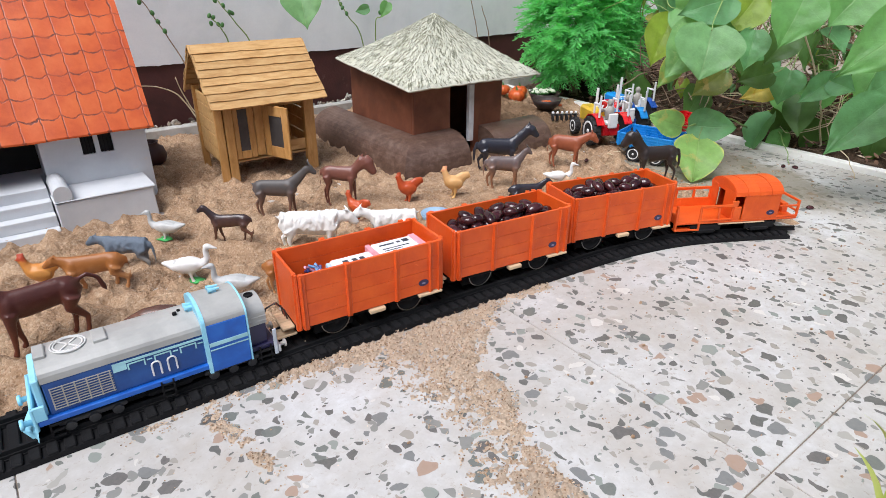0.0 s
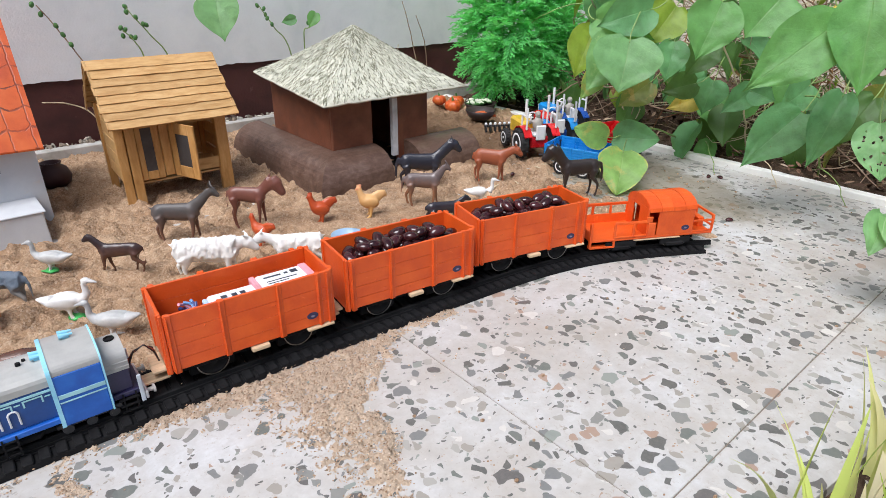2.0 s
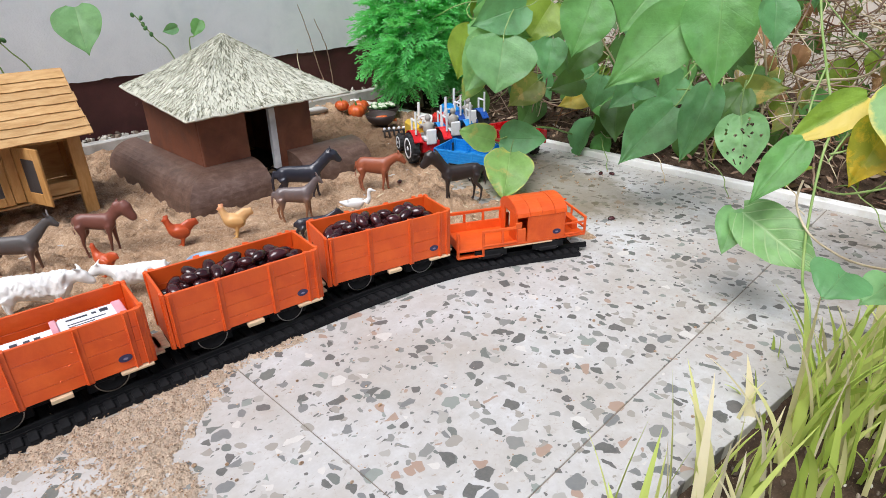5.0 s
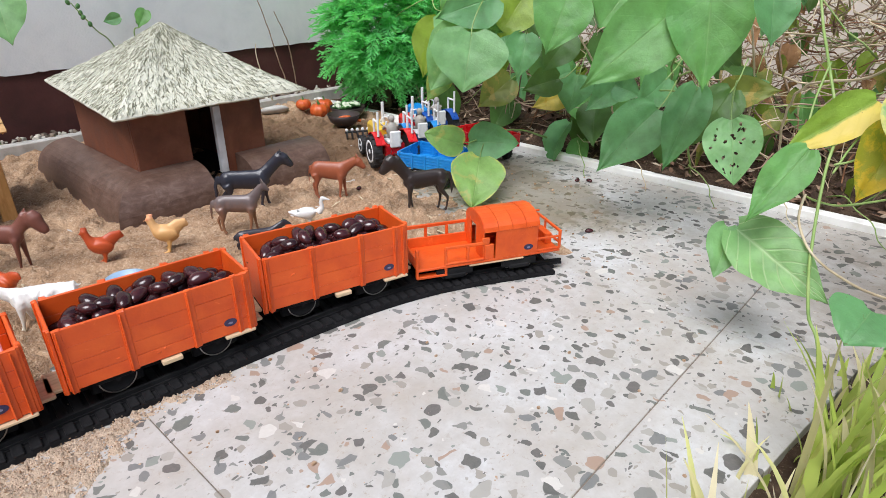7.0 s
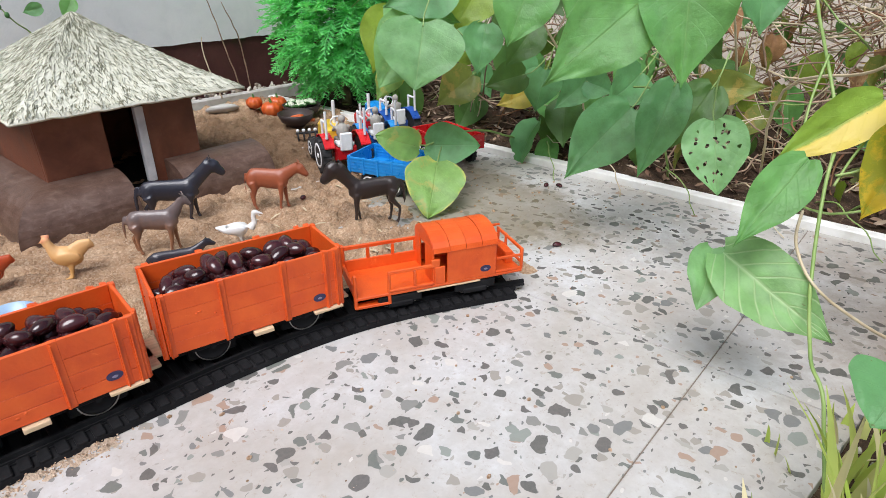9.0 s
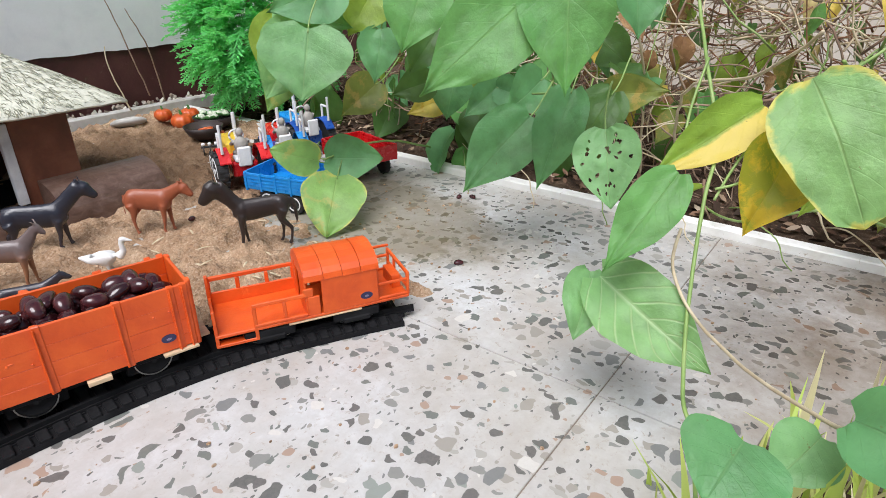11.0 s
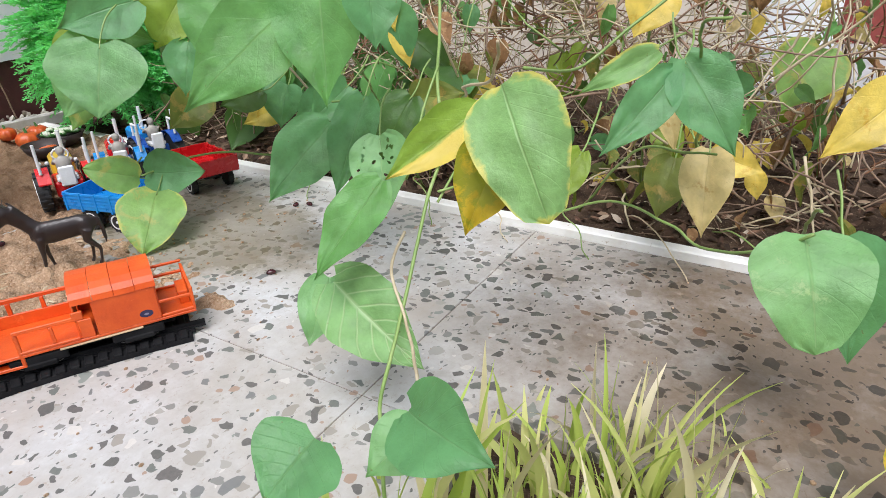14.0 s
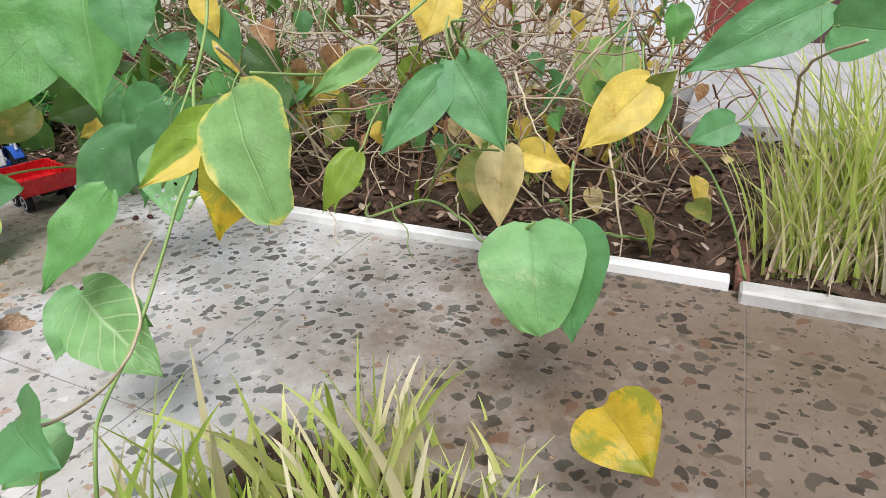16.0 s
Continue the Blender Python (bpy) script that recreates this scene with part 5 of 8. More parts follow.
holder = thing("battery_pack", "white battery pack with a pink strap in the wagon", "battery pack", inside_wagon(wagon_1, 0.010, -0.001, 0.0337))
for x0, x1, y0, y1, top in ((-0.036, 0.003, -0.0165, 0.0065, 0.0300), (0.0035, 0.0440, -0.0120, 0.0120, 0.0325)):
    bm = bmesh.new()
    box(bm, x0, x1, y0, y1, 0.0, top, 0.0016)
    part("cell", bm, M_CELLWHITE, holder, "white wrapped cell with dark print")
bm = bmesh.new()
box(bm, -0.0395, -0.0362, -0.0150, 0.0050, 0.0, 0.0290, 0.0008)
part("end_cap", bm, painted("pale_cap", (0.45, 0.60, 0.74), rough=0.45), holder, "pale blue end cap")
bm = bmesh.new()
box(bm, -0.0010, 0.0034, -0.0172, 0.0120, 0.0, 0.0330, 0.0008)
part("strap", bm, M_PINK, holder, "pink tape strap")
bm = bmesh.new()
box(bm, 0.0405, 0.0475, -0.0126, 0.0126, 0.0, 0.0331, 0.0008)
part("end_tape", bm, M_PINK, holder, "pink taped end")
for x0, x1, y0, y1, z in ((-0.0270, -0.0225, -0.0050, -0.0005, 0.0300), (-0.0190, -0.0150, -0.0055, -0.0010, 0.0300), (-0.0125, -0.0085, -0.0055, -0.0010, 0.0300), (-0.0270, -0.0060, -0.0120, -0.0110, 0.0300),
                        (0.0090, 0.0230, 0.0030, 0.0050, 0.0325), (0.0260, 0.0290, 0.0030, 0.0055, 0.0325), (0.0315, 0.0370, 0.0020, 0.0070, 0.0325), (0.0090, 0.0340, -0.0040, -0.0030, 0.0325), (0.0090, 0.0260, -0.0075, -0.0067, 0.0325)):
    bm = bmesh.new()
    box(bm, x0, x1, y0, y1, z - 0.0003, z + 0.0003)
    part("print_bar", bm, M_INK, holder, "dark printed bar")
block = thing("small_block", "small orange painted block lying in the wagon", "block", inside_wagon(wagon_1, -0.052, -0.012, 0.0337))
bm = bmesh.new()
box(bm, -0.009, 0.009, -0.009, 0.009, 0, 0.020, 0.0008)
part("body", bm, M_ORANGE, block)
knob = thing("wire_bundle", "bundle of blue and pink wires in the wagon", "wires", inside_wagon(wagon_1, -0.040, 0.004, 0.0337))
rnd = random.Random(5)
for k in range(9):
    bm = bmesh.new()
    a = k * 0.9
    pts = [(0.0062 * math.cos(a + j * 0.9), 0.0075 * math.sin(a + j * 0.9), 0.003 + 0.0035 * j + rnd.uniform(-0.001, 0.001)) for j in range(8)]
    tube(bm, pts, 0.0012, 7)
    part("wire", bm, painted("wire_%s" % ("pink", "navy", "blue")[k % 3], ((0.75, 0.35, 0.45), (0.03, 0.05, 0.2), (0.2, 0.4, 0.7))[k % 3], rough=0.4, bump=0), knob)


def bean_mesh(seed):
    rnd = random.Random(seed)
    bm = bmesh.new()
    ball(bm, (0, 0, 0), (0.0088, 0.0058, 0.0048), seg=16, rings=10)
    for v in bm.verts:
        v.co.y += 0.0016 * (1 - (v.co.x / 0.0088) ** 2) * -1 + 0.0008
        v.co.x *= 1 + rnd.uniform(-0.02, 0.02)
    return part("bean", bm, M_BEAN, None, "", True)


bean_first = [bean_mesh(k) for k in range(2)]
bean_used = [False, False]


def bean_at(m, k, where, group):
    if not bean_used[k]:
        ob, bean_used[k] = bean_first[k], True
    else:
        ob = new("bean", bean_first[k].data)
    ob.matrix_basis = m
    return tagged(ob, "glossy dark maroon bean " + where, "bean", group)


for w, seed in ((wagon_2, 3), (wagon_3, 11)):
    rnd = random.Random(seed)
    bed = thing("bean_bed", "packed dark beans filling the wagon below the top", "beans", inside_wagon(w, 0, 0, 0.0337), kind="stuff")
    bm = bmesh.new()
    box(bm, -L / 2 + 0.002, L / 2 - 0.002, -W / 2 + 0.002, W / 2 - 0.002, 0.0, 0.0205, 0.001)
    part("fill", bm, M_BEAN, bed)
    spots = []
    for layer, (zl, count, mx, my) in enumerate(((0.0575, 44, 0.057, 0.0175), (0.0655, 34, 0.052, 0.0150), (0.0725, 12, 0.040, 0.0095))):
        tries = 0
        here = []
        while len(here) < count and tries < 4000:
            tries += 1
            x, y = rnd.uniform(-mx, mx), rnd.uniform(-my, my)
            if all((x - a) ** 2 + (1.25 * (y - b)) ** 2 > 0.0100 ** 2 for a, b in here):
                here.append((x, y))
        for x, y in here:
            m = inside_wagon(w, x, y, zl - 0.10 * abs(y) - 0.02 * abs(x) + rnd.uniform(-0.0015, 0.0015), rnd.uniform(-30, 30), rnd.uniform(-25, 25), rnd.uniform(0, 360))
            bean_at(m, rnd.randrange(2), "heaped in the orange wagon", "beans in the wagons")

# ---- toy farm animals, each one plain moulded figure ----
def toy_plastic(name, top, low, rough=0.4, level=0.02, soft=0.02, spots=None, bump=0.3, crest=None):
    """Moulded plastic, sprayed darker or lighter over the back."""
    ma, nt, b = shader(name, rough, 0, 0.5)
    v = coords(nt)
    sep = nt.nodes.new("ShaderNodeSeparateXYZ")
    nt.links.new(v, sep.inputs[0])
    h = maths(nt, "ADD", sep.outputs[2], maths(nt, "MULTIPLY", maths(nt, "SUBTRACT", noise_of(nt, v, 70, 4), 0.5), 0.03))
    f = maths(nt, "DIVIDE", maths(nt, "SUBTRACT", h, level - soft / 2), soft, True)
    col = mix(nt, f, low, top)
    col = mix(nt, maths(nt, "MULTIPLY", noise_of(nt, v, 160, 4, 0.7), 0.5), col, tuple(c * 0.55 for c in top))
    if spots:
        col = mix(nt, ramp(nt, noise_of(nt, v, 90, 3), [(0.6, (0, 0, 0)), (0.66, (1, 1, 1))]), col, spots)
    if crest:
        f = maths(nt, "MULTIPLY", maths(nt, "SUBTRACT", h, crest[0]), 260, True)
        col = mix(nt, f, col, crest[1])
    nt.links.new(col, b.inputs["Base Color"])
    relief(nt, b, maths(nt, "ADD", noise_of(nt, v, 260, 4), noise_of(nt, v, 900, 2)), bump, 0.0008)
    return ma


def finish_figure(name, bm, material, m, label, category, voxel=0.0009):
    ob = part(name, bm, material, None, "", True)
    ob.matrix_basis = m
    mod = ob.modifiers.new("blend", "REMESH")
    mod.mode, mod.voxel_size, mod.use_smooth_shade = "VOXEL", voxel, True
    sm = ob.modifiers.new("soft", "SMOOTH")
    sm.factor, sm.iterations = 0.5, 9
    return tagged(ob, label, category, "toy farm animals")


def four_legged(name, label, category, place, heading, length, back, material, poll, nose, fat=0.17, leg=0.050, horns=0.0, tail="hang", ears=0.06, mane=False, step=0.06, wool=False, sink=0.0012, hips=1.0):
    """length is the trunk's, back its height; poll and nose are (ahead, up) of the head, all in metres."""
    k = length
    bm = bmesh.new()
    r = (1.0 if wool else 1.20) * fat * k
    zb = back - r
    # trunk: deep chest, tucked belly, rounded croup
    tube(bm, [(-0.49 * k, 0, zb + 0.25 * r), (-0.43 * k, 0, zb + 0.12 * r), (-0.28 * k, 0, zb + 0.08 * r), (-0.05 * k, 0, zb - 0.02 * r), (0.18 * k, 0, zb - 0.10 * r), (0.36 * k, 0, zb - 0.05 * r), (0.47 * k, 0, zb + 0.05 * r)],
         [0.45 * r, 0.80 * r, 0.92 * r * hips, 0.96 * r, 1.02 * r, 0.98 * r, 0.55 * r], 16, True, 0.60)
    for s in (-1, 1):
        ball(bm, (-0.34 * k, s * 0.30 * r, zb - 0.05 * r), (0.62 * r, 0.40 * r * hips, 0.85 * r), turned(12, "Y"))
        ball(bm, (0.33 * k, s * 0.32 * r, zb - 0.10 * r), (0.50 * r, 0.36 * r, 0.80 * r), turned(-10, "Y"))
    lw = leg * k
    for sx, side, ph in ((0.34, 1, 1), (0.34, -1, -1), (-0.36, 1, -1), (-0.36, -1, 1)):
        y = side * 0.42 * r
        f = sx * k + ph * step * k
        if sx > 0:
            pts = [(sx * k, y, zb - 0.4 * r), (sx * k + 0.35 * ph * step * k, y, zb * 0.62), (f * 0.5 + sx * k * 0.5, y, zb * 0.40), (f - 0.01 * k, y, 0.11 * zb), (f, y, 0.05 * zb), (f + 0.02 * k, y, 0)]
            rad = [1.9 * lw, 1.25 * lw, 0.95 * lw, 0.68 * lw, 0.80 * lw, 1.05 * lw]
        else:
            pts = [(sx * k, y, zb - 0.3 * r), (sx * k + 0.05 * k, y, zb * 0.66), (f - 0.055 * k, y, zb * 0.40), (f - 0.03 * k, y, 0.12 * zb), (f - 0.015 * k, y, 0.05 * zb), (f + 0.015 * k, y, 0)]
            rad = [2.5 * lw, 1.7 * lw, 0.92 * lw, 0.68 * lw, 0.80 * lw, 1.05 * lw]
        tube(bm, pts, rad, 9)
    # neck and head
    n0 = Vector((0.36 * k, 0, zb + 0.20 * r))
    n1 = Vector((poll[0], 0, poll[1]))
    h1 = Vector((nose[0], 0, nose[1]))
    hd = h1 - n1
    hl = hd.length
    d = hd.normalized()
    up = Vector((-d.z, 0, d.x))
    hr = max(0.38 * hl, 0.0034)
    tube(bm, [n0 - Vector((0.06 * k, 0, 0.10 * r)), n0.lerp(n1, 0.35), n0.lerp(n1, 0.75), n1 - up * hr * 0.4], [0.80 * r, 0.60 * r, max(0.40 * r, 1.05 * hr), 1.1 * hr], 12, True, 0.62)
    tube(bm, [n1 - d * hr * 0.5, n1 + d * hl * 0.15 - up * hr * 0.15, n1 + d * hl * 0.5 - up * hr * 0.25, n1 + d * hl * 0.82 - up * hr * 0.25, h1 - up * hr * 0.3], [0.75 * hr, 1.12 * hr, 0.85 * hr, 0.66 * hr, 0.42 * hr], 10, True, 0.78)
    ball(bm, n1 + d * hl * 0.25 - up * hr * 0.75, (0.30 * hl, 0.55 * hr, 0.5 * hr), turned(-math.degrees(math.atan2(d.z, d.x)), "Y"))
    for s in (-1, 1):
        if ears:
            e = n1 + Vector((-0.1 * hr, s * 0.50 * hr, 0.60 * hr))
            tube(bm, [e, e + Vector((-0.02 * k, s * ears * k * 0.5, ears * k * 0.9)), e + Vector((-0.03 * k, s * ears * k * 0.75, ears * k * 1.5))], [0.016 * k, 0.020 * k, 0.007 * k], 7)
        if horns:
            e = n1 + Vector((0.2 * hr, s * 0.45 * hr, 0.75 * hr))
            tube(bm, [e, e + Vector((-0.03 * k, s * horns * k * 0.4, horns * k * 0.6)), e + Vector((-0.12 * k, s * horns * k * 0.6, horns * k * 0.95))], [0.022 * k, 0.018 * k, 0.009 * k], 7)
    if mane:
        side = (n1 - n0).cross(Vector((0, 1, 0))).normalized()
        if side.x > 0:
            side = -side
        for q in range(9):
            g = q / 8
            c = n0.lerp(n1, 0.15 + 0.9 * g) + side * (0.58 * r * (1 - g) + 0.95 * hr * g)
            ball(bm, c, (0.035 * k, 0.022 * k, 0.034 * k), seg=8, rings=6)
    t0 = Vector((-0.49 * k, 0, zb + 0.5 * r))
    if tail == "hang":
        tube(bm, [t0, t0 + Vector((-0.05 * k, 0, -0.02 * k)), t0 + Vector((-0.09 * k, 0, -0.20 * k)), t0 + Vector((-0.10 * k, 0, -0.42 * k)), t0 + Vector((-0.08 * k, 0, -0.52 * k))], [0.030 * k, 0.034 * k, 0.040 * k, 0.034 * k, 0.010 * k], 8, True, 0.8)
    elif tail == "thin":
        tube(bm, [t0, t0 + Vector((-0.05 * k, 0, -0.03 * k)), t0 + Vector((-0.07 * k, 0, -0.28 * k)), t0 + Vector((-0.06 * k, 0, -0.40 * k)), t0 + Vector((-0.06 * k, 0, -0.50 * k))], [0.020 * k, 0.018 * k, 0.015 * k, 0.026 * k, 0.010 * k], 7)
    elif tail == "arc":
        tube(bm, [t0, t0 + Vector((-0.10 * k, 0, 0.04 * k)), t0 + Vector((-0.22 * k, 0, -0.04 * k)), t0 + Vector((-0.27 * k, 0, -0.20 * k)), t0 + Vector((-0.30 * k, 0, -0.28 * k))], [0.036 * k, 0.034 * k, 0.034 * k, 0.042 * k, 0.014 * k], 9)
    else:
        tube(bm, [t0, t0 + Vector((-0.07 * k, 0, 0.05 * k))], [0.028 * k, 0.012 * k], 6)
    if wool:
        rnd = random.Random(7)
        for _ in range(200):
            a, x = rnd.uniform(-0.45, math.pi + 0.45), rnd.uniform(-0.47, 0.45) * k
            c = Vector((x, math.cos(a) * r * 0.56, zb + math.sin(a) * r * 0.88 - 0.001))
            ball(bm, c, (0.012 * k, 0.05 * k, 0.060 * k), turned(rnd.uniform(-25, 25), "Y"), 7, 5)
    ground = sand_height(place[0], place[1])
    return finish_figure(name, bm, material, pose(place[0], place[1], max(ground, 0.0) - sink, 0, 0, heading), label, category, 0.00115)


def bird(name, label, category, place, heading, height, material, long_neck=False, comb=True, base=None, fat=1.0):
    h = height
    bm = bmesh.new()
    if long_neck:
        ball(bm, (-0.05 * h, 0, 0.42 * h), (0.40 * h * fat, 0.21 * h, 0.20 * h), turned(-8, "Y"))
        for s in (-1, 1):
            ball(bm, (-0.14 * h, s * 0.16 * h, 0.47 * h), (0.34 * h, 0.06 * h, 0.13 * h), turned(-6, "Y"))
        tube(bm, [(-0.40 * h, 0, 0.45 * h), (-0.70 * h, 0, 0.52 * h)], [0.14 * h, 0.03 * h], 8, True, 1.4)
        tube(bm, [(0.28 * h, 0, 0.45 * h), (0.42 * h, 0, 0.62 * h), (0.40 * h, 0, 0.82 * h), (0.44 * h, 0, 0.93 * h)], [0.14 * h, 0.085 * h, 0.07 * h, 0.075 * h], 9)
        ball(bm, (0.46 * h, 0, 0.93 * h), (0.11 * h, 0.08 * h, 0.08 * h))
        tube(bm, [(0.53 * h, 0, 0.92 * h), (0.70 * h, 0, 0.87 * h)], [0.05 * h, 0.022 * h], 7, True, 1.5)
    else:
        ball(bm, (0.02 * h, 0, 0.47 * h), (0.30 * h * fat, 0.19 * h, 0.22 * h), turned(-22, "Y"))
        tube(bm, [(-0.12 * h, 0, 0.53 * h), (-0.30 * h, 0, 0.64 * h), (-0.43 * h, 0, 0.66 * h), (-0.50 * h, 0, 0.58 * h)], [0.18 * h, 0.16 * h, 0.12 * h, 0.04 * h], 8, True, 0.5)
        tube(bm, [(0.16 * h, 0, 0.54 * h), (0.26 * h, 0, 0.72 * h), (0.28 * h, 0, 0.84 * h)], [0.17 * h, 0.10 * h, 0.075 * h], 9)
        for s in (-1, 1):
            ball(bm, (-0.03 * h, s * 0.15 * h, 0.49 * h), (0.22 * h, 0.06 * h, 0.13 * h), turned(-14, "Y"))
        ball(bm, (0.30 * h, 0, 0.88 * h), (0.09 * h, 0.07 * h, 0.08 * h))
        tube(bm, [(0.36 * h, 0, 0.87 * h), (0.46 * h, 0, 0.84 * h)], [0.035 * h, 0.01 * h], 6)
        if comb:
            for k in range(3):
                ball(bm, (0.24 * h + k * 0.05 * h, 0, 0.97 * h), (0.035 * h, 0.018 * h, 0.05 * h), seg=8, rings=6)
            ball(bm, (0.36 * h, 0, 0.79 * h), (0.03 * h, 0.02 * h, 0.05 * h), seg=8, rings=6)
    for s in (-1, 1):
        tube(bm, [(-0.02 * h, s * 0.09 * h, 0.32 * h), (0.0, s * 0.10 * h, 0.10 * h), (0.04 * h, s * 0.10 * h, 0.0)], [0.07 * h, 0.04 * h, 0.06 * h], 7)
        tube(bm, [(-0.02 * h, s * 0.10 * h, 0.02 * h), (0.15 * h, s * 0.12 * h, 0.01 * h)], [0.03 * h, 0.025 * h], 6)
    m = pose(place[0], place[1], max(sand_height(place[0], place[1]), 0) - 0.0008, 0, 0, heading)
    ob = finish_figure(name, bm, material, m, label, category, 0.0009)
    if base:
        bm = bmesh.new()
        tube(bm, [(-0.006, 0, 0.0), (-0.002, 0.002, 0.0006), (0.004, -0.001, 0.0006), (0.011, 0, 0)], [0.003, 0.0065, 0.0065, 0.003], 10, True, 1.0)
        for v in bm.verts:
            v.co.z = max(0.0, v.co.z) * 0.35
        b = part("figure_base", bm, base, None, "", True)
        b.matrix_basis = m
        tagged(b, "bright green moulded foot plate under a goose", "figure base", "toy farm animals")
    return ob


A_MAROON = toy_plastic("toy_maroon", (0.085, 0.022, 0.016), (0.15, 0.042, 0.022), 0.34, 0.03, 0.03)
A_TAN = toy_plastic("toy_tan", (0.36, 0.13, 0.03), (0.55, 0.27, 0.11), 0.45, 0.018, 0.016)
A_GREYBLUE = toy_plastic("toy_blue_grey", (0.13, 0.17, 0.22), (0.30, 0.28, 0.25), 0.6, 0.018, 0.015, bump=0.9)
A_WHITE = toy_plastic("toy_white", (0.80, 0.80, 0.78), (0.68, 0.66, 0.60), 0.4, 0.008, 0.01, bump=0.15)
A_GREYGOOSE = toy_plastic("toy_grey_white", (0.50, 0.52, 0.52), (0.74, 0.73, 0.70), 0.45, 0.016, 0.012, bump=0.3)
A_DUSK = toy_plastic("toy_dark_brown", (0.045, 0.030, 0.032), (0.17, 0.075, 0.045), 0.22, 0.022, 0.022)
A_GOAT = toy_plastic("toy_grey_goat", (0.095, 0.085, 0.082), (0.22, 0.10, 0.06), 0.45, 0.024, 0.03)
A_DONKEY = toy_plastic("toy_red_brown", (0.20, 0.075, 0.055), (0.16, 0.055, 0.035), 0.35, 0.03, 0.03)
A_FLEECE = toy_plastic("toy_fleece", (0.86, 0.86, 0.83), (0.70, 0.62, 0.38), 0.5, 0.006, 0.014, bump=0.5)
A_RED = toy_plastic("toy_orange_red", (0.50, 0.075, 0.02), (0.58, 0.10, 0.025), 0.35, 0.02, 0.02)
A_CREAM = toy_plastic("toy_cream_orange", (0.78, 0.46, 0.20), (0.74, 0.42, 0.14), 0.4, 0.02, 0.02, crest=(0.040, (0.74, 0.28, 0.16)))
A_ROOST = toy_plastic("toy_golden", (0.66, 0.25, 0.05), (0.70, 0.36, 0.10), 0.4, 0.02, 0.02, crest=(0.034, (0.48, 0.07, 0.03)))
A_CALF = toy_plastic("toy_brown_grey", (0.16, 0.125, 0.12), (0.34, 0.15, 0.07), 0.24, 0.027, 0.022)
A_NIGHT = toy_plastic("toy_blue_black", (0.028, 0.030, 0.042), (0.05, 0.040, 0.045), 0.2, 0.02, 0.03)
A_COW = toy_plastic("toy_rust", (0.33, 0.090, 0.040), (0.36, 0.12, 0.06), 0.4, 0.02, 0.03)
A_BLACK = toy_plastic("toy_black", (0.032, 0.024, 0.022), (0.045, 0.034, 0.030), 0.30, 0.02, 0.02)
A_GREENBASE = painted("green_plastic", (0.05, 0.42, 0.10), rough=0.35, bump=0.05)

four_legged("toy_horse", "dark maroon plastic toy horse with an arched tail", "toy horse", (0.020, 0.537), 182, 0.060, 0.054, A_MAROON, (0.046, 0.066), (0.062, 0.054), 0.17, tail="arc", mane=True)
bird("toy_rooster", "golden orange plastic toy rooster on the sand", "toy rooster", (0.028, 0.649), 165, 0.040, A_ROOST)
four_legged("toy_lioness", "tan striped plastic toy big cat walking", "toy animal", (0.068, 0.612), 160, 0.052, 0.036, A_TAN, (0.031, 0.034), (0.041, 0.028), 0.16, 0.055, ears=0.03, step=0.10, tail="thin")
four_legged("toy_sheep", "blue grey plastic toy sheep with shaggy wool", "toy sheep", (0.102, 0.645), 140, 0.046, 0.037, A_GREYBLUE, (0.031, 0.034), (0.041, 0.028), 0.20, 0.05, tail="hang", wool=True)
bird("toy_goose", "grey white plastic toy goose with a bent neck", "toy goose", (0.149, 0.692), 143, 0.034, A_GREYGOOSE, True, base=A_GREENBASE, fat=1.05)
bird("toy_goose", "white plastic toy goose with an upright neck", "toy goose", (0.145, 0.585), -33, 0.039, A_WHITE, True, base=A_GREENBASE)
bird("toy_goose", "white and grey plastic toy goose behind the locomotive", "toy goose", (0.164, 0.526), 150, 0.036, A_GREYGOOSE, True, fat=1.15)
four_legged("toy_dog", "dark brown plastic toy hound with raised head", "toy dog", (0.203, 0.634), 145, 0.042, 0.033, A_DUSK, (0.026, 0.041), (0.034, 0.036), 0.15, 0.045, tail="thin", step=0.10)
four_legged("toy_goat", "dark grey plastic toy goat with curved horns", "toy goat", (0.277, 0.686), -30, 0.052, 0.0455, A_GOAT, (0.041, 0.059), (0.050, 0.051), 0.17, 0.046, horns=0.16, tail="stub")
four_legged("toy_donkey", "red brown plastic toy donkey with a short mane", "toy donkey", (0.354, 0.668), -42, 0.045, 0.0515, A_DONKEY, (0.034, 0.060), (0.046, 0.043), 0.18, 0.048, tail="thin", ears=0.09, mane=True)
four_legged("toy_ram", "white plastic toy ram with curled grey horns", "toy sheep", (0.270, 0.582), -28, 0.064, 0.044, A_FLEECE, (0.040, 0.037), (0.052, 0.027), 0.215, 0.046, horns=0.07, tail="stub", wool=True)
four_legged("toy_ram", "white plastic toy sheep behind the goods wagons", "toy sheep", (0.352, 0.545), 150, 0.052, 0.038, A_FLEECE, (0.036, 0.038), (0.048, 0.031), 0.20, 0.046, horns=0.06, tail="stub", wool=True)
bird("toy_rooster", "orange red plastic toy rooster behind the sheep", "toy rooster", (0.337, 0.598), 120, 0.036, A_RED)
bird("toy_hen", "orange red plastic toy hen on the raked sand", "toy hen", (0.425, 0.623), 165, 0.041, A_RED)
bird("toy_hen", "cream orange plastic toy hen on the sand", "toy hen", (0.480, 0.599), 158, 0.043, A_CREAM, fat=1.05)
four_legged("toy_calf", "grey brown plastic toy calf with short horns", "toy calf", (0.553, 0.585), -37, 0.046, 0.0435, A_CALF, (0.030, 0.053), (0.037, 0.046), 0.185, 0.05, horns=0.09, tail="hang")
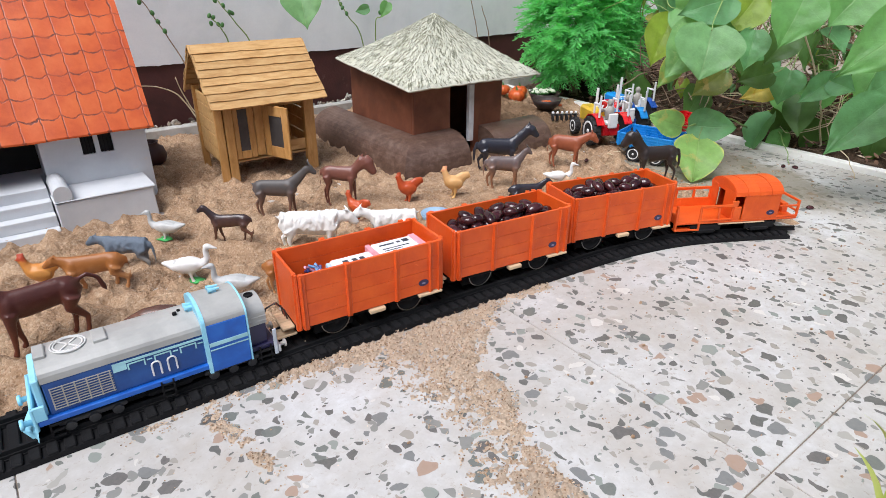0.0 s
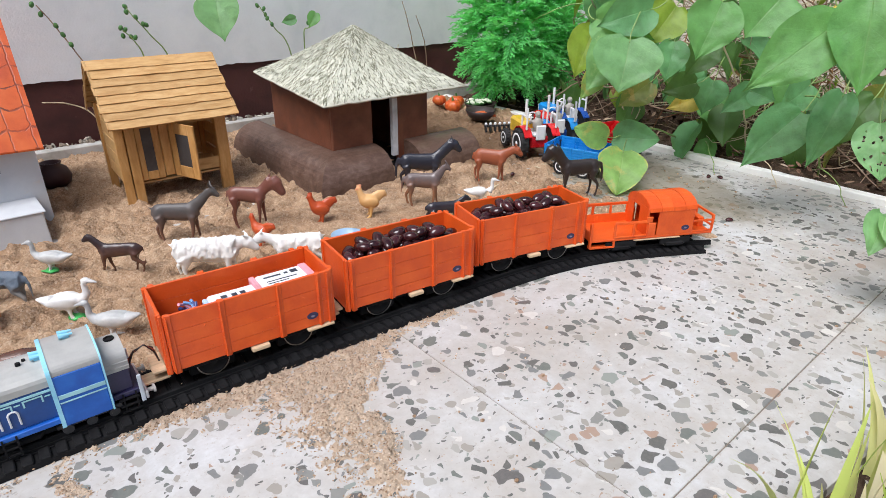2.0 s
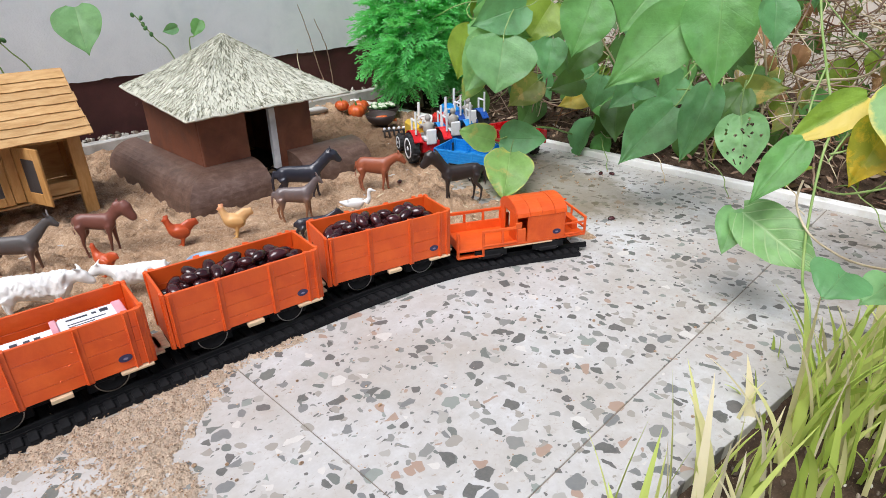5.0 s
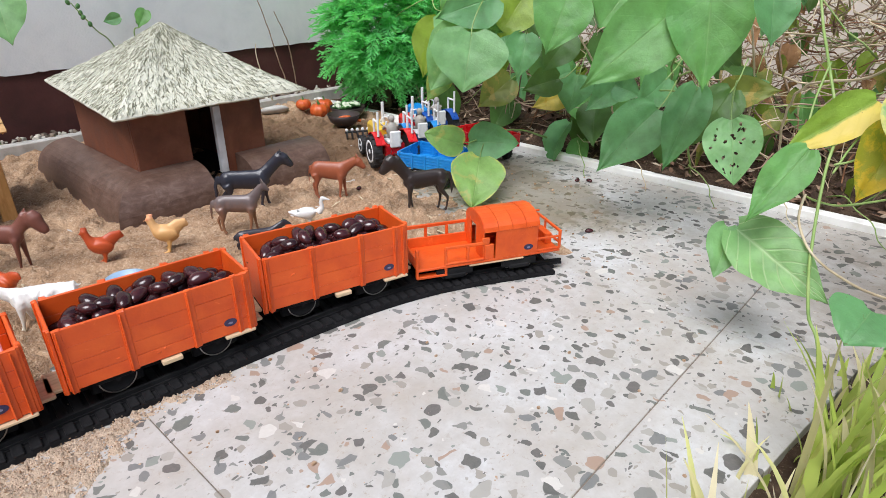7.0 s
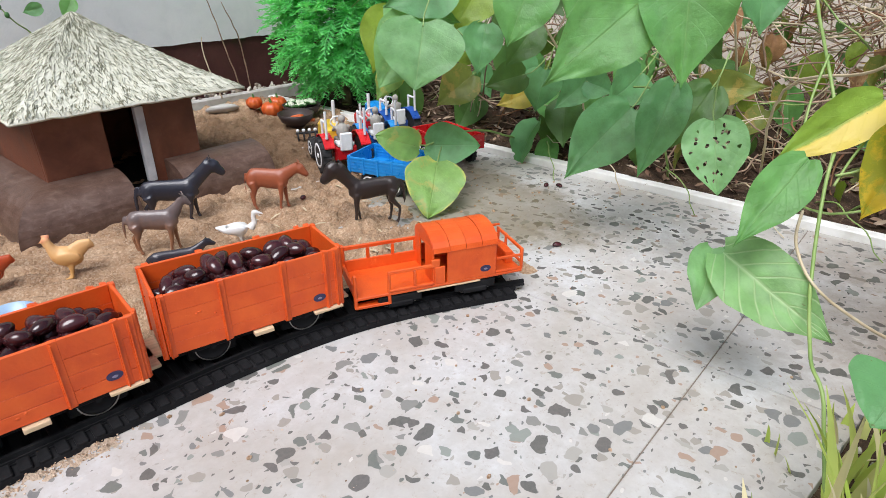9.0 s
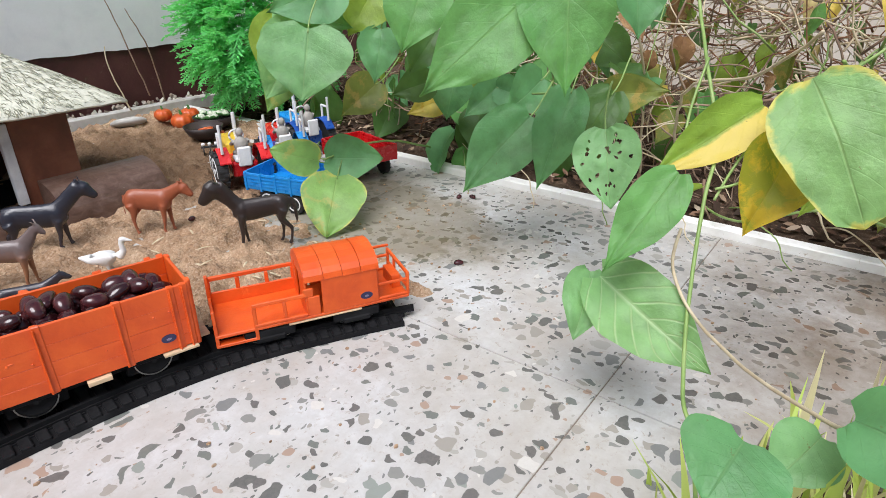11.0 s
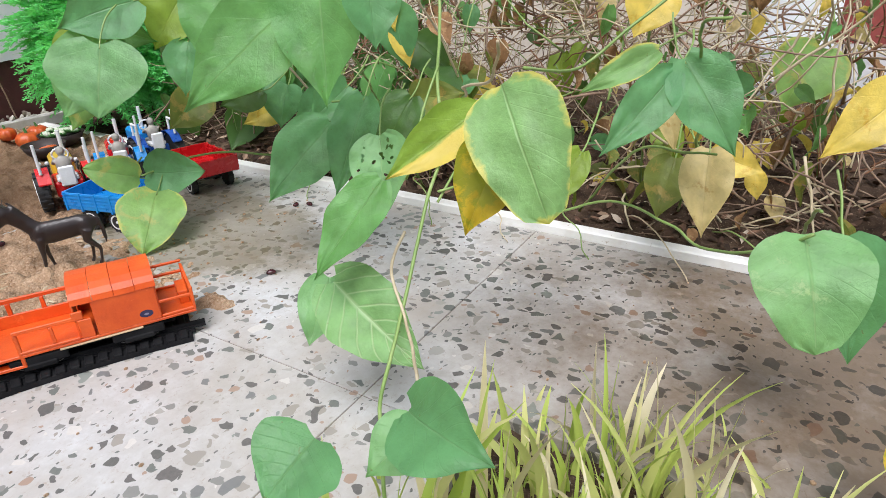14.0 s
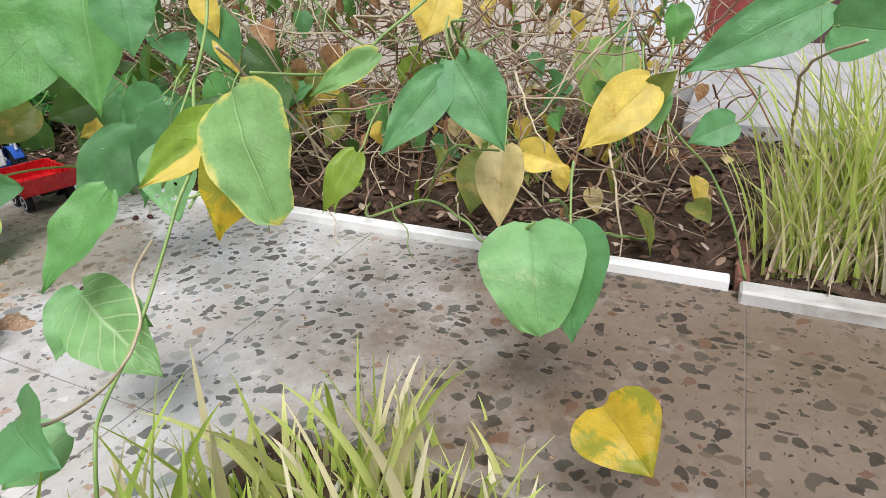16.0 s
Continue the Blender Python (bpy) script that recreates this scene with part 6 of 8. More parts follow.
four_legged("toy_horse", "glossy blue black plastic toy horse by the hut", "toy horse", (0.604, 0.652), -33, 0.060, 0.0475, A_NIGHT, (0.046, 0.061), (0.059, 0.049), 0.17, 0.044, tail="hang", mane=True)
four_legged("toy_cow", "rust brown plastic toy cow with a lowered head", "toy cow", (0.692, 0.602), -50, 0.047, 0.0480, A_COW, (0.036, 0.050), (0.047, 0.040), 0.21, 0.05, horns=0.06, tail="thin")
four_legged("toy_horse", "black plastic toy horse standing by the blue cart", "toy horse", (0.740, 0.480), 150, 0.056, 0.0520, A_BLACK, (0.040, 0.068), (0.055, 0.053), 0.165, 0.042, tail="hang", mane=True)
bird("toy_duck", "small white plastic toy duck on the sand", "toy duck", (0.616, 0.541), -40, 0.034, A_WHITE, True, fat=0.65)
four_legged("toy_dog", "dark plastic toy dog behind the wagons", "toy dog", (0.545, 0.534), -25, 0.044, 0.024, A_NIGHT, (0.028, 0.027), (0.036, 0.023), 0.15, 0.05, tail="thin")
four_legged("toy_calf", "light tan plastic toy calf beside the goods wagon", "toy calf", (0.208, 0.505), -28, 0.040, 0.034, A_TAN, (0.027, 0.034), (0.036, 0.026), 0.17, 0.048, tail="thin")
# lying figure
bm = bmesh.new()
tube(bm, [(-0.026, 0, 0.008), (-0.020, 0, 0.011), (-0.004, 0, 0.012), (0.012, 0, 0.011), (0.024, 0, 0.009), (0.032, 0, 0.007)], [0.004, 0.009, 0.0105, 0.0095, 0.006, 0.004], 14)
for s in (-1, 1):
    tube(bm, [(-0.014, s * 0.006, 0.006), (-0.004, s * 0.011, 0.002)], [0.005, 0.003], 8)
    tube(bm, [(0.012, s * 0.006, 0.005), (0.022, s * 0.009, 0.002)], [0.004, 0.0025], 8)
finish_figure("toy_pig", bm, A_DUSK, pose(0.096, 0.523, 0.004, 0, 0, 160) @ Matrix.Scale(0.78, 4), "dark brown plastic toy pig lying in the sand", "toy pig")
# pale blue dish
bm = bmesh.new()
lathe(bm, [(0.010, 0.0), (0.016, 0.004), (0.0185, 0.011), (0.0178, 0.011), (0.015, 0.005), (0.009, 0.0018)], 28)
dish = tagged(part("water_dish", bm, painted("pale_blue_plastic", (0.30, 0.45, 0.62), rough=0.3, bump=0.1), None, "", True), "pale blue plastic dish in the sand", "dish")
dish.matrix_basis = pose(0.419, 0.556, 0.005)

# ---- toy tractors and carts ----
P_RED = painted("toy_red_plastic", (0.62, 0.015, 0.02), (0.50, 0.01, 0.015), (0.70, 0.03, 0.03), 0.28, 500, 60, bump=0.06)
P_BLUE = painted("toy_blue_plastic", (0.012, 0.24, 0.62), (0.01, 0.19, 0.54), (0.02, 0.30, 0.70), 0.3, 500, 60, bump=0.06)
P_DEEP = painted("toy_deep_blue_plastic", (0.012, 0.075, 0.36), rough=0.3, bump=0.06)
P_WHITE = painted("toy_white_plastic", (0.76, 0.77, 0.78), rough=0.35, bump=0.06)
P_GREY = painted("toy_grey_figure", (0.34, 0.32, 0.29), rough=0.55, bump=0.3)
P_YELLOW = painted("toy_yellow_plastic", (0.72, 0.47, 0.04), rough=0.35, bump=0.06)
P_TYRE = painted("toy_tyre", (0.018, 0.018, 0.019), rough=0.7, bump=0.3)


def toy_wheel(owner, x, y, z, r, w, out, rim):
    """A lugged tyre with a coloured rim; out is the outer side (+1 or -1)."""
    bm = bmesh.new()
    prof = [(r * 0.62, -w / 2), (r * 0.93, -w / 2), (r, -w * 0.35), (r, w * 0.35), (r * 0.93, w / 2), (r * 0.62, w / 2)]
    lathe(bm, prof, 28)
    for k in range(14):
        for s in (-1, 1):
            a = (k + (0.5 if s > 0 else 0)) * math.tau / 14
            box(bm, r * 0.97, r * 1.06, -0.0009, 0.0009, min(0, s * w * 0.46), max(0, s * w * 0.46), m=Matrix.Rotation(a, 4, "Z"))
    t = part("tyre", bm, P_TYRE, owner)
    t.matrix_basis = pose(x, y, z, -90 * out)
    bm = bmesh.new()
    lathe(bm, [(r * 0.72, w * 0.30), (r * 0.72, w * 0.54), (r * 0.60, w * 0.54), (r * 0.52, w * 0.40), (r * 0.16, w * 0.36), (r * 0.14, w * 0.56), (r * 0.05, w * 0.58)], 22)
    part("rim", bm, rim, t, "", True)


def toy_tractor(place, heading, body, hood, fender, label):
    t = thing("toy_tractor", label, "toy tractor", pose(place[0], place[1], max(sand_height(*place), 0), 0, 0, heading) @ Matrix.Scale(1.34, 4), "toy tractors")
    for s in (-1, 1):
        toy_wheel(t, -0.016, s * 0.021, 0.0175, 0.0170, 0.0095, s, P_WHITE)
        toy_wheel(t, 0.036, s * 0.018, 0.0110, 0.0105, 0.0070, s, P_WHITE)
        bm = bmesh.new()
        pts = [(-0.016 + 0.0205 * math.cos(a), s * 0.018, 0.0175 + 0.0205 * math.sin(a)) for a in (0.15, 0.6, 1.1, 1.57, 2.1, 2.6)]
        for q, (p0, p1) in enumerate(zip(pts, pts[1:])):
            vs = [bm.verts.new(Vector(p) + Vector((0, dy, dz))) for p in (p0, p1) for dy in (-0.005, 0.005) for dz in (-0.0006, 0.0006)]
            for f in ((0, 1, 3, 2), (4, 6, 7, 5), (0, 4, 5, 1), (2, 3, 7, 6), (0, 2, 6, 4), (1, 5, 7, 3)):
                bm.faces.new([vs[k] for k in f])
        part("fender", bm, fender, t)
        bm = bmesh.new()
        x = -0.028
        tube(bm, [(x, s * 0.019, 0.036), (x, s * 0.019, 0.062)], 0.0013, 8)
        tube(bm, [(x + 0.014, s * 0.019, 0.036), (x + 0.014, s * 0.019, 0.052)], 0.0013, 8)
        tube(bm, [(x, s * 0.019, 0.051), (x + 0.014, s * 0.019, 0.051)], 0.0012, 8)
        part("guard_rail", bm, P_WHITE, t, "white guard rail")
    bm = bmesh.new()
    box(bm, -0.026, 0.008, -0.0115, 0.0115, 0.012, 0.026, 0.0015)
    part("body", bm, body, t)
    bm = bmesh.new()
    box(bm, 0.006, 0.046, -0.0095, 0.0095, 0.017, 0.037, 0.003)
    part("bonnet", bm, hood, t)
    bm = bmesh.new()
    box(bm, 0.0455, 0.0475, -0.0075, 0.0075, 0.019, 0.034, 0.0006)
    part("grille", bm, P_WHITE, t)
    bm = bmesh.new()
    tube(bm, [(0.026, -0.004, 0.036), (0.026, -0.004, 0.060)], 0.0018, 9)
    part("exhaust", bm, P_WHITE, t)
    bm = bmesh.new()
    box(bm, -0.027, -0.013, -0.0085, 0.0085, 0.026, 0.030, 0.001)
    box(bm, -0.029, -0.0262, -0.0062, 0.0062, 0.022, 0.040, 0.0012)
    part("seat", bm, P_WHITE, t, "white seat")
    bm = bmesh.new()
    pts = [(0.001, 0.0065 * math.cos(k * math.tau / 14), 0.044 + 0.0055 * math.sin(k * math.tau / 14)) for k in range(15)]
    tube(bm, pts, 0.0009, 6)
    tube(bm, [(0.006, 0, 0.034), (0.001, 0, 0.044)], 0.0011, 6)
    part("steering_wheel", bm, P_WHITE, t, "", True)
    # plain moulded driver
    bm = bmesh.new()
    ball(bm, (-0.017, 0, 0.043), (0.0065, 0.0085, 0.0115))
    ball(bm, (-0.016, 0, 0.059), (0.0050, 0.0048, 0.0056))
    for s in (-1, 1):
        tube(bm, [(-0.016, s * 0.008, 0.049), (-0.009, s * 0.010, 0.044), (-0.001, s * 0.006, 0.045)], [0.0028, 0.0024, 0.002], 7)
        tube(bm, [(-0.015, s * 0.004, 0.033), (-0.004, s * 0.006, 0.032), (0.0, s * 0.006, 0.022)], [0.004, 0.003, 0.0024], 7)
    d = finish_figure("toy_driver", bm, P_GREY, t.matrix_basis @ Matrix.Translation((-0.004, 0, 0.006)) @ Matrix.Scale(0.76, 4), "plain grey moulded toy driver on the tractor seat", "toy figure", 0.0008)
    d["group"] = "toy drivers"
    return t


def toy_cart(place, heading, colour, label, word="", size=(0.092, 0.056)):
    lx, wy = size
    c = thing("toy_cart", label, "toy cart", pose(place[0], place[1], max(sand_height(*place), 0), 0, 0, heading), "toy carts")
    bm = bmesh.new()
    box(bm, -lx / 2, lx / 2, -wy / 2, wy / 2, 0.0245, 0.0265, 0.0006)
    part("bed", bm, colour, c)
    for s in (-1, 1):
        bm = bmesh.new()
        box(bm, -lx / 2, lx / 2, s * wy / 2 - 0.0010, s * wy / 2 + 0.0010, 0.0255, 0.0445, 0.0004)
        for k in range(5):
            x = -lx / 2 + 0.003 + k * (lx - 0.006) / 4
            box(bm, x - 0.0012, x + 0.0012, s * wy / 2 - 0.0022, s * wy / 2 + 0.0022, 0.0235, 0.0450, 0.0003)
        for z in (0.030, 0.034, 0.038, 0.042):
            box(bm, -lx / 2, lx / 2, s * wy / 2 - 0.0016, s * wy / 2 + 0.0016, z, z + 0.0012)
        part("side_board", bm, colour, c)
        bm = bmesh.new()
        box(bm, s * lx / 2 - 0.0010, s * lx / 2 + 0.0010, -wy / 2, wy / 2, 0.0255, 0.0450, 0.0004)
        b = part("end_board", bm, colour, c)
        if s < 0 and word:
            fc = bpy.data.curves.new("lettering", "FONT")
            fc.body, fc.size, fc.extrude, fc.align_x, fc.align_y = word, 0.014, 0.0002, "CENTER", "CENTER"
            tmp = bpy.data.objects.new("lettering", fc)
            me = bpy.data.meshes.new_from_object(tmp)
            bpy.data.objects.remove(tmp)
            me.materials.append(P_WHITE)
            tx = new("lettering", me)
            tx.parent = b
            tx.matrix_basis = pose(-lx / 2 - 0.0014, 0, 0.0350, 90, 0, -90)
            tx["label"] = "white lettering on the end board"
        toy_wheel(c, -0.020, s * (wy / 2 - 0.006), 0.0125, 0.0120, 0.0080, s, P_WHITE)
        toy_wheel(c, 0.016, s * (wy / 2 - 0.006), 0.0125, 0.0120, 0.0080, s, P_WHITE)
    bm = bmesh.new()
    box(bm, -0.030, 0.030, -0.010, 0.010, 0.0170, 0.0245, 0.001)
    tube(bm, [(0.030, 0, 0.020), (lx / 2 + 0.022, 0, 0.016)], 0.0018, 8)
    part("drawbar", bm, P_TYRE, c)
    return c


toy_tractor((0.846, 0.661), 66, P_RED, P_YELLOW, P_RED, "red plastic toy tractor with white rails and driver")
toy_cart((0.845, 0.561), 105, P_BLUE, "bright blue plastic toy cart hitched to the tractor", "Cargo", (0.087, 0.062))
toy_tractor((0.935, 0.690), 62, P_DEEP, P_RED, P_BLUE, "blue plastic toy tractor with a red bonnet")
toy_tractor((1.008, 0.728), 75, P_DEEP, P_BLUE, P_DEEP, "dark blue plastic toy tractor with white rails")
toy_cart((0.976, 0.578), 76, P_RED, "bright red plastic toy cart beside the blue one", "", (0.088, 0.062))
# harrow at the first tractor's front
harrow = thing("toy_harrow", "small black toy harrow with pale discs on the sand", "toy harrow", pose(0.905, 0.795, 0.006, 0, 0, 150))
bm = bmesh.new()
box(bm, -0.026, 0.026, -0.0015, 0.0015, 0.011, 0.014, 0.0005)
part("beam", bm, P_TYRE, harrow)
for k in range(6):
    bm = bmesh.new()
    x = -0.0225 + k * 0.009
    tube(bm, [(x - 0.0008, 0, 0.0075), (x + 0.0008, 0, 0.0075)], 0.0072, 14)
    part("disc", bm, P_TYRE, harrow)
    bm = bmesh.new()
    ball(bm, (x, 0.0, 0.0165), 0.0028, seg=8, rings=6)
    part("cap", bm, P_WHITE, harrow, "pale round cap")

# ---- toy produce by the wall ----
V_ORANGE = painted("pumpkin_skin", (0.56, 0.10, 0.02), (0.42, 0.06, 0.012), (0.66, 0.17, 0.04), 0.4, 300, 60)
V_CARROT = painted("carrot_skin", (0.62, 0.13, 0.03), rough=0.5)
V_GREEN = painted("dull_leaf_green", (0.07, 0.20, 0.05), rough=0.6)
V_PALE = painted("pale_curd", (0.62, 0.66, 0.52), rough=0.7, bump=0.8)
for x, y, r in ((0.962, 0.985, 0.019), (0.990, 1.005, 0.017), (0.944, 1.010, 0.015)):
    p = thing("pumpkin", "small orange toy pumpkin on the sand", "pumpkin", pose(x, y, max(sand_height(x, y), 0) - 0.001, 0, 0, x * 900), "pumpkins")
    bm = bmesh.new()
    seg, rows = 36, []
    for j in range(11):
        el = -math.pi / 2 + math.pi * j / 10
        row = []
        for k in range(seg):
            a = k * math.tau / seg
            lobe = 1 - 0.13 * abs(math.cos(4.5 * a)) ** 6 * math.cos(el)
            row.append(bm.verts.new((r * math.cos(el) * lobe * math.cos(a), r * math.cos(el) * lobe * math.sin(a), r * 0.78 + r * 0.76 * math.sin(el) - 0.16 * r * max(0, math.sin(el)) ** 8)))
        rows.append(row)
    for r0, r1 in zip(rows, rows[1:]):
        for k in range(seg):
            bm.faces.new((r0[k], r0[(k + 1) % seg], r1[(k + 1) % seg], r1[k]))
    bmesh.ops.remove_doubles(bm, verts=bm.verts, dist=0.00002)
    part("flesh", bm, V_ORANGE, p, "", True)
    bm = bmesh.new()
    tube(bm, [(0, 0, r * 1.40), (r * 0.1, 0, r * 1.8)], [r * 0.14, r * 0.08], 7)
    part("stalk", bm, V_GREEN, p)


def bowl(x, y, r, label):
    b = thing("bowl", label, "bowl", pose(x, y, max(sand_height(x, y), 0)), "bowls of produce")
    bm = bmesh.new()
    lathe(bm, [(r * 0.45, 0), (r * 0.8, 0.008), (r, 0.021), (r * 0.95, 0.021), (r * 0.75, 0.010), (r * 0.4, 0.003)], 26)
    part("shell", bm, painted("dark_bowl", (0.03, 0.018, 0.016), rough=0.5), b, "", True)
    return b


bowl(0.985, 0.925, 0.034, "dark round bowl holding little cauliflowers")
rnd = random.Random(12)
for k in range(14):
    a, d = rnd.uniform(0, math.tau), 0.026 * math.sqrt(rnd.random())
    c = thing("cauliflower", "tiny pale cauliflower with green leaves in a bowl", "cauliflower", pose(0.985 + d * math.cos(a), 0.925 + d * math.sin(a), 0.026 + 0.006 * rnd.random(), rnd.uniform(-25, 25), rnd.uniform(-25, 25), rnd.uniform(0, 360)), "cauliflowers")
    bm = bmesh.new()
    for q in range(7):
        b2 = q * math.tau / 6
        ball(bm, (0.0030 * math.cos(b2) * (q < 6), 0.0030 * math.sin(b2) * (q < 6), 0.003 + 0.0012 * (q == 6)), 0.0030, seg=8, rings=6)
    part("curd", bm, V_PALE, c, "", True)
    bm = bmesh.new()
    for q in range(5):
        b2 = q * math.tau / 5
        ball(bm, (0.0052 * math.cos(b2), 0.0052 * math.sin(b2), 0.001), (0.0035, 0.0040, 0.0012), turned(math.degrees(b2)) @ turned(-50, "Y"), 8, 6)
    part("leaf", bm, V_GREEN, c, "", True)
bowl(0.925, 0.862, 0.030, "dark round bowl holding little carrots")
for k in range(14):
    c = thing("carrot", "tiny orange toy carrot in a dark bowl", "carrot", pose(0.925 + rnd.uniform(-0.016, 0.016), 0.862 + rnd.uniform(-0.016, 0.016), 0.0215 + 0.004 * rnd.random(), 0, rnd.uniform(-12, 12), rnd.uniform(100, 170)), "carrots")
    bm = bmesh.new()
    tube(bm, [(-0.010, 0, 0), (0.0, 0, 0.0005), (0.010, 0, 0)], [0.0030, 0.0024, 0.0005], 8)
    part("root", bm, V_CARROT, c, "", True)
# dark pot by the house
bm = bmesh.new()
lathe(bm, [(0.012, 0), (0.020, 0.006), (0.023, 0.016), (0.019, 0.027), (0.012, 0.032), (0.014, 0.036), (0.0115, 0.036), (0.010, 0.030)], 28)
pot = tagged(part("clay_pot", bm, painted("dark_clay", (0.055, 0.02, 0.022), rough=0.5), None, "", True), "small dark clay pot beside the house", "pot")
pot.matrix_basis = pose(0.207, 0.985, 0.004)
# trowel head and grey stone by the ledge
bm = bmesh.new()
ball(bm, (0, 0, 0.006), (0.030, 0.017, 0.008))
for v in bm.verts:
    v.co.z += 0.0015 * noise.noise(v.co * 120)
st = tagged(part("stone", bm, M_LEDGE, None, "", True), "flat grey stone lying by the ledge", "stone")
st.matrix_basis = pose(0.905, 1.055, 0.010, -22, 0, -20)
# beans dropped on the floor
for x, y, a in ((0.976, 0.412, 20), (0.985, 0.398, 80), (0.831, 0.309, 140), (0.728, 0.590, 30)):
    bean_at(pose(x, y, max(sand_height(x, y), 0) + 0.0024, 0, 0, a) @ Matrix.Scale(0.55, 4), 0, "dropped on the ground", "dropped beans")

# ---- plants ----
def leaf_material(name, base, vein, rim=None, rim_at=0.62, patch=None, patch_at=0.55, half=None, rough=0.42, through=0.40, strong=0.30, ribs=0.20, broad=0.045):
    """A leaf with a midrib and side veins; rim, patch and half colour its margin, blotches and one half."""
    ma, nt, b = shader(name, rough, 0, 0.45)
    c = nt.nodes.new("ShaderNodeTexCoord")
    sep = nt.nodes.new("ShaderNodeSeparateXYZ")
    nt.links.new(c.outputs["UV"], sep.inputs[0])
    along, across = sep.outputs[0], sep.outputs[1]
    obv = c.outputs["Object"]
    side = maths(nt, "ABSOLUTE", across)
    big = noise_of(nt, obv, 60, 5, 0.6)
    col = ramp(nt, big, [(0.3, tuple(v * 0.75 for v in base)), (0.5, base), (0.72, tuple(min(1, v * 1.25) for v in base))])
    info = nt.nodes.new("ShaderNodeObjectInfo")
    if patch:
        pm = ramp(nt, noise_of(nt, obv, 45, 5, 0.7, 0.6), [(patch_at, (0, 0, 0)), (patch_at + 0.08, (1, 1, 1))])
        col = mix(nt, pm, col, patch)
    if rim:
        e = maths(nt, "ADD", maths(nt, "MAXIMUM", side, maths(nt, "ABSOLUTE", maths(nt, "SUBTRACT", maths(nt, "MULTIPLY", along, 1.9), 0.95))), maths(nt, "MULTIPLY", maths(nt, "SUBTRACT", big, 0.5), 0.7))
        col = mix(nt, ramp(nt, e, [(rim_at, (0, 0, 0)), (rim_at + 0.25, (1, 1, 1))]), col, rim)
    if half:
        hm = ramp(nt, maths(nt, "ADD", across, maths(nt, "MULTIPLY", maths(nt, "SUBTRACT", big, 0.5), 0.5)), [(0.04, (0, 0, 0)), (0.16, (1, 1, 1))])
        col = mix(nt, hm, col, half)
    mid = maths(nt, "SUBTRACT", 1.0, maths(nt, "MULTIPLY", side, 1.26 / broad), True)
    slant = maths(nt, "SUBTRACT", along, maths(nt, "MULTIPLY", side, 0.30))
    fr = maths(nt, "ABSOLUTE", maths(nt, "SUBTRACT", maths(nt, "FRACT", maths(nt, "MULTIPLY", slant, 6.5)), 0.5))
    rib = maths(nt, "MULTIPLY", maths(nt, "SUBTRACT", fr, 0.5 - broad), 1 / broad, True)
    veins = maths(nt, "MAXIMUM", mid, maths(nt, "MULTIPLY", rib, ribs))
    col = mix(nt, maths(nt, "MULTIPLY", veins, strong), col, vein)
    specks = ramp(nt, noise_of(nt, obv, 230, 3), [(0.70, (0, 0, 0)), (0.74, (1, 1, 1))])
    col = mix(nt, maths(nt, "MULTIPLY", specks, 0.6), col, (0.16, 0.12, 0.05))
    nt.links.new(col, b.inputs["Base Color"])
    fine = noise_of(nt, obv, 320, 4)
    relief(nt, b, maths(nt, "ADD", maths(nt, "MULTIPLY", veins, -1.2), maths(nt, "ADD", fine, maths(nt, "MULTIPLY", big, 2))), 0.45, 0.0012)
    tr = nt.nodes.new("ShaderNodeBsdfTranslucent")
    nt.links.new(mix(nt, 0.35, col, (0.45, 0.60, 0.08)), tr.inputs["Color"])
    mx = nt.nodes.new("ShaderNodeMixShader")
    mx.inputs[0].default_value = through
    out = nt.nodes["Material Output"]
    nt.links.new(b.outputs[0], mx.inputs[1])
    nt.links.new(tr.outputs[0], mx.inputs[2])
    nt.links.new(mx.outputs[0], out.inputs["Surface"])
    return ma


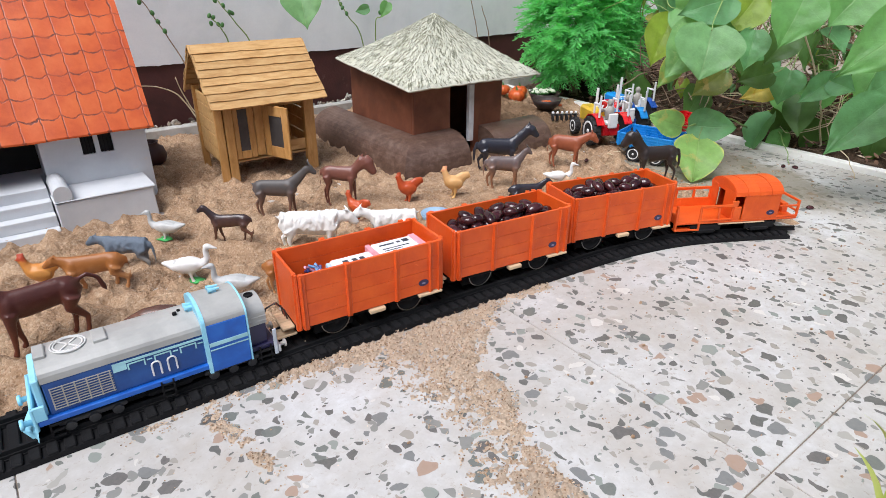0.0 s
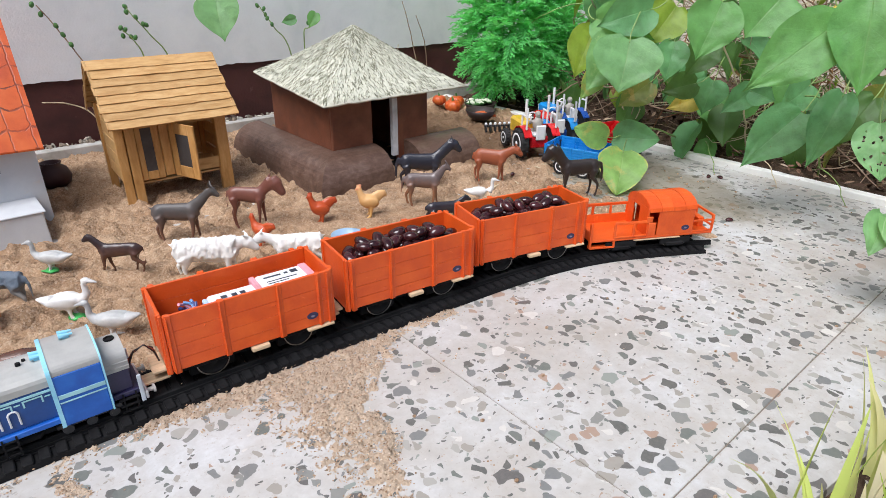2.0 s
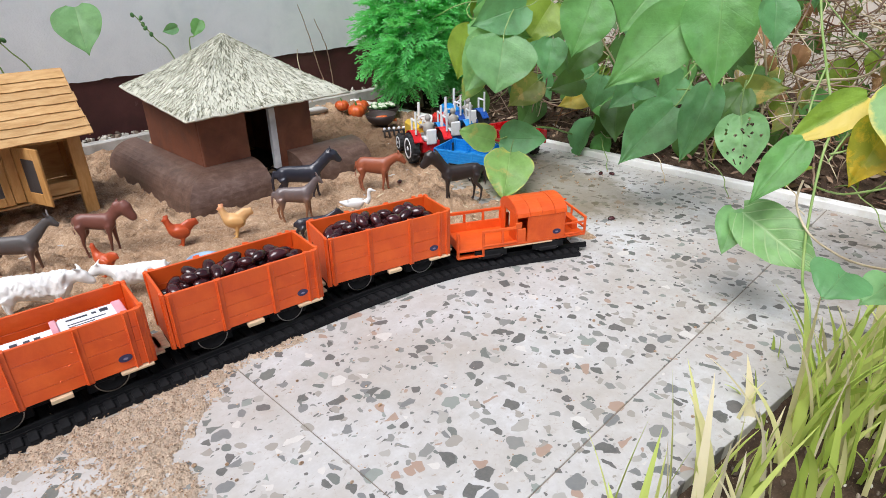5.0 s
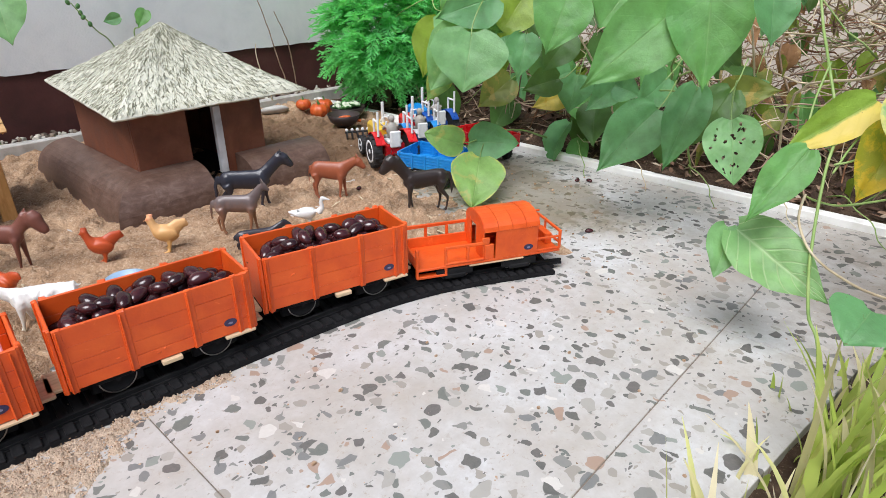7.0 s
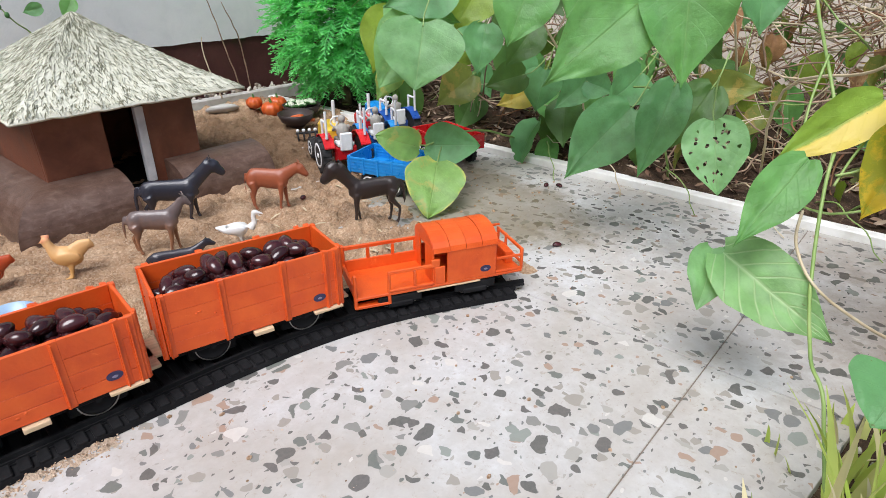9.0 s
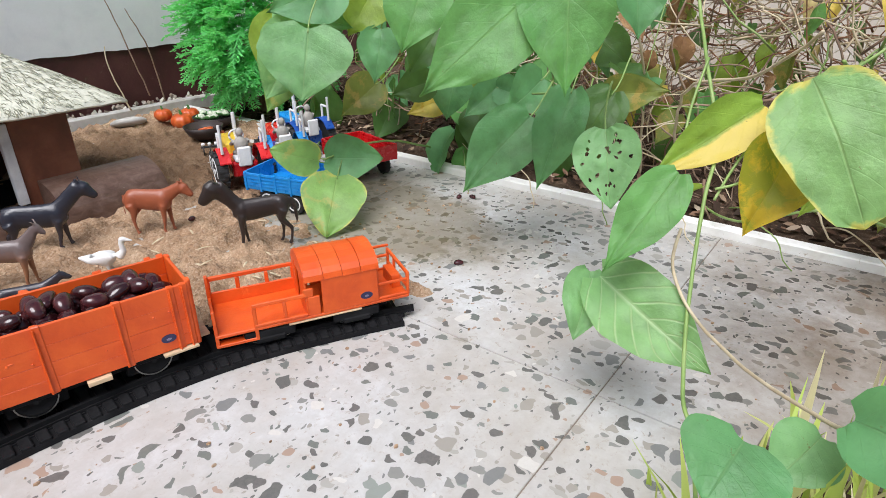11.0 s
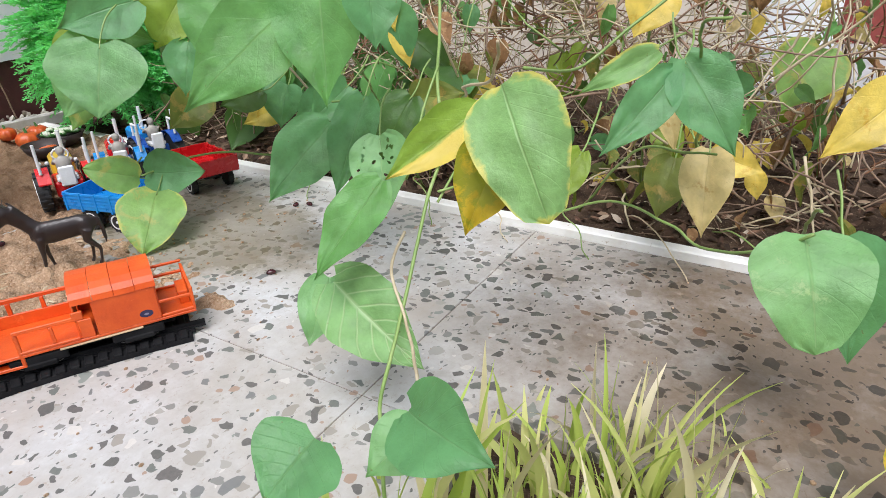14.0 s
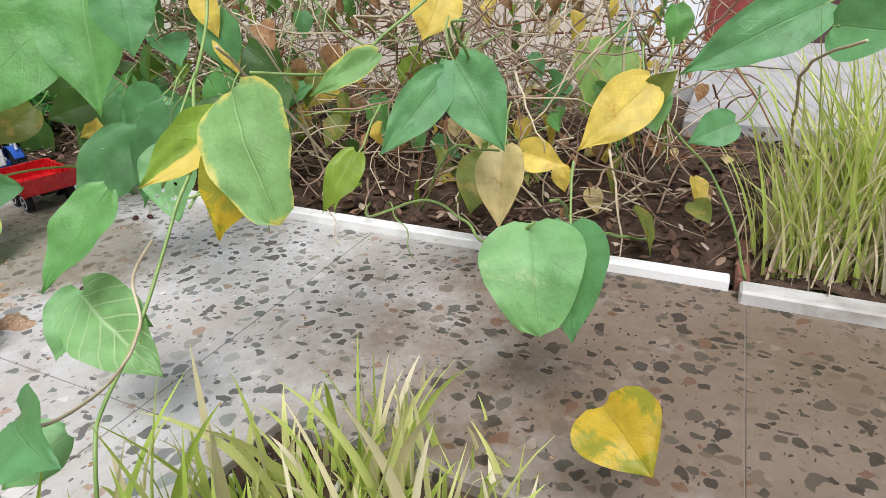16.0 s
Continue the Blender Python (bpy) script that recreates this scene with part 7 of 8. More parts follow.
LEAF = {
    "green": leaf_material("leaf_green", (0.135, 0.36, 0.10), (0.40, 0.60, 0.28)),
    "pale": leaf_material("leaf_pale_green", (0.19, 0.41, 0.165), (0.46, 0.60, 0.32)),
    "dark": leaf_material("leaf_dark_green", (0.12, 0.33, 0.13), (0.30, 0.50, 0.24)),
    # darker copy of the leaf green: the shade inside the plant, put into colour
    "shade": leaf_material("leaf_shaded_green", (0.06, 0.15, 0.035), (0.16, 0.28, 0.08)),
    "under": leaf_material("leaf_underside", (0.22, 0.44, 0.16), (0.52, 0.70, 0.38), strong=0.85, ribs=0.85, broad=0.10),
    "olive": leaf_material("leaf_olive", (0.19, 0.23, 0.05), (0.36, 0.38, 0.14), patch=(0.40, 0.30, 0.08)),
    "lime": leaf_material("leaf_lime", (0.24, 0.36, 0.04), (0.45, 0.55, 0.15)),
    "rim": leaf_material("leaf_yellow_rimmed", (0.24, 0.46, 0.16), (0.44, 0.60, 0.26), rim=(0.70, 0.66, 0.16), rim_at=0.90),
    "fresh": leaf_material("leaf_light_green", (0.22, 0.46, 0.17), (0.44, 0.62, 0.30), patch=(0.36, 0.56, 0.24), patch_at=0.60),
    "golden": leaf_material("leaf_golden", (0.58, 0.40, 0.03), (0.64, 0.50, 0.12), patch=(0.34, 0.33, 0.03), patch_at=0.50),
    "halfyellow": leaf_material("leaf_half_yellow", (0.26, 0.42, 0.06), (0.62, 0.60, 0.20), half=(0.82, 0.64, 0.14)),
    "yellow": leaf_material("leaf_yellow", (0.80, 0.60, 0.12), (0.84, 0.70, 0.26), patch=(0.70, 0.42, 0.05), patch_at=0.62),
    "sick": leaf_material("leaf_spotted", (0.25, 0.46, 0.12), (0.46, 0.60, 0.24), rim=(0.56, 0.58, 0.14), rim_at=0.92, patch=(0.42, 0.46, 0.12), patch_at=0.57),
    "dry": leaf_material("leaf_dry_tan", (0.66, 0.52, 0.24), (0.70, 0.58, 0.32), patch=(0.50, 0.32, 0.12), patch_at=0.62),
    "brown": leaf_material("leaf_dead_brown", (0.26, 0.135, 0.06), (0.34, 0.20, 0.10), patch=(0.40, 0.25, 0.12), through=0.1, rough=0.8),
}
LEAF_WORDS = {"green": "fresh green leaf", "pale": "pale green heart shaped leaf", "dark": "dark green leaf", "shade": "green leaf coloured dark as in shade", "under": "pale underside of a leaf", "olive": "olive spotted leaf",
              "lime": "lime green leaf", "rim": "green leaf with a yellowing rim", "fresh": "light green leaf", "golden": "golden yellow leaf with olive blotches", "halfyellow": "half yellowed leaf", "yellow": "yellow withering leaf", "sick": "spotted yellowing leaf", "dry": "dry tan leaf", "brown": "dead brown leaf"}


def leaf_bmesh(length, width, curl, fold, seed=0, n=18, m=7, notch=0.06, point=0.6, holes=0):
    """A heart shaped blade along +x, facing +z, from its stalk at the origin; notch draws the lobes back, point draws the tip out."""
    bm = bmesh.new()
    uvl = bm.loops.layers.uv.new("uv")
    rows = []
    skew = 0.05 * math.sin(seed * 2.3)
    for i in range(n + 1):
        f = i / n
        s = (0.012 + 0.988 * f) ** 0.64
        w = max(0.0, math.sin(math.pi * s)) ** (0.68 + point * f * f) * width / 2
        row = []
        for j in range(-m, m + 1):
            g = j / m
            x = f * length - notch * length * 0.9 * abs(g) ** 1.5 * max(0, 1 - f * 3.0) ** 2
            y = g * w * (1 + 0.05 * noise.noise(Vector((f * 5, seed, g)))) + skew * length * f * (1 - f)
            z = abs(g) ** 1.2 * w * fold - curl * length * (f - 0.35) ** 2 + curl * length * 0.12
            z += 0.036 * length * noise.noise(Vector((f * 2.8, g * 1.5, seed * 3.7))) + 0.014 * length * noise.noise(Vector((f * 8, g * 4, seed)))
            z += 0.018 * length * abs(g) ** 3 * math.sin(f * 17 + seed + g)
            row.append((bm.verts.new((x, y, z)), f, g))
        rows.append(row)
    for r0, r1 in zip(rows, rows[1:]):
        for j in range(2 * m):
            q = (r0[j], r1[j], r1[j + 1], r0[j + 1])
            face = bm.faces.new([v[0] for v in q])
            for lp, v in zip(face.loops, q):
                lp[uvl].uv = (v[1], v[2])
    if holes:
        # ragged holes eaten by insects
        rnd = random.Random(seed)
        bmesh.ops.triangulate(bm, faces=bm.faces)
        gone = [rows[rnd.randint(4, n - 8)][rnd.randint(4, 2 * m - 4)][0] for _ in range(holes)]
        for v in gone:
            for e in v.link_edges:
                w = e.other_vert(v)
                w.co += (w.co - v.co) * rnd.uniform(-0.45, 0.35)
        bmesh.ops.delete(bm, geom=list(set(gone)), context="VERTS")
    bmesh.ops.dissolve_degenerate(bm, dist=1e-6, edges=bm.edges)
    return bm


vine = thing("bean_plant", "climbing bean plant with large green and yellow leaves", "plant")
M_STEM = painted("green_stem", (0.24, 0.36, 0.10), (0.16, 0.26, 0.07), (0.36, 0.46, 0.18), 0.5, 300, 40)
M_STRAW = painted("straw_stem", (0.58, 0.49, 0.33), (0.42, 0.33, 0.21), (0.72, 0.63, 0.46), 0.8, 300, 40)
M_TWIG = painted("dry_twig", (0.30, 0.20, 0.14), (0.18, 0.11, 0.075), (0.48, 0.36, 0.26), 0.85, 300, 40)
leaf_count = [0]
STALKS = []


def leaf(kind, base, tip, width, face, curl=0.2, fold=0.3, notch=0.05, point=0.6, owner=None, holes=0):
    base, tip, face = Vector(base), Vector(tip), Vector(face)
    ax = (tip - base)
    length = ax.length
    ax.normalize()
    up = (face - ax * face.dot(ax)).normalized()
    sd = up.cross(ax)
    rot = Matrix((ax, sd, up)).transposed().to_4x4()
    leaf_count[0] += 1
    ob = part("leaf", leaf_bmesh(length, width, curl, fold, leaf_count[0], 40 if holes else 18, 16 if holes else 7, notch, point, holes), LEAF[kind], owner or vine, LEAF_WORDS[kind], True)
    ob.matrix_basis = Matrix.Translation(base) @ rot
    STALKS.append((base, -ax, up))
    return ob


leaf("pale", (0.824, 0.483, 0.205), (0.797, 0.472, 0.142), 0.091, (-0.74, -0.62, 0.26), 0.12, 0.15, 0.1, 0.3)
leaf("fresh", (0.848, 0.506, 0.207), (0.791, 0.519, 0.139), 0.068, (-0.72, -0.65, 0.25), 0.15, 0.2, 0.1, 0.3)
leaf("sick", (0.836, 0.533, 0.159), (0.804, 0.538, 0.121), 0.033, (-0.70, -0.65, 0.29), 0.3, 0.4, 0.06, 0.6)
leaf("lime", (0.874, 0.578, 0.210), (0.837, 0.578, 0.142), 0.057, (-0.81, -0.54, 0.23), 0.2, 0.3, 0.06, 0.6)
leaf("dark", (0.877, 0.488, 0.241), (0.813, 0.529, 0.219), 0.062, (-0.75, -0.64, 0.18), 0.2, 0.25, 0.06, 0.6)
leaf("green", (0.922, 0.416, 0.251), (0.886, 0.420, 0.181), 0.071, (-0.83, -0.52, 0.20), 0.12, 0.2, 0.06, 0.5)
leaf("lime", (0.924, 0.481, 0.243), (0.887, 0.494, 0.192), 0.061, (-0.79, -0.58, 0.19), 0.15, 0.25, 0.06, 0.6)
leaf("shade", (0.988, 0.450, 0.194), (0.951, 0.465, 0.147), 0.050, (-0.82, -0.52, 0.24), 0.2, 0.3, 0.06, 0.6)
leaf("dark", (0.910, 0.467, 0.198), (0.887, 0.460, 0.147), 0.045, (-0.79, -0.56, 0.25), 0.2, 0.3, 0.06, 0.6)
leaf("green", (0.999, 0.372, 0.259), (0.960, 0.394, 0.206), 0.097, (-0.89, -0.41, 0.18), 0.15, 0.25, 0.06, 0.6)
leaf("green", (0.839, 0.247, 0.244), (0.766, 0.300, 0.172), 0.068, (-0.87, -0.43, 0.23), 0.1, 0.16, 0.04, 0.7)
leaf("green", (0.853, 0.228, 0.267), (0.819, 0.207, 0.173), 0.073, (-0.92, -0.33, 0.21), 0.12, 0.34, 0.04, 0.8)
leaf("dark", (0.912, 0.285, 0.131), (0.848, 0.317, 0.067), 0.062, (-0.84, -0.40, 0.36), 0.12, 0.2, 0.06, 0.6)
leaf("dark", (0.919, 0.248, 0.159), (0.868, 0.251, 0.078), 0.046, (-0.88, -0.33, 0.34), 0.12, 0.25, 0.05, 0.6)
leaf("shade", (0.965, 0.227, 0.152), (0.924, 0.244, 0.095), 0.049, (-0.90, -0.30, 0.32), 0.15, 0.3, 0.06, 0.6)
leaf("olive", (0.998, 0.249, 0.141), (0.997, 0.185, 0.153), 0.038, (-0.92, -0.26, 0.28), 0.2, 0.3, 0.06, 0.6)
leaf("dark", (1.052, 0.405, 0.128), (1.006, 0.427, 0.092), 0.039, (-0.76, -0.57, 0.32), 0.15, 0.3, 0.06, 0.6)
leaf("dark", (1.046, 0.408, 0.124), (1.056, 0.371, 0.113), 0.039, (-0.79, -0.54, 0.31), 0.15, 0.3, 0.06, 0.6)
leaf("pale", (0.860, 0.189, 0.144), (0.832, 0.167, 0.091), 0.052, (-0.89, -0.25, 0.38), 0.12, 0.2, 0.05, 0.3, None, 24)
leaf("sick", (0.850, 0.516, 0.060), (0.807, 0.545, 0.079), 0.042, (-0.63, -0.67, 0.38), 0.15, 0.15, 0.03, 0)
leaf("dark", (0.854, 0.509, 0.064), (0.884, 0.451, 0.068), 0.053, (-0.69, -0.61, 0.39), 0.2, 0.2, 0.03, 0.1)
leaf("sick", (0.845, 0.483, 0.051), (0.795, 0.453, 0.004), 0.070, (-0.65, -0.61, 0.45), 0.12, 0.15, 0.05, 0.1)
leaf("halfyellow", (0.818, 0.076, 0.184), (0.770, 0.120, 0.146), 0.034, (-0.88, -0.30, 0.37), 0.15, 0.45, 0.03, 0.4)
leaf("golden", (0.806, 0.050, 0.172), (0.772, 0.064, 0.118), 0.044, (-0.87, -0.23, 0.43), 0.25, 0.45, 0.03, 0.5)
leaf("rim", (0.797, 0.052, 0.205), (0.762, 0.008, 0.142), 0.060, (-0.92, -0.13, 0.38), 0.3, 0.1, 0.03, -0.3)
leaf("green", (0.735, 0.096, 0.160), (0.692, 0.116, 0.112), 0.031, (-0.88, -0.19, 0.43), 0.15, 0.22, 0.04, 0.7)
leaf("under", (0.720, 0.127, 0.094), (0.705, 0.054, 0.065), 0.049, (-0.73, -0.30, 0.62), 0.15, 0.18, 0.08, 0.4)
leaf("pale", (0.725, 0.135, 0.093), (0.693, 0.128, 0.063), 0.029, (-0.69, -0.40, 0.60), 0.15, 0.3, 0.05, 0.3)
leaf("dark", (0.733, 0.131, 0.086), (0.731, 0.088, 0.074), 0.029, (-0.74, -0.34, 0.59), 0.2, 0.3, 0.06, 0.3)
leaf("dark", (0.591, 0.024, 0.122), (0.568, 0.028, 0.112), 0.036, (-0.60, -0.22, 0.77), 0.25, 0.2, 0.08, 0.2)
leaf("pale", (0.626, 0.003, 0.109), (0.603, 0.014, 0.098), 0.025, (-0.66, -0.12, 0.74), 0.2, 0.25, 0.06, 0.6)
leaf("dark", (0.610, -0.003, 0.131), (0.597, -0.040, 0.136), 0.032, (-0.71, 0.00, 0.70), 0.3, 0.3, 0.08, 0.5)
leaf("dark", (0.951, -0.014, 0.192), (0.899, 0.020, 0.139), 0.036, (-0.86, -0.38, 0.34), 0.15, 0.22, 0.05, 0.6)
leaf("dark", (0.959, -0.018, 0.201), (0.938, -0.066, 0.140), 0.049, (-0.90, -0.29, 0.33), 0.12, 0.22, 0.07, 0.5)
leaf("dry", (1.014, -0.040, 0.122), (0.971, -0.050, 0.059), 0.043, (-0.90, -0.09, 0.43), 0.25, 0.35, 0.03, 0.7)
leaf("dry", (1.057, 0.018, 0.160), (1.035, -0.010, 0.108), 0.025, (-0.89, -0.31, 0.35), 0.3, 0.4, 0.06, 0.6)
leaf("olive", (1.053, -0.007, 0.098), (1.018, -0.004, 0.049), 0.044, (-0.89, -0.15, 0.43), 0.15, 0.25, 0.06, 0.6)
leaf("yellow", (1.068, -0.037, 0.102), (1.062, -0.084, 0.093), 0.034, (-0.90, -0.19, 0.40), 0.2, 0.3, 0.06, 0.6)
leaf("lime", (0.888, 0.031, 0.144), (0.855, 0.045, 0.107), 0.026, (-0.85, -0.29, 0.43), 0.2, 0.3, 0.06, 0.6)
leaf("fresh", (0.845, -0.115, 0.127), (0.802, -0.134, 0.080), 0.062, (-0.81, -0.14, 0.56), 0.5, 0.12, 0.03, -0.25)
leaf("dark", (0.861, -0.135, 0.123), (0.814, -0.150, 0.071), 0.045, (-0.82, -0.09, 0.56), 0.4, 0.5, 0.05, 0.4)
leaf("yellow", (0.987, -0.160, 0.187), (0.951, -0.117, 0.142), 0.041, (-0.94, -0.09, 0.34), 0.2, 0.3, 0.04, 0.6)
leaf("sick", (1.164, -0.105, 0.188), (1.132, -0.084, 0.133), 0.067, (-0.95, -0.13, 0.28), 0.2, 0.25, 0.06, 0.6)
leaf("olive", (0.988, -0.159, 0.175), (0.984, -0.176, 0.196), 0.020, (-0.96, -0.03, 0.29), 0.3, 0.4, 0.06, 0.6)
leaf("pale", (0.999, -0.156, 0.177), (0.984, -0.167, 0.150), 0.032, (-0.94, -0.04, 0.33), 0.2, 0.3, 0.06, 0.6)
leaf("dark", (1.025, -0.219, 0.153), (1.011, -0.188, 0.138), 0.029, (-0.94, 0.04, 0.35), 0.2, 0.3, 0.06, 0.6)
leaf("yellow", (1.025, 0.021, 0.249), (1.003, 0.031, 0.209), 0.046, (-0.91, -0.37, 0.19), 0.15, 0.25, 0.04, 0.6)
leaf("dark", (1.061, -0.266, 0.235), (1.023, -0.175, 0.187), 0.046, (-0.97, 0.08, 0.23), 0.15, 0.3, 0.05, 0.5)
leaf("dark", (1.050, -0.271, 0.220), (1.025, -0.314, 0.218), 0.047, (-0.96, 0.16, 0.21), 0.15, 0.3, 0.06, 0.6)
leaf("golden", (0.774, -0.176, 0.064), (0.748, -0.204, 0.053), 0.046, (-0.70, 0.03, 0.72), 0.3, 0.3, 0.06, 0.3)
leaf("dark", (0.834, 0.171, 0.260), (0.822, 0.158, 0.217), 0.040, (-0.66, -0.73, 0.19), 0.15, 0.3, 0.05, 0.5)
leaf("yellow", (1.061, 0.306, 0.205), (1.054, 0.286, 0.162), 0.029, (-0.73, -0.64, 0.24), 0.25, 0.4, 0.06, 0.6)
leaf("yellow", (1.052, 0.321, 0.246), (1.048, 0.299, 0.201), 0.029, (-0.72, -0.66, 0.18), 0.3, 0.5, 0.06, 0.6)
leaf("shade", (1.098, 0.308, 0.185), (1.107, 0.263, 0.151), 0.050, (-0.76, -0.60, 0.25), 0.2, 0.3, 0.06, 0.6)
leaf("rim", (0.835, -0.025, 0.223), (0.814, 0.012, 0.201), 0.017, (-0.97, -0.04, 0.25), 0.2, 0.4, 0.03, 0.5)
leaf("olive", (0.971, 0.531, 0.128), (0.924, 0.553, 0.092), 0.052, (-0.75, -0.58, 0.30), 0.2, 0.3, 0.06, 0.6)
leaf("shade", (1.008, 0.474, 0.130), (0.966, 0.507, 0.116), 0.044, (-0.80, -0.53, 0.29), 0.2, 0.3, 0.06, 0.6)
leaf("yellow", (1.046, 0.481, 0.104), (1.003, 0.514, 0.085), 0.039, (-0.80, -0.51, 0.31), 0.3, 0.4, 0.06, 0.6)
leaf("green", (0.863, 0.568, 0.223), (0.881, 0.482, 0.202), 0.065, (-0.85, -0.49, 0.19), 0.2, 0.3, 0.06, 0.6)
leaf("dark", (1.039, 0.462, 0.132), (1.013, 0.459, 0.083), 0.054, (-0.88, -0.38, 0.28), 0.2, 0.3, 0.06, 0.6)
leaf("dark", (0.958, 0.298, 0.158), (0.912, 0.311, 0.131), 0.049, (-0.62, -0.72, 0.31), 0.2, 0.3, 0.06, 0.6)
leaf("pale", (0.495, 1.035, 0.245), (0.487, 1.001, 0.180), 0.069, (-0.42, -0.90, 0.07), .15, .3)
leaf("green", (0.719, 1.114, 0.207), (0.700, 1.111, 0.180), 0.025, (-0.53, -0.84, 0.07), .2, .3)
leaf("dark", (0.677, 1.117, 0.198), (0.653, 1.131, 0.191), 0.020, (-0.50, -0.86, 0.07), .2, .3)


def stem(name, pts, r0, r1, material, owner, wob=0.0, seed=0, seg=7, sub=6):
    """A smooth tapering stem through points."""
    pts = [Vector(p) for p in pts]
    out = []
    for i in range(len(pts) - 1):
        p0, p1, p2, p3 = pts[max(i - 1, 0)], pts[i], pts[i + 1], pts[min(i + 2, len(pts) - 1)]
        for k in range(sub):
            t = k / sub
            out.append(0.5 * ((2 * p1) + (p2 - p0) * t + (2 * p0 - 5 * p1 + 4 * p2 - p3) * t * t + (3 * p1 - p0 - 3 * p2 + p3) * t**3))
    out.append(pts[-1])
    out = [p + Vector((noise.noise(p * 40 + Vector((seed, 0, 0))), noise.noise(p * 40 + Vector((0, seed, 9))), 0)) * wob for p in out]
    bm = bmesh.new()
    tube(bm, out, [r0 + (r1 - r0) * i / (len(out) - 1) for i in range(len(out))], seg)
    return part(name, bm, material, owner, "", True)


# leaf stalks
for i, (p, d, up) in enumerate(STALKS):
    if p.y < 1.0 and not (p.x < 0.86 and p.y < 0.2):
        back = Vector((0.5, 0.1, 0.35))
        stem("stalk", [p + up * 0.0002 - d * 0.004, p + d * 0.009 - up * 0.003, p + d * 0.018 + back * 0.018, p + d * 0.022 + back * 0.042 - up * 0.006], 0.0007, 0.0009, M_STEM, vine, 0.001, i, 6, 4)
# the long hanging vine, the stalks of its leaves and the pale runner to the low leaves
stem("stem", [(0.99, 0.20, 0.42), (0.909, 0.159, 0.290), (0.874, 0.138, 0.237), (0.825, 0.112, 0.199), (0.796, 0.093, 0.162), (0.774, 0.089, 0.142), (0.747, 0.083, 0.115), (0.709, 0.072, 0.084), (0.674, 0.060, 0.067), (0.655, 0.047, 0.055), (0.630, 0.028, -0.002)], 0.0012, 0.0011, M_STEM, vine, 0.001, 1)
stem("stalk", [(0.831, 0.115, 0.207), (0.810, 0.115, 0.181), (0.792, 0.112, 0.154), (0.782, 0.112, 0.143)], 0.0009, 0.0009, M_STEM, vine)
stem("stalk", [(0.822, 0.077, 0.183), (0.806, 0.066, 0.168), (0.787, 0.071, 0.148), (0.777, 0.085, 0.141)], 0.0009, 0.0009, M_STEM, vine)
stem("stalk", [(0.813, 0.062, 0.198), (0.811, 0.071, 0.175), (0.792, 0.080, 0.152), (0.775, 0.084, 0.135)], 0.0009, 0.0009, M_STEM, vine)
stem("runner", [(0.752, 0.094, 0.122), (0.729, 0.089, 0.108), (0.714, 0.071, 0.091), (0.672, 0.036, 0.096), (0.624, 0.003, 0.117), (0.609, -0.003, 0.130)], 0.0010, 0.0008, M_STRAW, vine, 0.001, 3)
stem("runner", [(0.80, 0.04, 0.215), (0.885, 0.037, 0.202), (0.911, 0.015, 0.224), (0.943, -0.010, 0.250), (1.02, -0.03, 0.30)], 0.0010, 0.0012, M_STEM, vine, 0.001, 4)
stem("runner", [(1.10, 0.16, 0.01), (1.013, 0.105, 0.034), (1.003, 0.036, 0.065), (0.953, -0.024, 0.074), (0.914, -0.056, 0.076), (0.862, -0.091, 0.103), (0.836, -0.119, 0.131)], 0.0014, 0.0010, M_STEM, vine, 0.002, 5)
stem("runner", [(1.02, -0.150, 0.175), (1.048, -0.180, 0.132), (1.049, -0.210, 0.102), (1.044, -0.232, 0.062), (1.05, -0.25, 0.010)], 0.0009, 0.0013, M_STEM, vine, 0.002, 6)
# stems that carry the upper leaves, rooted in the bed
for i, pts in enumerate((
        [(1.12, 0.42, 0.0), (1.06, 0.42, 0.10), (0.97, 0.43, 0.20), (0.90, 0.43, 0.26), (0.82, 0.46, 0.28)],
        [(1.14, 0.34, 0.0), (1.05, 0.33, 0.12), (0.95, 0.29, 0.20), (0.86, 0.25, 0.26), (0.80, 0.20, 0.30)],
        [(1.10, 0.30, 0.0), (1.02, 0.29, 0.09), (0.96, 0.28, 0.14), (0.92, 0.29, 0.15)],
        [(1.13, 0.20, 0.0), (1.02, 0.18, 0.12), (0.93, 0.15, 0.17), (0.86, 0.09, 0.195), (0.79, 0.05, 0.23)],
        [(1.16, 0.0, 0.0), (1.08, -0.02, 0.10), (1.0, -0.03, 0.17), (0.93, -0.03, 0.225), (0.90, -0.05, 0.235)],
        [(1.12, -0.16, 0.004), (1.02, -0.13, 0.05), (0.95, -0.12, 0.085), (0.90, -0.12, 0.12), (0.866, -0.12, 0.135)],
        [(1.25, -0.30, 0.0), (1.15, -0.27, 0.12), (1.05, -0.26, 0.19), (0.96, -0.28, 0.22)],
        [(1.10, 0.52, 0.01), (0.98, 0.51, 0.055), (0.90, 0.50, 0.07), (0.845, 0.50, 0.066)],
        [(1.12, 0.10, 0.0), (1.05, 0.03, 0.10), (1.0, -0.02, 0.12), (0.97, -0.05, 0.13)],
        [(1.15, 0.25, 0.0), (1.08, 0.24, 0.15), (1.0, 0.24, 0.24), (0.96, 0.24, 0.28)],
        [(1.2, 0.05, 0.0), (1.12, 0.04, 0.14), (1.03, 0.03, 0.24), (0.98, 0.02, 0.29)])):
    stem("stem", pts, 0.0016, 0.0010, M_STEM if i % 3 else M_STRAW, vine, 0.004, 20 + i)
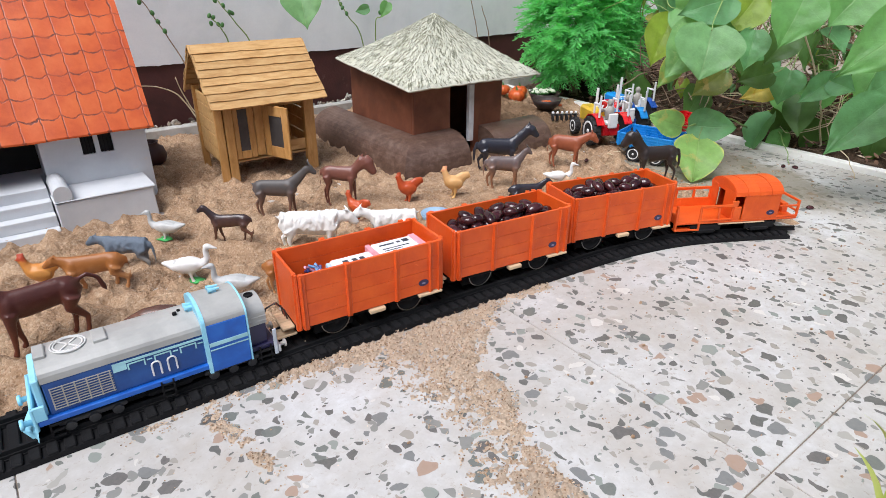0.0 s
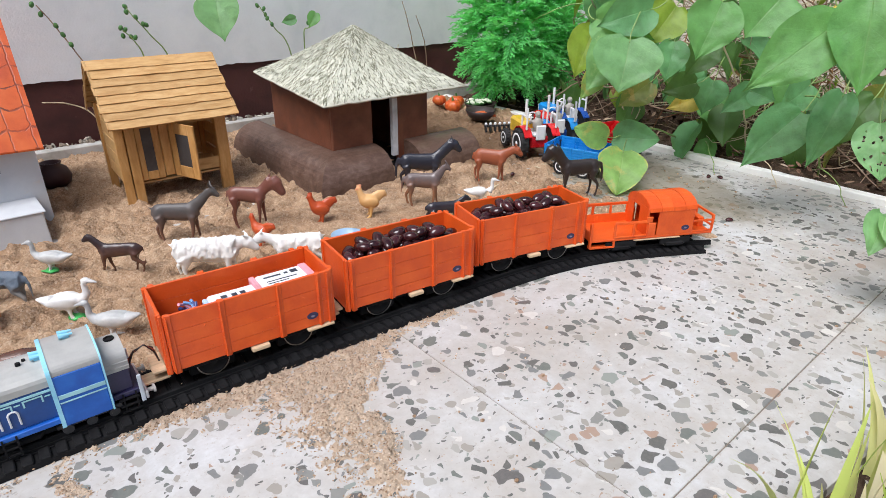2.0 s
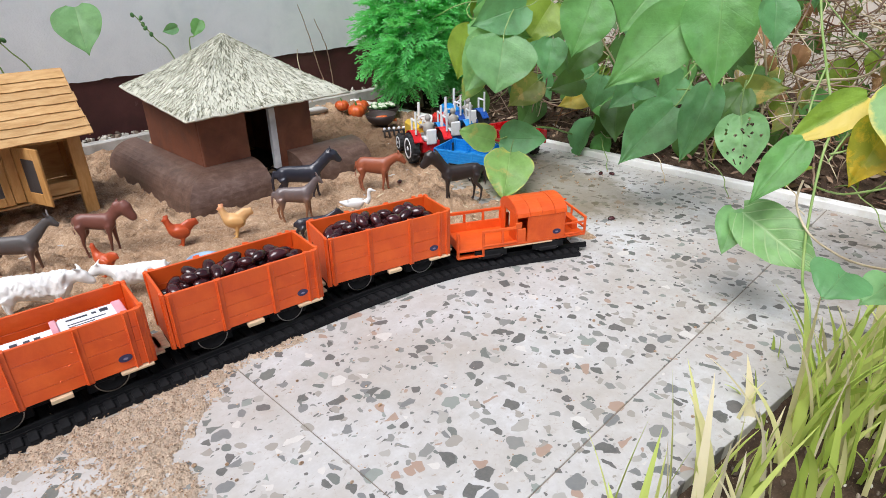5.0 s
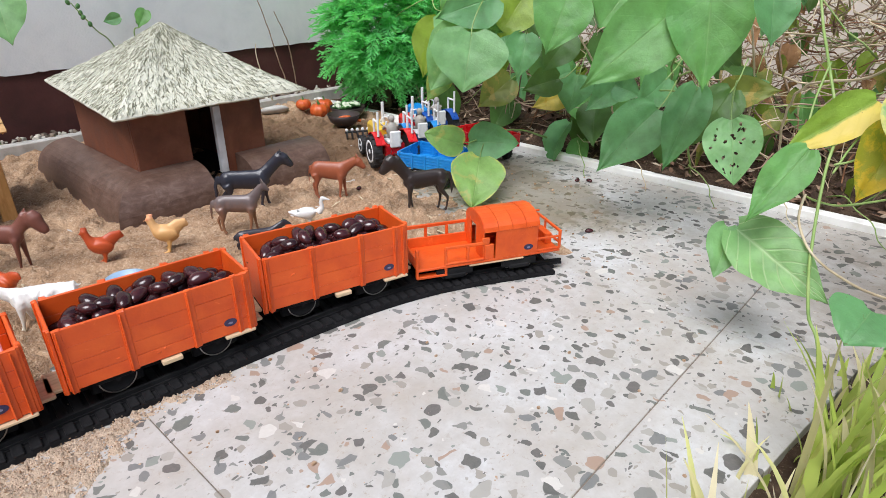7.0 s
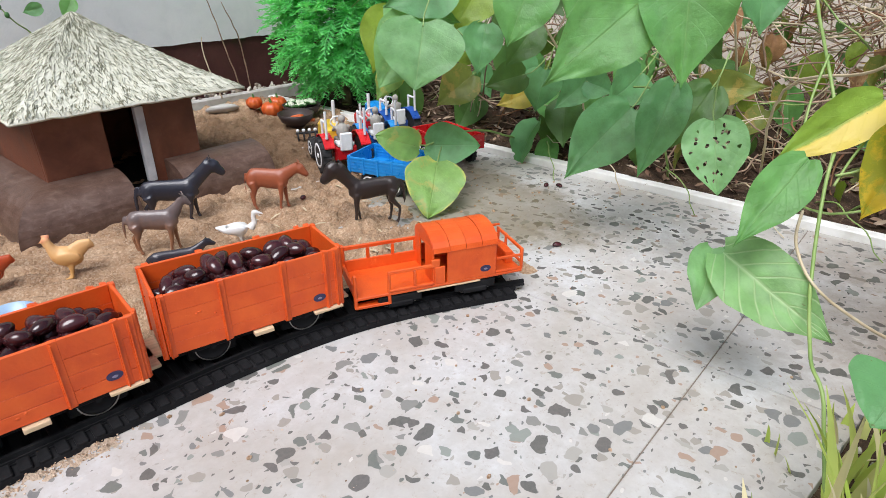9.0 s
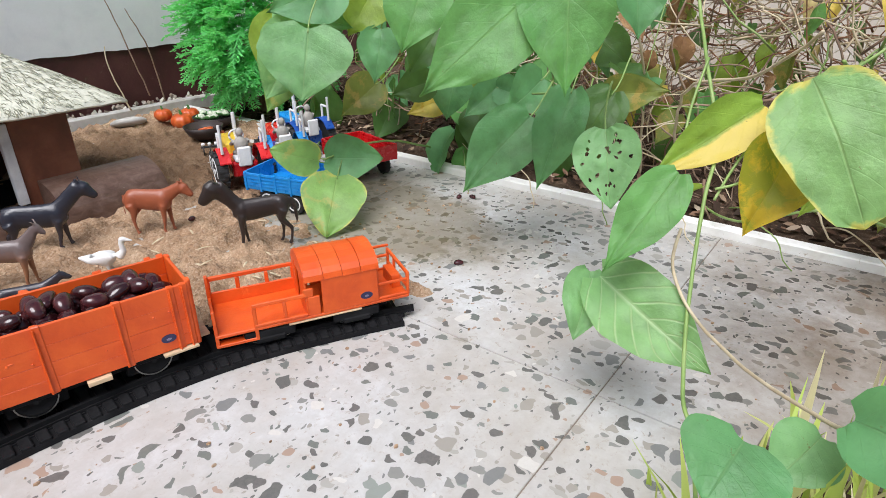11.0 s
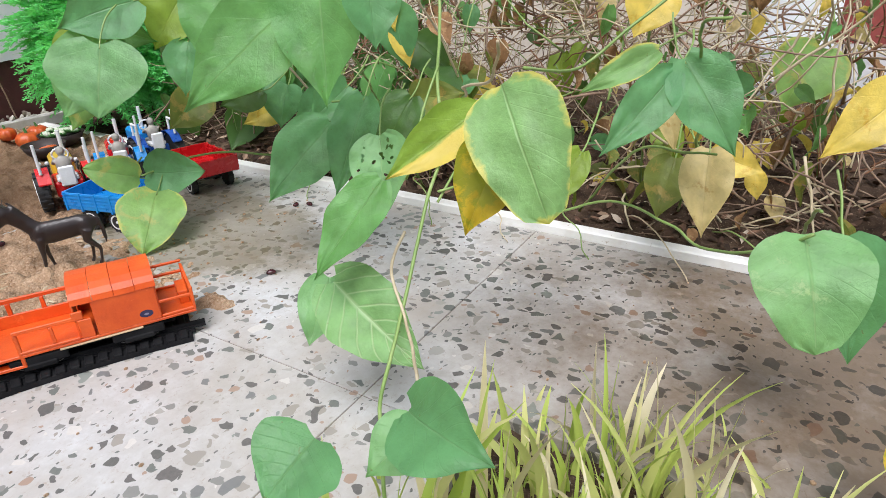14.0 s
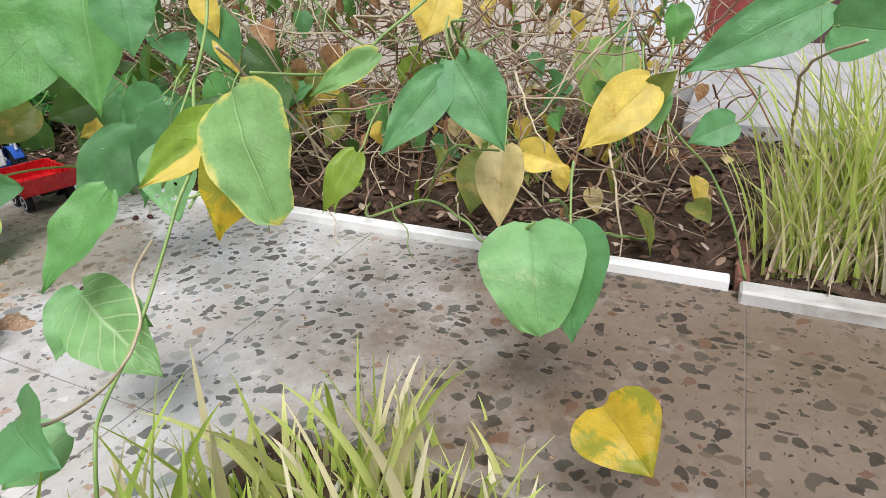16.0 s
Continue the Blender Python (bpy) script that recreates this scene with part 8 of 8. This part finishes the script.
# soft green fruit stalk threads over the white edging
for i in range(7):
    y = -0.1 + i * 0.09
    stem("tendril", [(1.10, y + 0.05, 0.012), (1.06, y + 0.03, 0.030), (1.035, y, 0.020), (1.00, y - 0.03, 0.002)], 0.0009, 0.0006, M_STRAW if i % 2 else M_STEM, vine, 0.006, 60 + i)

# bushy mid-ground leaves of the bed, built from a few shared blades
bush = thing("bed_shrub", "leafy green and withered shrub in the planting bed", "shrub")
rnd = random.Random(21)
bank = []
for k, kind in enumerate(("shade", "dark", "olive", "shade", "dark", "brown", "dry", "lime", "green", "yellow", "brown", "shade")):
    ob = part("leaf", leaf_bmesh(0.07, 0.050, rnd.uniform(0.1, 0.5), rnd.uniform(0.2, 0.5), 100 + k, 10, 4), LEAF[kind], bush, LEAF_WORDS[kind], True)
    bank.append((ob, kind))
used = set()
for i in range(190):
    y = rnd.uniform(-0.22, 0.84)
    lush = smooth01(0.10, 0.40, y)
    x = rnd.uniform(1.10, 1.36) if rnd.random() < 0.75 else rnd.uniform(1.06, 1.14)
    z = rnd.uniform(0.02, 0.10 + 0.24 * max(lush, 0.30 * rnd.random()))
    if lush > rnd.random():
        k = rnd.choice((0, 1, 3, 4, 7, 8, 2, 11, 0, 1, 8))
    else:
        if rnd.random() < 0.35:
            continue
        k = rnd.choice((5, 6, 10, 2, 2, 7, 9))
    s = rnd.uniform(0.45, 1.15) * (0.7 + 0.4 * lush) * (0.55 if k in (5, 6, 10) else 1.0)
    m = Matrix.Translation((x, y, z)) @ Euler((rnd.uniform(-0.9, 0.9), rnd.uniform(0.3, 1.7), rnd.uniform(2.4, 4.6))).to_matrix().to_4x4() @ Matrix.Scale(s, 4)
    src, kind = bank[k]
    if k not in used:
        src.matrix_basis = m
        used.add(k)
    else:
        ob = link_copy("leaf", src, bush, m)
        ob["label"] = LEAF_WORDS[kind]
rnd = random.Random(23)
for i in range(420):
    y = rnd.uniform(-0.16, 0.80)
    k = rnd.choice((5, 10, 6, 2, 2, 8, 1, 11, 7, 9) if y < 0.35 else (0, 1, 3, 8, 2, 11, 5, 4))
    if k not in used:
        continue
    src, kind = bank[k]
    m = Matrix.Translation((rnd.uniform(1.12, 1.50), y, rnd.uniform(0.05, 0.36))) @ Euler((rnd.uniform(-1.2, 1.2), rnd.uniform(0.2, 1.9), rnd.uniform(2.2, 4.8))).to_matrix().to_4x4() @ Matrix.Diagonal((1, rnd.uniform(0.6, 1.0), rnd.uniform(1.0, 2.5), 1)) @ Matrix.Scale(rnd.uniform(0.25, 0.62), 4)
    ob = link_copy("leaf", src, bush, m)
    ob["label"] = LEAF_WORDS[kind]
for k, (src, kind) in enumerate(bank):
    if k not in used:
        src.matrix_basis = Matrix.Translation((1.3, 0.1 + 0.02 * k, 0.03)) @ Euler((0.4, 0.9, 3.3)).to_matrix().to_4x4()

# tangle of dry vines and twigs
def tangle(name, label, count, seed, xr, yr, zr, r, material, ln=(0.05, 0.16), curvy=1.0):
    rnd = random.Random(seed)
    bm = bmesh.new()
    for i in range(count):
        p = Vector((rnd.uniform(*xr), rnd.uniform(*yr), rnd.uniform(*zr) ** 1.0))
        d = Vector((rnd.gauss(0, 1), rnd.gauss(0, 1), rnd.gauss(0, 0.8))).normalized()
        length, n = rnd.uniform(*ln), 7
        pts = [p]
        for k in range(n):
            d = (d + Vector((rnd.gauss(0, 0.35), rnd.gauss(0, 0.35), rnd.gauss(0, 0.3))) * curvy).normalized()
            q = pts[-1] + d * length / n
            q.z = max(q.z, 0.006)
            q.x = max(q.x, 1.062)
            pts.append(q)
        rr = r * rnd.uniform(0.6, 1.5)
        tube(bm, pts, [rr * (1 - 0.08 * k) for k in range(len(pts))], 5)
    return tagged(part(name, bm, material, None, "", True), label, "dry vines", kind="stuff")


tangle("dry_vines", "tangle of straw coloured dry vines in the bed", 760, 31, (1.10, 1.50), (-0.16, 0.66), (0.02, 0.36), 0.0011, M_STRAW, (0.06, 0.20), 0.55)
tangle("dry_twigs", "brown dead twigs and tendrils in the bed", 800, 32, (1.08, 1.58), (-0.20, 0.85), (0.01, 0.38), 0.0012, M_TWIG, (0.05, 0.20), 0.6)
tangle("rust_vines", "rust brown withered vines in the bed", 300, 35, (1.12, 1.50), (-0.20, 0.70), (0.03, 0.34), 0.0011, painted("rust_twig", (0.26, 0.12, 0.06), (0.15, 0.07, 0.04), (0.40, 0.22, 0.12), 0.85, 300, 40), (0.06, 0.16), 0.5)
tangle("green_tendrils", "thin green tendrils winding through the bed", 130, 34, (1.08, 1.45), (-0.18, 0.80), (0.02, 0.32), 0.0010, M_STEM, (0.10, 0.28), 0.5)
tangle("fallen_twigs", "fallen brown twigs lying on the soil", 260, 33, (1.07, 1.4), (-0.8, 0.95), (0.004, 0.018), 0.0009, M_TWIG, (0.03, 0.09), 0.5)

# leaf litter
rnd = random.Random(44)
vs, fs = [], []
for i in range(3600):
    x, y = rnd.uniform(1.065, 1.5), rnd.uniform(-0.5, 1.05)
    z = bed_height(x, y) + rnd.uniform(0.001, 0.010)
    a, s, c = rnd.uniform(0, math.tau), rnd.uniform(0.003, 0.010), rnd.uniform(0.15, 0.6)
    tl = Euler((rnd.uniform(-0.7, 0.7), rnd.uniform(-0.7, 0.7), a)).to_matrix()
    o = len(vs)
    for px, py in ((-1, 0), (-0.4, 0.42), (0.3, 0.38), (1, 0), (0.3, -0.40), (-0.4, -0.36)):
        vs.append(Vector((x, y, z)) + tl @ Vector((px * s, py * s, c * s * py * py * 3 + 0.12 * s * px * px)))
    vs.append(Vector((x, y, z)))
    fs += [(o + 6, o + k, o + (k + 1) % 6) for k in range(6)]
me = bpy.data.meshes.new("leaf_litter")
me.from_pydata(vs, [], fs)
litter_ma, nt, b = shader("leaf_litter", 0.85, 0, 0.3)
gi = nt.nodes.new("ShaderNodeNewGeometry")
nt.links.new(ramp(nt, gi.outputs["Random Per Island"], [(0.0, (0.035, 0.022, 0.015)), (0.50, (0.095, 0.052, 0.035)), (0.78, (0.20, 0.115, 0.075)), (0.90, (0.36, 0.26, 0.18)), (1.0, (0.55, 0.46, 0.37))]), b.inputs["Base Color"])
me.materials.append(litter_ma)
tagged(new("leaf_litter", me), "dry brown leaf litter over the bed soil", "leaf litter", kind="stuff")

# bits of gravel and dry leaves in the gutter by the wall, crumbs on the floor
rnd = random.Random(45)
bm = bmesh.new()
for i in range(420):
    x, y, r = rnd.uniform(-0.3, 1.2), rnd.uniform(BACK_Y + 0.012, WALL_Y - 0.006), rnd.uniform(0.002, 0.008)
    c = Vector((x, y, 0.014 + rnd.uniform(0.0, 0.010)))
    vsx = bmesh.ops.create_icosphere(bm, subdivisions=1, radius=r, matrix=Matrix.Translation(c) @ Euler((rnd.random() * 6, rnd.random() * 6, 0)).to_matrix().to_4x4() @ Matrix.Diagonal((1, 0.7, 0.5, 1)))["verts"]
    for v in vsx:
        v.co += Vector((rnd.uniform(-1, 1), rnd.uniform(-1, 1), rnd.uniform(-1, 1))) * r * 0.22
gravel_ma, nt, b = shader("gutter_gravel", 0.9, 0, 0.3)
gi = nt.nodes.new("ShaderNodeNewGeometry")
nt.links.new(ramp(nt, gi.outputs["Random Per Island"], [(0.0, (0.08, 0.06, 0.05)), (0.4, (0.26, 0.21, 0.16)), (0.7, (0.45, 0.42, 0.36)), (1.0, (0.62, 0.60, 0.52))]), b.inputs["Base Color"])
tagged(part("gutter_gravel", bm, gravel_ma, None), "grey gravel and dry bits along the wall", "gravel", kind="stuff")
bm = bmesh.new()
for i in range(520):
    x, y = rnd.uniform(0.0, 1.0), rnd.uniform(-0.2, 0.9)
    if rnd.random() < 0.5:
        x, y = rnd.gauss(0.80, 0.10), rnd.gauss(0.50, 0.09)
    if x > 1.03:
        continue
    r = rnd.uniform(0.0006, 0.0022)
    bmesh.ops.create_icosphere(bm, subdivisions=1, radius=r, matrix=Matrix.Translation((x, y, max(sand_height(x, y) if y > 0.1 else 0, 0) + r * 0.3)) @ Matrix.Diagonal((1, rnd.uniform(0.5, 1), 0.6, 1)))
tagged(part("floor_crumbs", bm, M_SAND, None), "crumbs of sand and soil scattered about", "crumbs", kind="stuff")
bm = bmesh.new()
for i in range(22):
    if rnd.random() < 0.6:
        x, y = rnd.gauss(0.76, 0.07), rnd.gauss(0.52, 0.05)
    else:
        x, y = rnd.uniform(0.2, 0.9), rnd.uniform(0.50, 1.05)
    ln, a = rnd.uniform(0.003, 0.009), rnd.uniform(0, 3.14)
    z = max(sand_height(x, y), 0) + 0.0015
    dv = Vector((math.cos(a), math.sin(a), rnd.uniform(-0.1, 0.2))) * ln
    p = Vector((x, y, z))
    tube(bm, [p - dv, p + Vector((0, 0, 0.0006)), p + dv], [0.0003, 0.0006, 0.0003], 5, True, 2.2)
tagged(part("straw_bits", bm, M_STRAW, None), "bits of pale straw and husk on the sand", "straw", kind="stuff")

# ---- feathery bright green bush behind the tractors ----
fern = thing("feathery_bush", "bright green feathery bush by the wall", "bush")
M_FERN = leaf_material("fern_green", (0.20, 0.80, 0.26), (0.28, 0.84, 0.32), through=0.5, rough=0.45)
bm = bmesh.new()
tube(bm, [(1.12, 0.96, 0.0), (1.115, 0.965, 0.10), (1.12, 0.97, 0.26)], [0.010, 0.008, 0.004], 10)
part("trunk", bm, M_TWIG, fern)
rnd = random.Random(77)
vs, fs = [], []


def needle(p, d, ln, w):
    s = d.cross(Vector((rnd.uniform(-1, 1), rnd.uniform(-1, 1), rnd.uniform(-1, 1)))).normalized() * w
    o = len(vs)
    mid = p + d * ln * 0.55
    vs.extend((p - s * 0.6, p + s * 0.6, mid + s, p + d * ln, mid - s))
    fs.extend(((o, o + 1, o + 2), (o, o + 2, o + 4), (o + 4, o + 2, o + 3)))


CENTRE = Vector((1.135, 0.955, 0.165))
for i in range(950):
    th, ph = rnd.uniform(0, math.tau), math.acos(rnd.uniform(-0.85, 1.0))
    out = Vector((math.sin(ph) * math.cos(th), math.sin(ph) * math.sin(th), math.cos(ph)))
    if out.y > 0.75:
        continue
    rad = Vector((0.165, 0.14, 0.20))
    tipd = rnd.uniform(0.72, 1.06) * (1 + 0.12 * noise.noise(out * 2.3))
    tip = CENTRE + Vector((out.x * rad.x, out.y * rad.y, out.z * rad.z)) * tipd
    if tip.z < 0.016 or tip.y > WALL_Y - 0.012:
        continue
    ln = rnd.uniform(0.055, 0.085)
    d = (out + Vector((0, 0, rnd.uniform(-0.55, 0.35))) + Vector((rnd.gauss(0, 0.3), rnd.gauss(0, 0.3), 0))).normalized()
    root = tip - d * ln
    bend = Vector((0, 0, -rnd.uniform(0.0, 0.018)))
    steps = 17
    for k in range(steps):
        f = k / (steps - 1)
        p = root + d * ln * f + bend * f * f
        dd = (d + bend * 2 * f / ln * 0.5).normalized()
        nl = (0.020 * (1 - f) + 0.007) * rnd.uniform(0.8, 1.15) * min(1, 0.45 + f * 2.5)
        base_side = dd.cross(Vector((0, 0, 1)))
        if base_side.length < 0.05:
            base_side = Vector((1, 0, 0))
        base_side.normalize()
        for s in (-1, 1):
            nd = (dd * 0.75 + base_side * s * 0.75 + Vector((rnd.gauss(0, 0.16), rnd.gauss(0, 0.16), rnd.gauss(0, 0.22)))).normalized()
            needle(p, nd, nl, 0.0011)
            for q in (0.4, 0.7):
                for s2 in (-1, 1):
                    needle(p + nd * nl * q, (nd + base_side.cross(nd) * 0.2 + dd * 0.5 * s2 + Vector((0, 0, 0.2 * s2))).normalized(), nl * 0.42, 0.0009)
    needle(root, d, ln, 0.0008)
me = bpy.data.meshes.new("crown")
me.from_pydata(vs, [], fs)
me.materials.append(M_FERN)
ob = new("crown", me)
ob.parent = fern
ob["label"] = "crown of fine bright green needles"

# ---- thin stems along the back wall ----
wallplants = (
    [(0.345, 1.145, 0.01), (0.325, 1.135, 0.10), (0.300, 1.13, 0.165), (0.262, 1.125, 0.235)],
    [(0.470, 1.15, 0.01), (0.440, 1.135, 0.14), (0.41, 1.13, 0.19), (0.383, 1.13, 0.228)],
    [(0.425, 1.15, 0.01), (0.400, 1.135, 0.14), (0.388, 1.13, 0.175), (0.372, 1.13, 0.193)],
    [(0.700, 1.15, 0.01), (0.665, 1.135, 0.145), (0.64, 1.13, 0.18), (0.612, 1.13, 0.222)],
    [(0.715, 1.15, 0.01), (0.70, 1.135, 0.16), (0.712, 1.13, 0.18), (0.725, 1.125, 0.20)],
    [(1.03, 1.15, 0.01), (1.008, 1.135, 0.12), (0.995, 1.13, 0.15), (0.978, 1.13, 0.19)],
    [(0.985, 1.12, 0.04), (0.965, 1.13, 0.14), (0.945, 1.135, 0.22)],
    [(0.322, 1.12, 0.025), (0.300, 1.125, 0.070), (0.270, 1.125, 0.090), (0.235, 1.12, 0.097)],
    [(0.330, 1.12, 0.025), (0.312, 1.125, 0.055), (0.296, 1.122, 0.105)],
    [(0.945, 1.12, 0.02), (0.930, 1.13, 0.085), (0.931, 1.135, 0.132)],
)
sprigs = thing("wall_sprigs", "thin half bare sprigs growing along the wall", "sprigs")
for i, pts in enumerate(wallplants):
    stem("stem", pts, 0.0014, 0.0008, M_TWIG if i in (0, 5, 6) else M_STRAW if i > 6 else M_STEM, sprigs, 0.002, 80 + i)
    if i < 5:
        e = Vector(pts[-1])
        for k in range(5):
            bm = bmesh.new()
            c = e.lerp(Vector(pts[-2]), k * 0.22) + Vector((rnd.uniform(-0.006, 0.006), rnd.uniform(-0.004, 0.004), rnd.uniform(-0.002, 0.006)))
            ball(bm, c, (0.0035, 0.0022, 0.0045), turned(rnd.uniform(-60, 60), "Y"), 8, 6)
            part("bud", bm, V_GREEN, sprigs, "small dull green bud", True)

# ---- soil patch and grass at the camera's feet ----
def patch_height(x, y):
    p = Vector((x, y, 0))
    return -0.010 + 0.004 * noise.noise(p * 18) + 0.0035 * noise.noise(p * 60) + 0.0025 * noise.noise(p * 160) + 0.004 * smooth01(0.0, -0.2, y)


bm = bmesh.new()
sheet(bm, 0, 260, 190, patch_height, -0.30, PLANTER_X, -0.75, 0.16)
tagged(part("soil_patch", bm, M_SOIL, None, "", True), "brown soil bed sunk in the floor where grass grows", "soil", kind="stuff")
rnd = random.Random(46)
bm = bmesh.new()
for i in range(420):
    x, y, r = rnd.uniform(0.40, PLANTER_X - 0.004), rnd.uniform(-0.16, 0.06), rnd.uniform(0.0010, 0.0036)
    c = Vector((x, y, patch_height(x, y) + r * 0.4))
    for v in bmesh.ops.create_icosphere(bm, subdivisions=1, radius=r, matrix=Matrix.Translation(c) @ Euler((rnd.random() * 6, rnd.random() * 6, 0)).to_matrix().to_4x4() @ Matrix.Diagonal((1, 0.7, 0.5, 1)))["verts"]:
        v.co += Vector((rnd.uniform(-1, 1), rnd.uniform(-1, 1), rnd.uniform(-1, 1))) * r * 0.22
tagged(part("soil_pebbles", bm, gravel_ma, None), "pale pebbles and husks in the soil bed", "gravel", kind="stuff")


def grass_material():
    ma, nt, b = shader("grass_blade", 0.5, 0, 0.4)
    gi = nt.nodes.new("ShaderNodeNewGeometry")
    col = ramp(nt, gi.outputs["Random Per Island"], [(0.0, (0.42, 0.56, 0.10)), (0.4, (0.58, 0.68, 0.18)), (0.66, (0.70, 0.72, 0.28)), (0.8, (0.76, 0.68, 0.40)), (1.0, (0.82, 0.75, 0.58))])
    nt.links.new(col, b.inputs["Base Color"])
    tr = nt.nodes.new("ShaderNodeBsdfTranslucent")
    nt.links.new(col, tr.inputs["Color"])
    mx = nt.nodes.new("ShaderNodeMixShader")
    mx.inputs[0].default_value = 0.35
    nt.links.new(b.outputs[0], mx.inputs[1])
    nt.links.new(tr.outputs[0], mx.inputs[2])
    nt.links.new(mx.outputs[0], nt.nodes["Material Output"].inputs["Surface"])
    return ma


M_GRASS = grass_material()


def grass(name, label, spots, seed, wide=1.0, material=M_GRASS):
    """spots: (x, y, spread, count, height)."""
    rnd = random.Random(seed)
    vs, fs = [], []
    for x, y, spread, count, height in spots:
        for _ in range(count):
            p = Vector((rnd.gauss(x, spread), rnd.gauss(y, spread), -0.010))
            h = height * rnd.uniform(0.5, 1.25)
            lean = Vector((rnd.gauss(0, 0.22), rnd.gauss(0, 0.22), 0))
            droop = rnd.uniform(0.0, 0.35)
            w = rnd.uniform(0.0008, 0.0021) * wide
            a = rnd.uniform(0, 3.14)
            s = Vector((math.cos(a), math.sin(a), 0))
            o, n = len(vs), 7
            for k in range(n + 1):
                f = k / n
                q = p + Vector((0, 0, h * (f - droop * f * f * f * 0.5))) + lean * h * (f ** 1.6) * (1 + droop * f)
                ww = w * (1 - f ** 2.2) + 0.0001
                vs += [q - s * ww, q + Vector((s.y, -s.x, 0)) * ww * 0.35, q + s * ww]
            for k in range(n):
                b0 = o + 3 * k
                fs += [(b0, b0 + 1, b0 + 4, b0 + 3), (b0 + 1, b0 + 2, b0 + 5, b0 + 4)]
    me = bpy.data.meshes.new(name)
    me.from_pydata(vs, [], fs)
    me.materials.append(material)
    me.shade_smooth()
    return tagged(new(name, me), label, "grass", kind="stuff")


grass("grass_patch", "pale bright green grass blades in the soil patch", (
    (0.600, 0.016, 0.010, 26, 0.105), (0.628, 0.004, 0.012, 18, 0.100), (0.372, 0.062, 0.006, 3, 0.070), (0.408, 0.048, 0.012, 12, 0.085), (0.445, 0.036, 0.016, 14, 0.090), (0.500, 0.030, 0.018, 12, 0.080),
    (0.560, 0.000, 0.022, 14, 0.095), (0.620, -0.020, 0.020, 16, 0.115), (0.655, -0.055, 0.025, 16, 0.115), (0.690, 0.000, 0.018, 14, 0.095),
    (0.745, -0.045, 0.018, 18, 0.085), (0.720, -0.085, 0.020, 16, 0.095), (0.590, -0.060, 0.020, 12, 0.130), (0.650, -0.110, 0.020, 14, 0.105)), 51, 1.9)
grass("short_grass", "short yellowish grass covering the soil patch", (
    (0.640, -0.010, 0.035, 80, 0.040), (0.720, -0.040, 0.035, 110, 0.040), (0.680, -0.090, 0.035, 100, 0.045), (0.740, -0.110, 0.025, 50, 0.040), (0.560, -0.03, 0.035, 60, 0.040), (0.620, -0.14, 0.03, 60, 0.045)), 53, 1.4)
grass("grass_tuft", "dense tall tuft of pale green grass", (
    (1.135, -0.335, 0.024, 320, 0.20), (1.110, -0.295, 0.018, 110, 0.15), (1.16, -0.40, 0.03, 320, 0.21), (1.10, -0.37, 0.018, 120, 0.14)), 52, 1.15)
grass("straw_grass", "withered straw coloured grass at the foot of the tuft", (
    (1.120, -0.310, 0.028, 170, 0.085), (1.130, -0.370, 0.034, 240, 0.090)), 54, 0.9, M_STRAW)

# ---- floor tiles, cut at the bed's edge and at the ledge ----
def cut_tile(name, corners):
    """A tile with any outline, its upper edge rounded."""
    bm = bmesh.new()
    top = [bm.verts.new((x, y, 0.0)) for x, y in corners]
    low = [bm.verts.new((x, y, -0.03)) for x, y in corners]
    face = bm.faces.new(top)
    bm.faces.new(low[::-1])
    for k in range(len(top)):
        bm.faces.new((top[k], low[k], low[(k + 1) % len(top)], top[(k + 1) % len(top)]))
    bmesh.ops.recalc_face_normals(bm, faces=bm.faces)
    bmesh.ops.bevel(bm, geom=list(face.edges), offset=0.0006, segments=2, affect="EDGES", profile=0.5)
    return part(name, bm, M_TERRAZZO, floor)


tile_meshes = {}
G = 0.00045
for i in range(-6, 2):
    for j in range(-6, 3):
        x, y = TX + i * TILE, TY + j * TILE
        wide, deep = min(TILE, RAIL_X - x), min(TILE, BACK_Y - y)
        if j < 0 and x < PLANTER_X:
            x1, y1 = x + wide - G, y + deep - G
            if j == -1:
                e = min(x1, PLANTER_X)
                shape = [(x + G, planter_edge(x + G)), (e, planter_edge(e))]
                if x1 > PLANTER_X:
                    shape += [(e, y + G), (x1, y + G)]
                cut_tile("tile", shape + [(x1, y1), (x + G, y1)])
            elif x1 > PLANTER_X:
                cut_tile("tile", [(PLANTER_X, y + G), (x1, y + G), (x1, y1), (PLANTER_X, y1)])
            continue
        key = (round(wide, 4), round(deep, 4))
        if key not in tile_meshes:
            bm = bmesh.new()
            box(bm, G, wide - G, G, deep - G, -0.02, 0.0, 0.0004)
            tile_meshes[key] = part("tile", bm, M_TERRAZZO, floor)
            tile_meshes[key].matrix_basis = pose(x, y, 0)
        else:
            link_copy("tile", tile_meshes[key], floor, pose(x, y, 0))
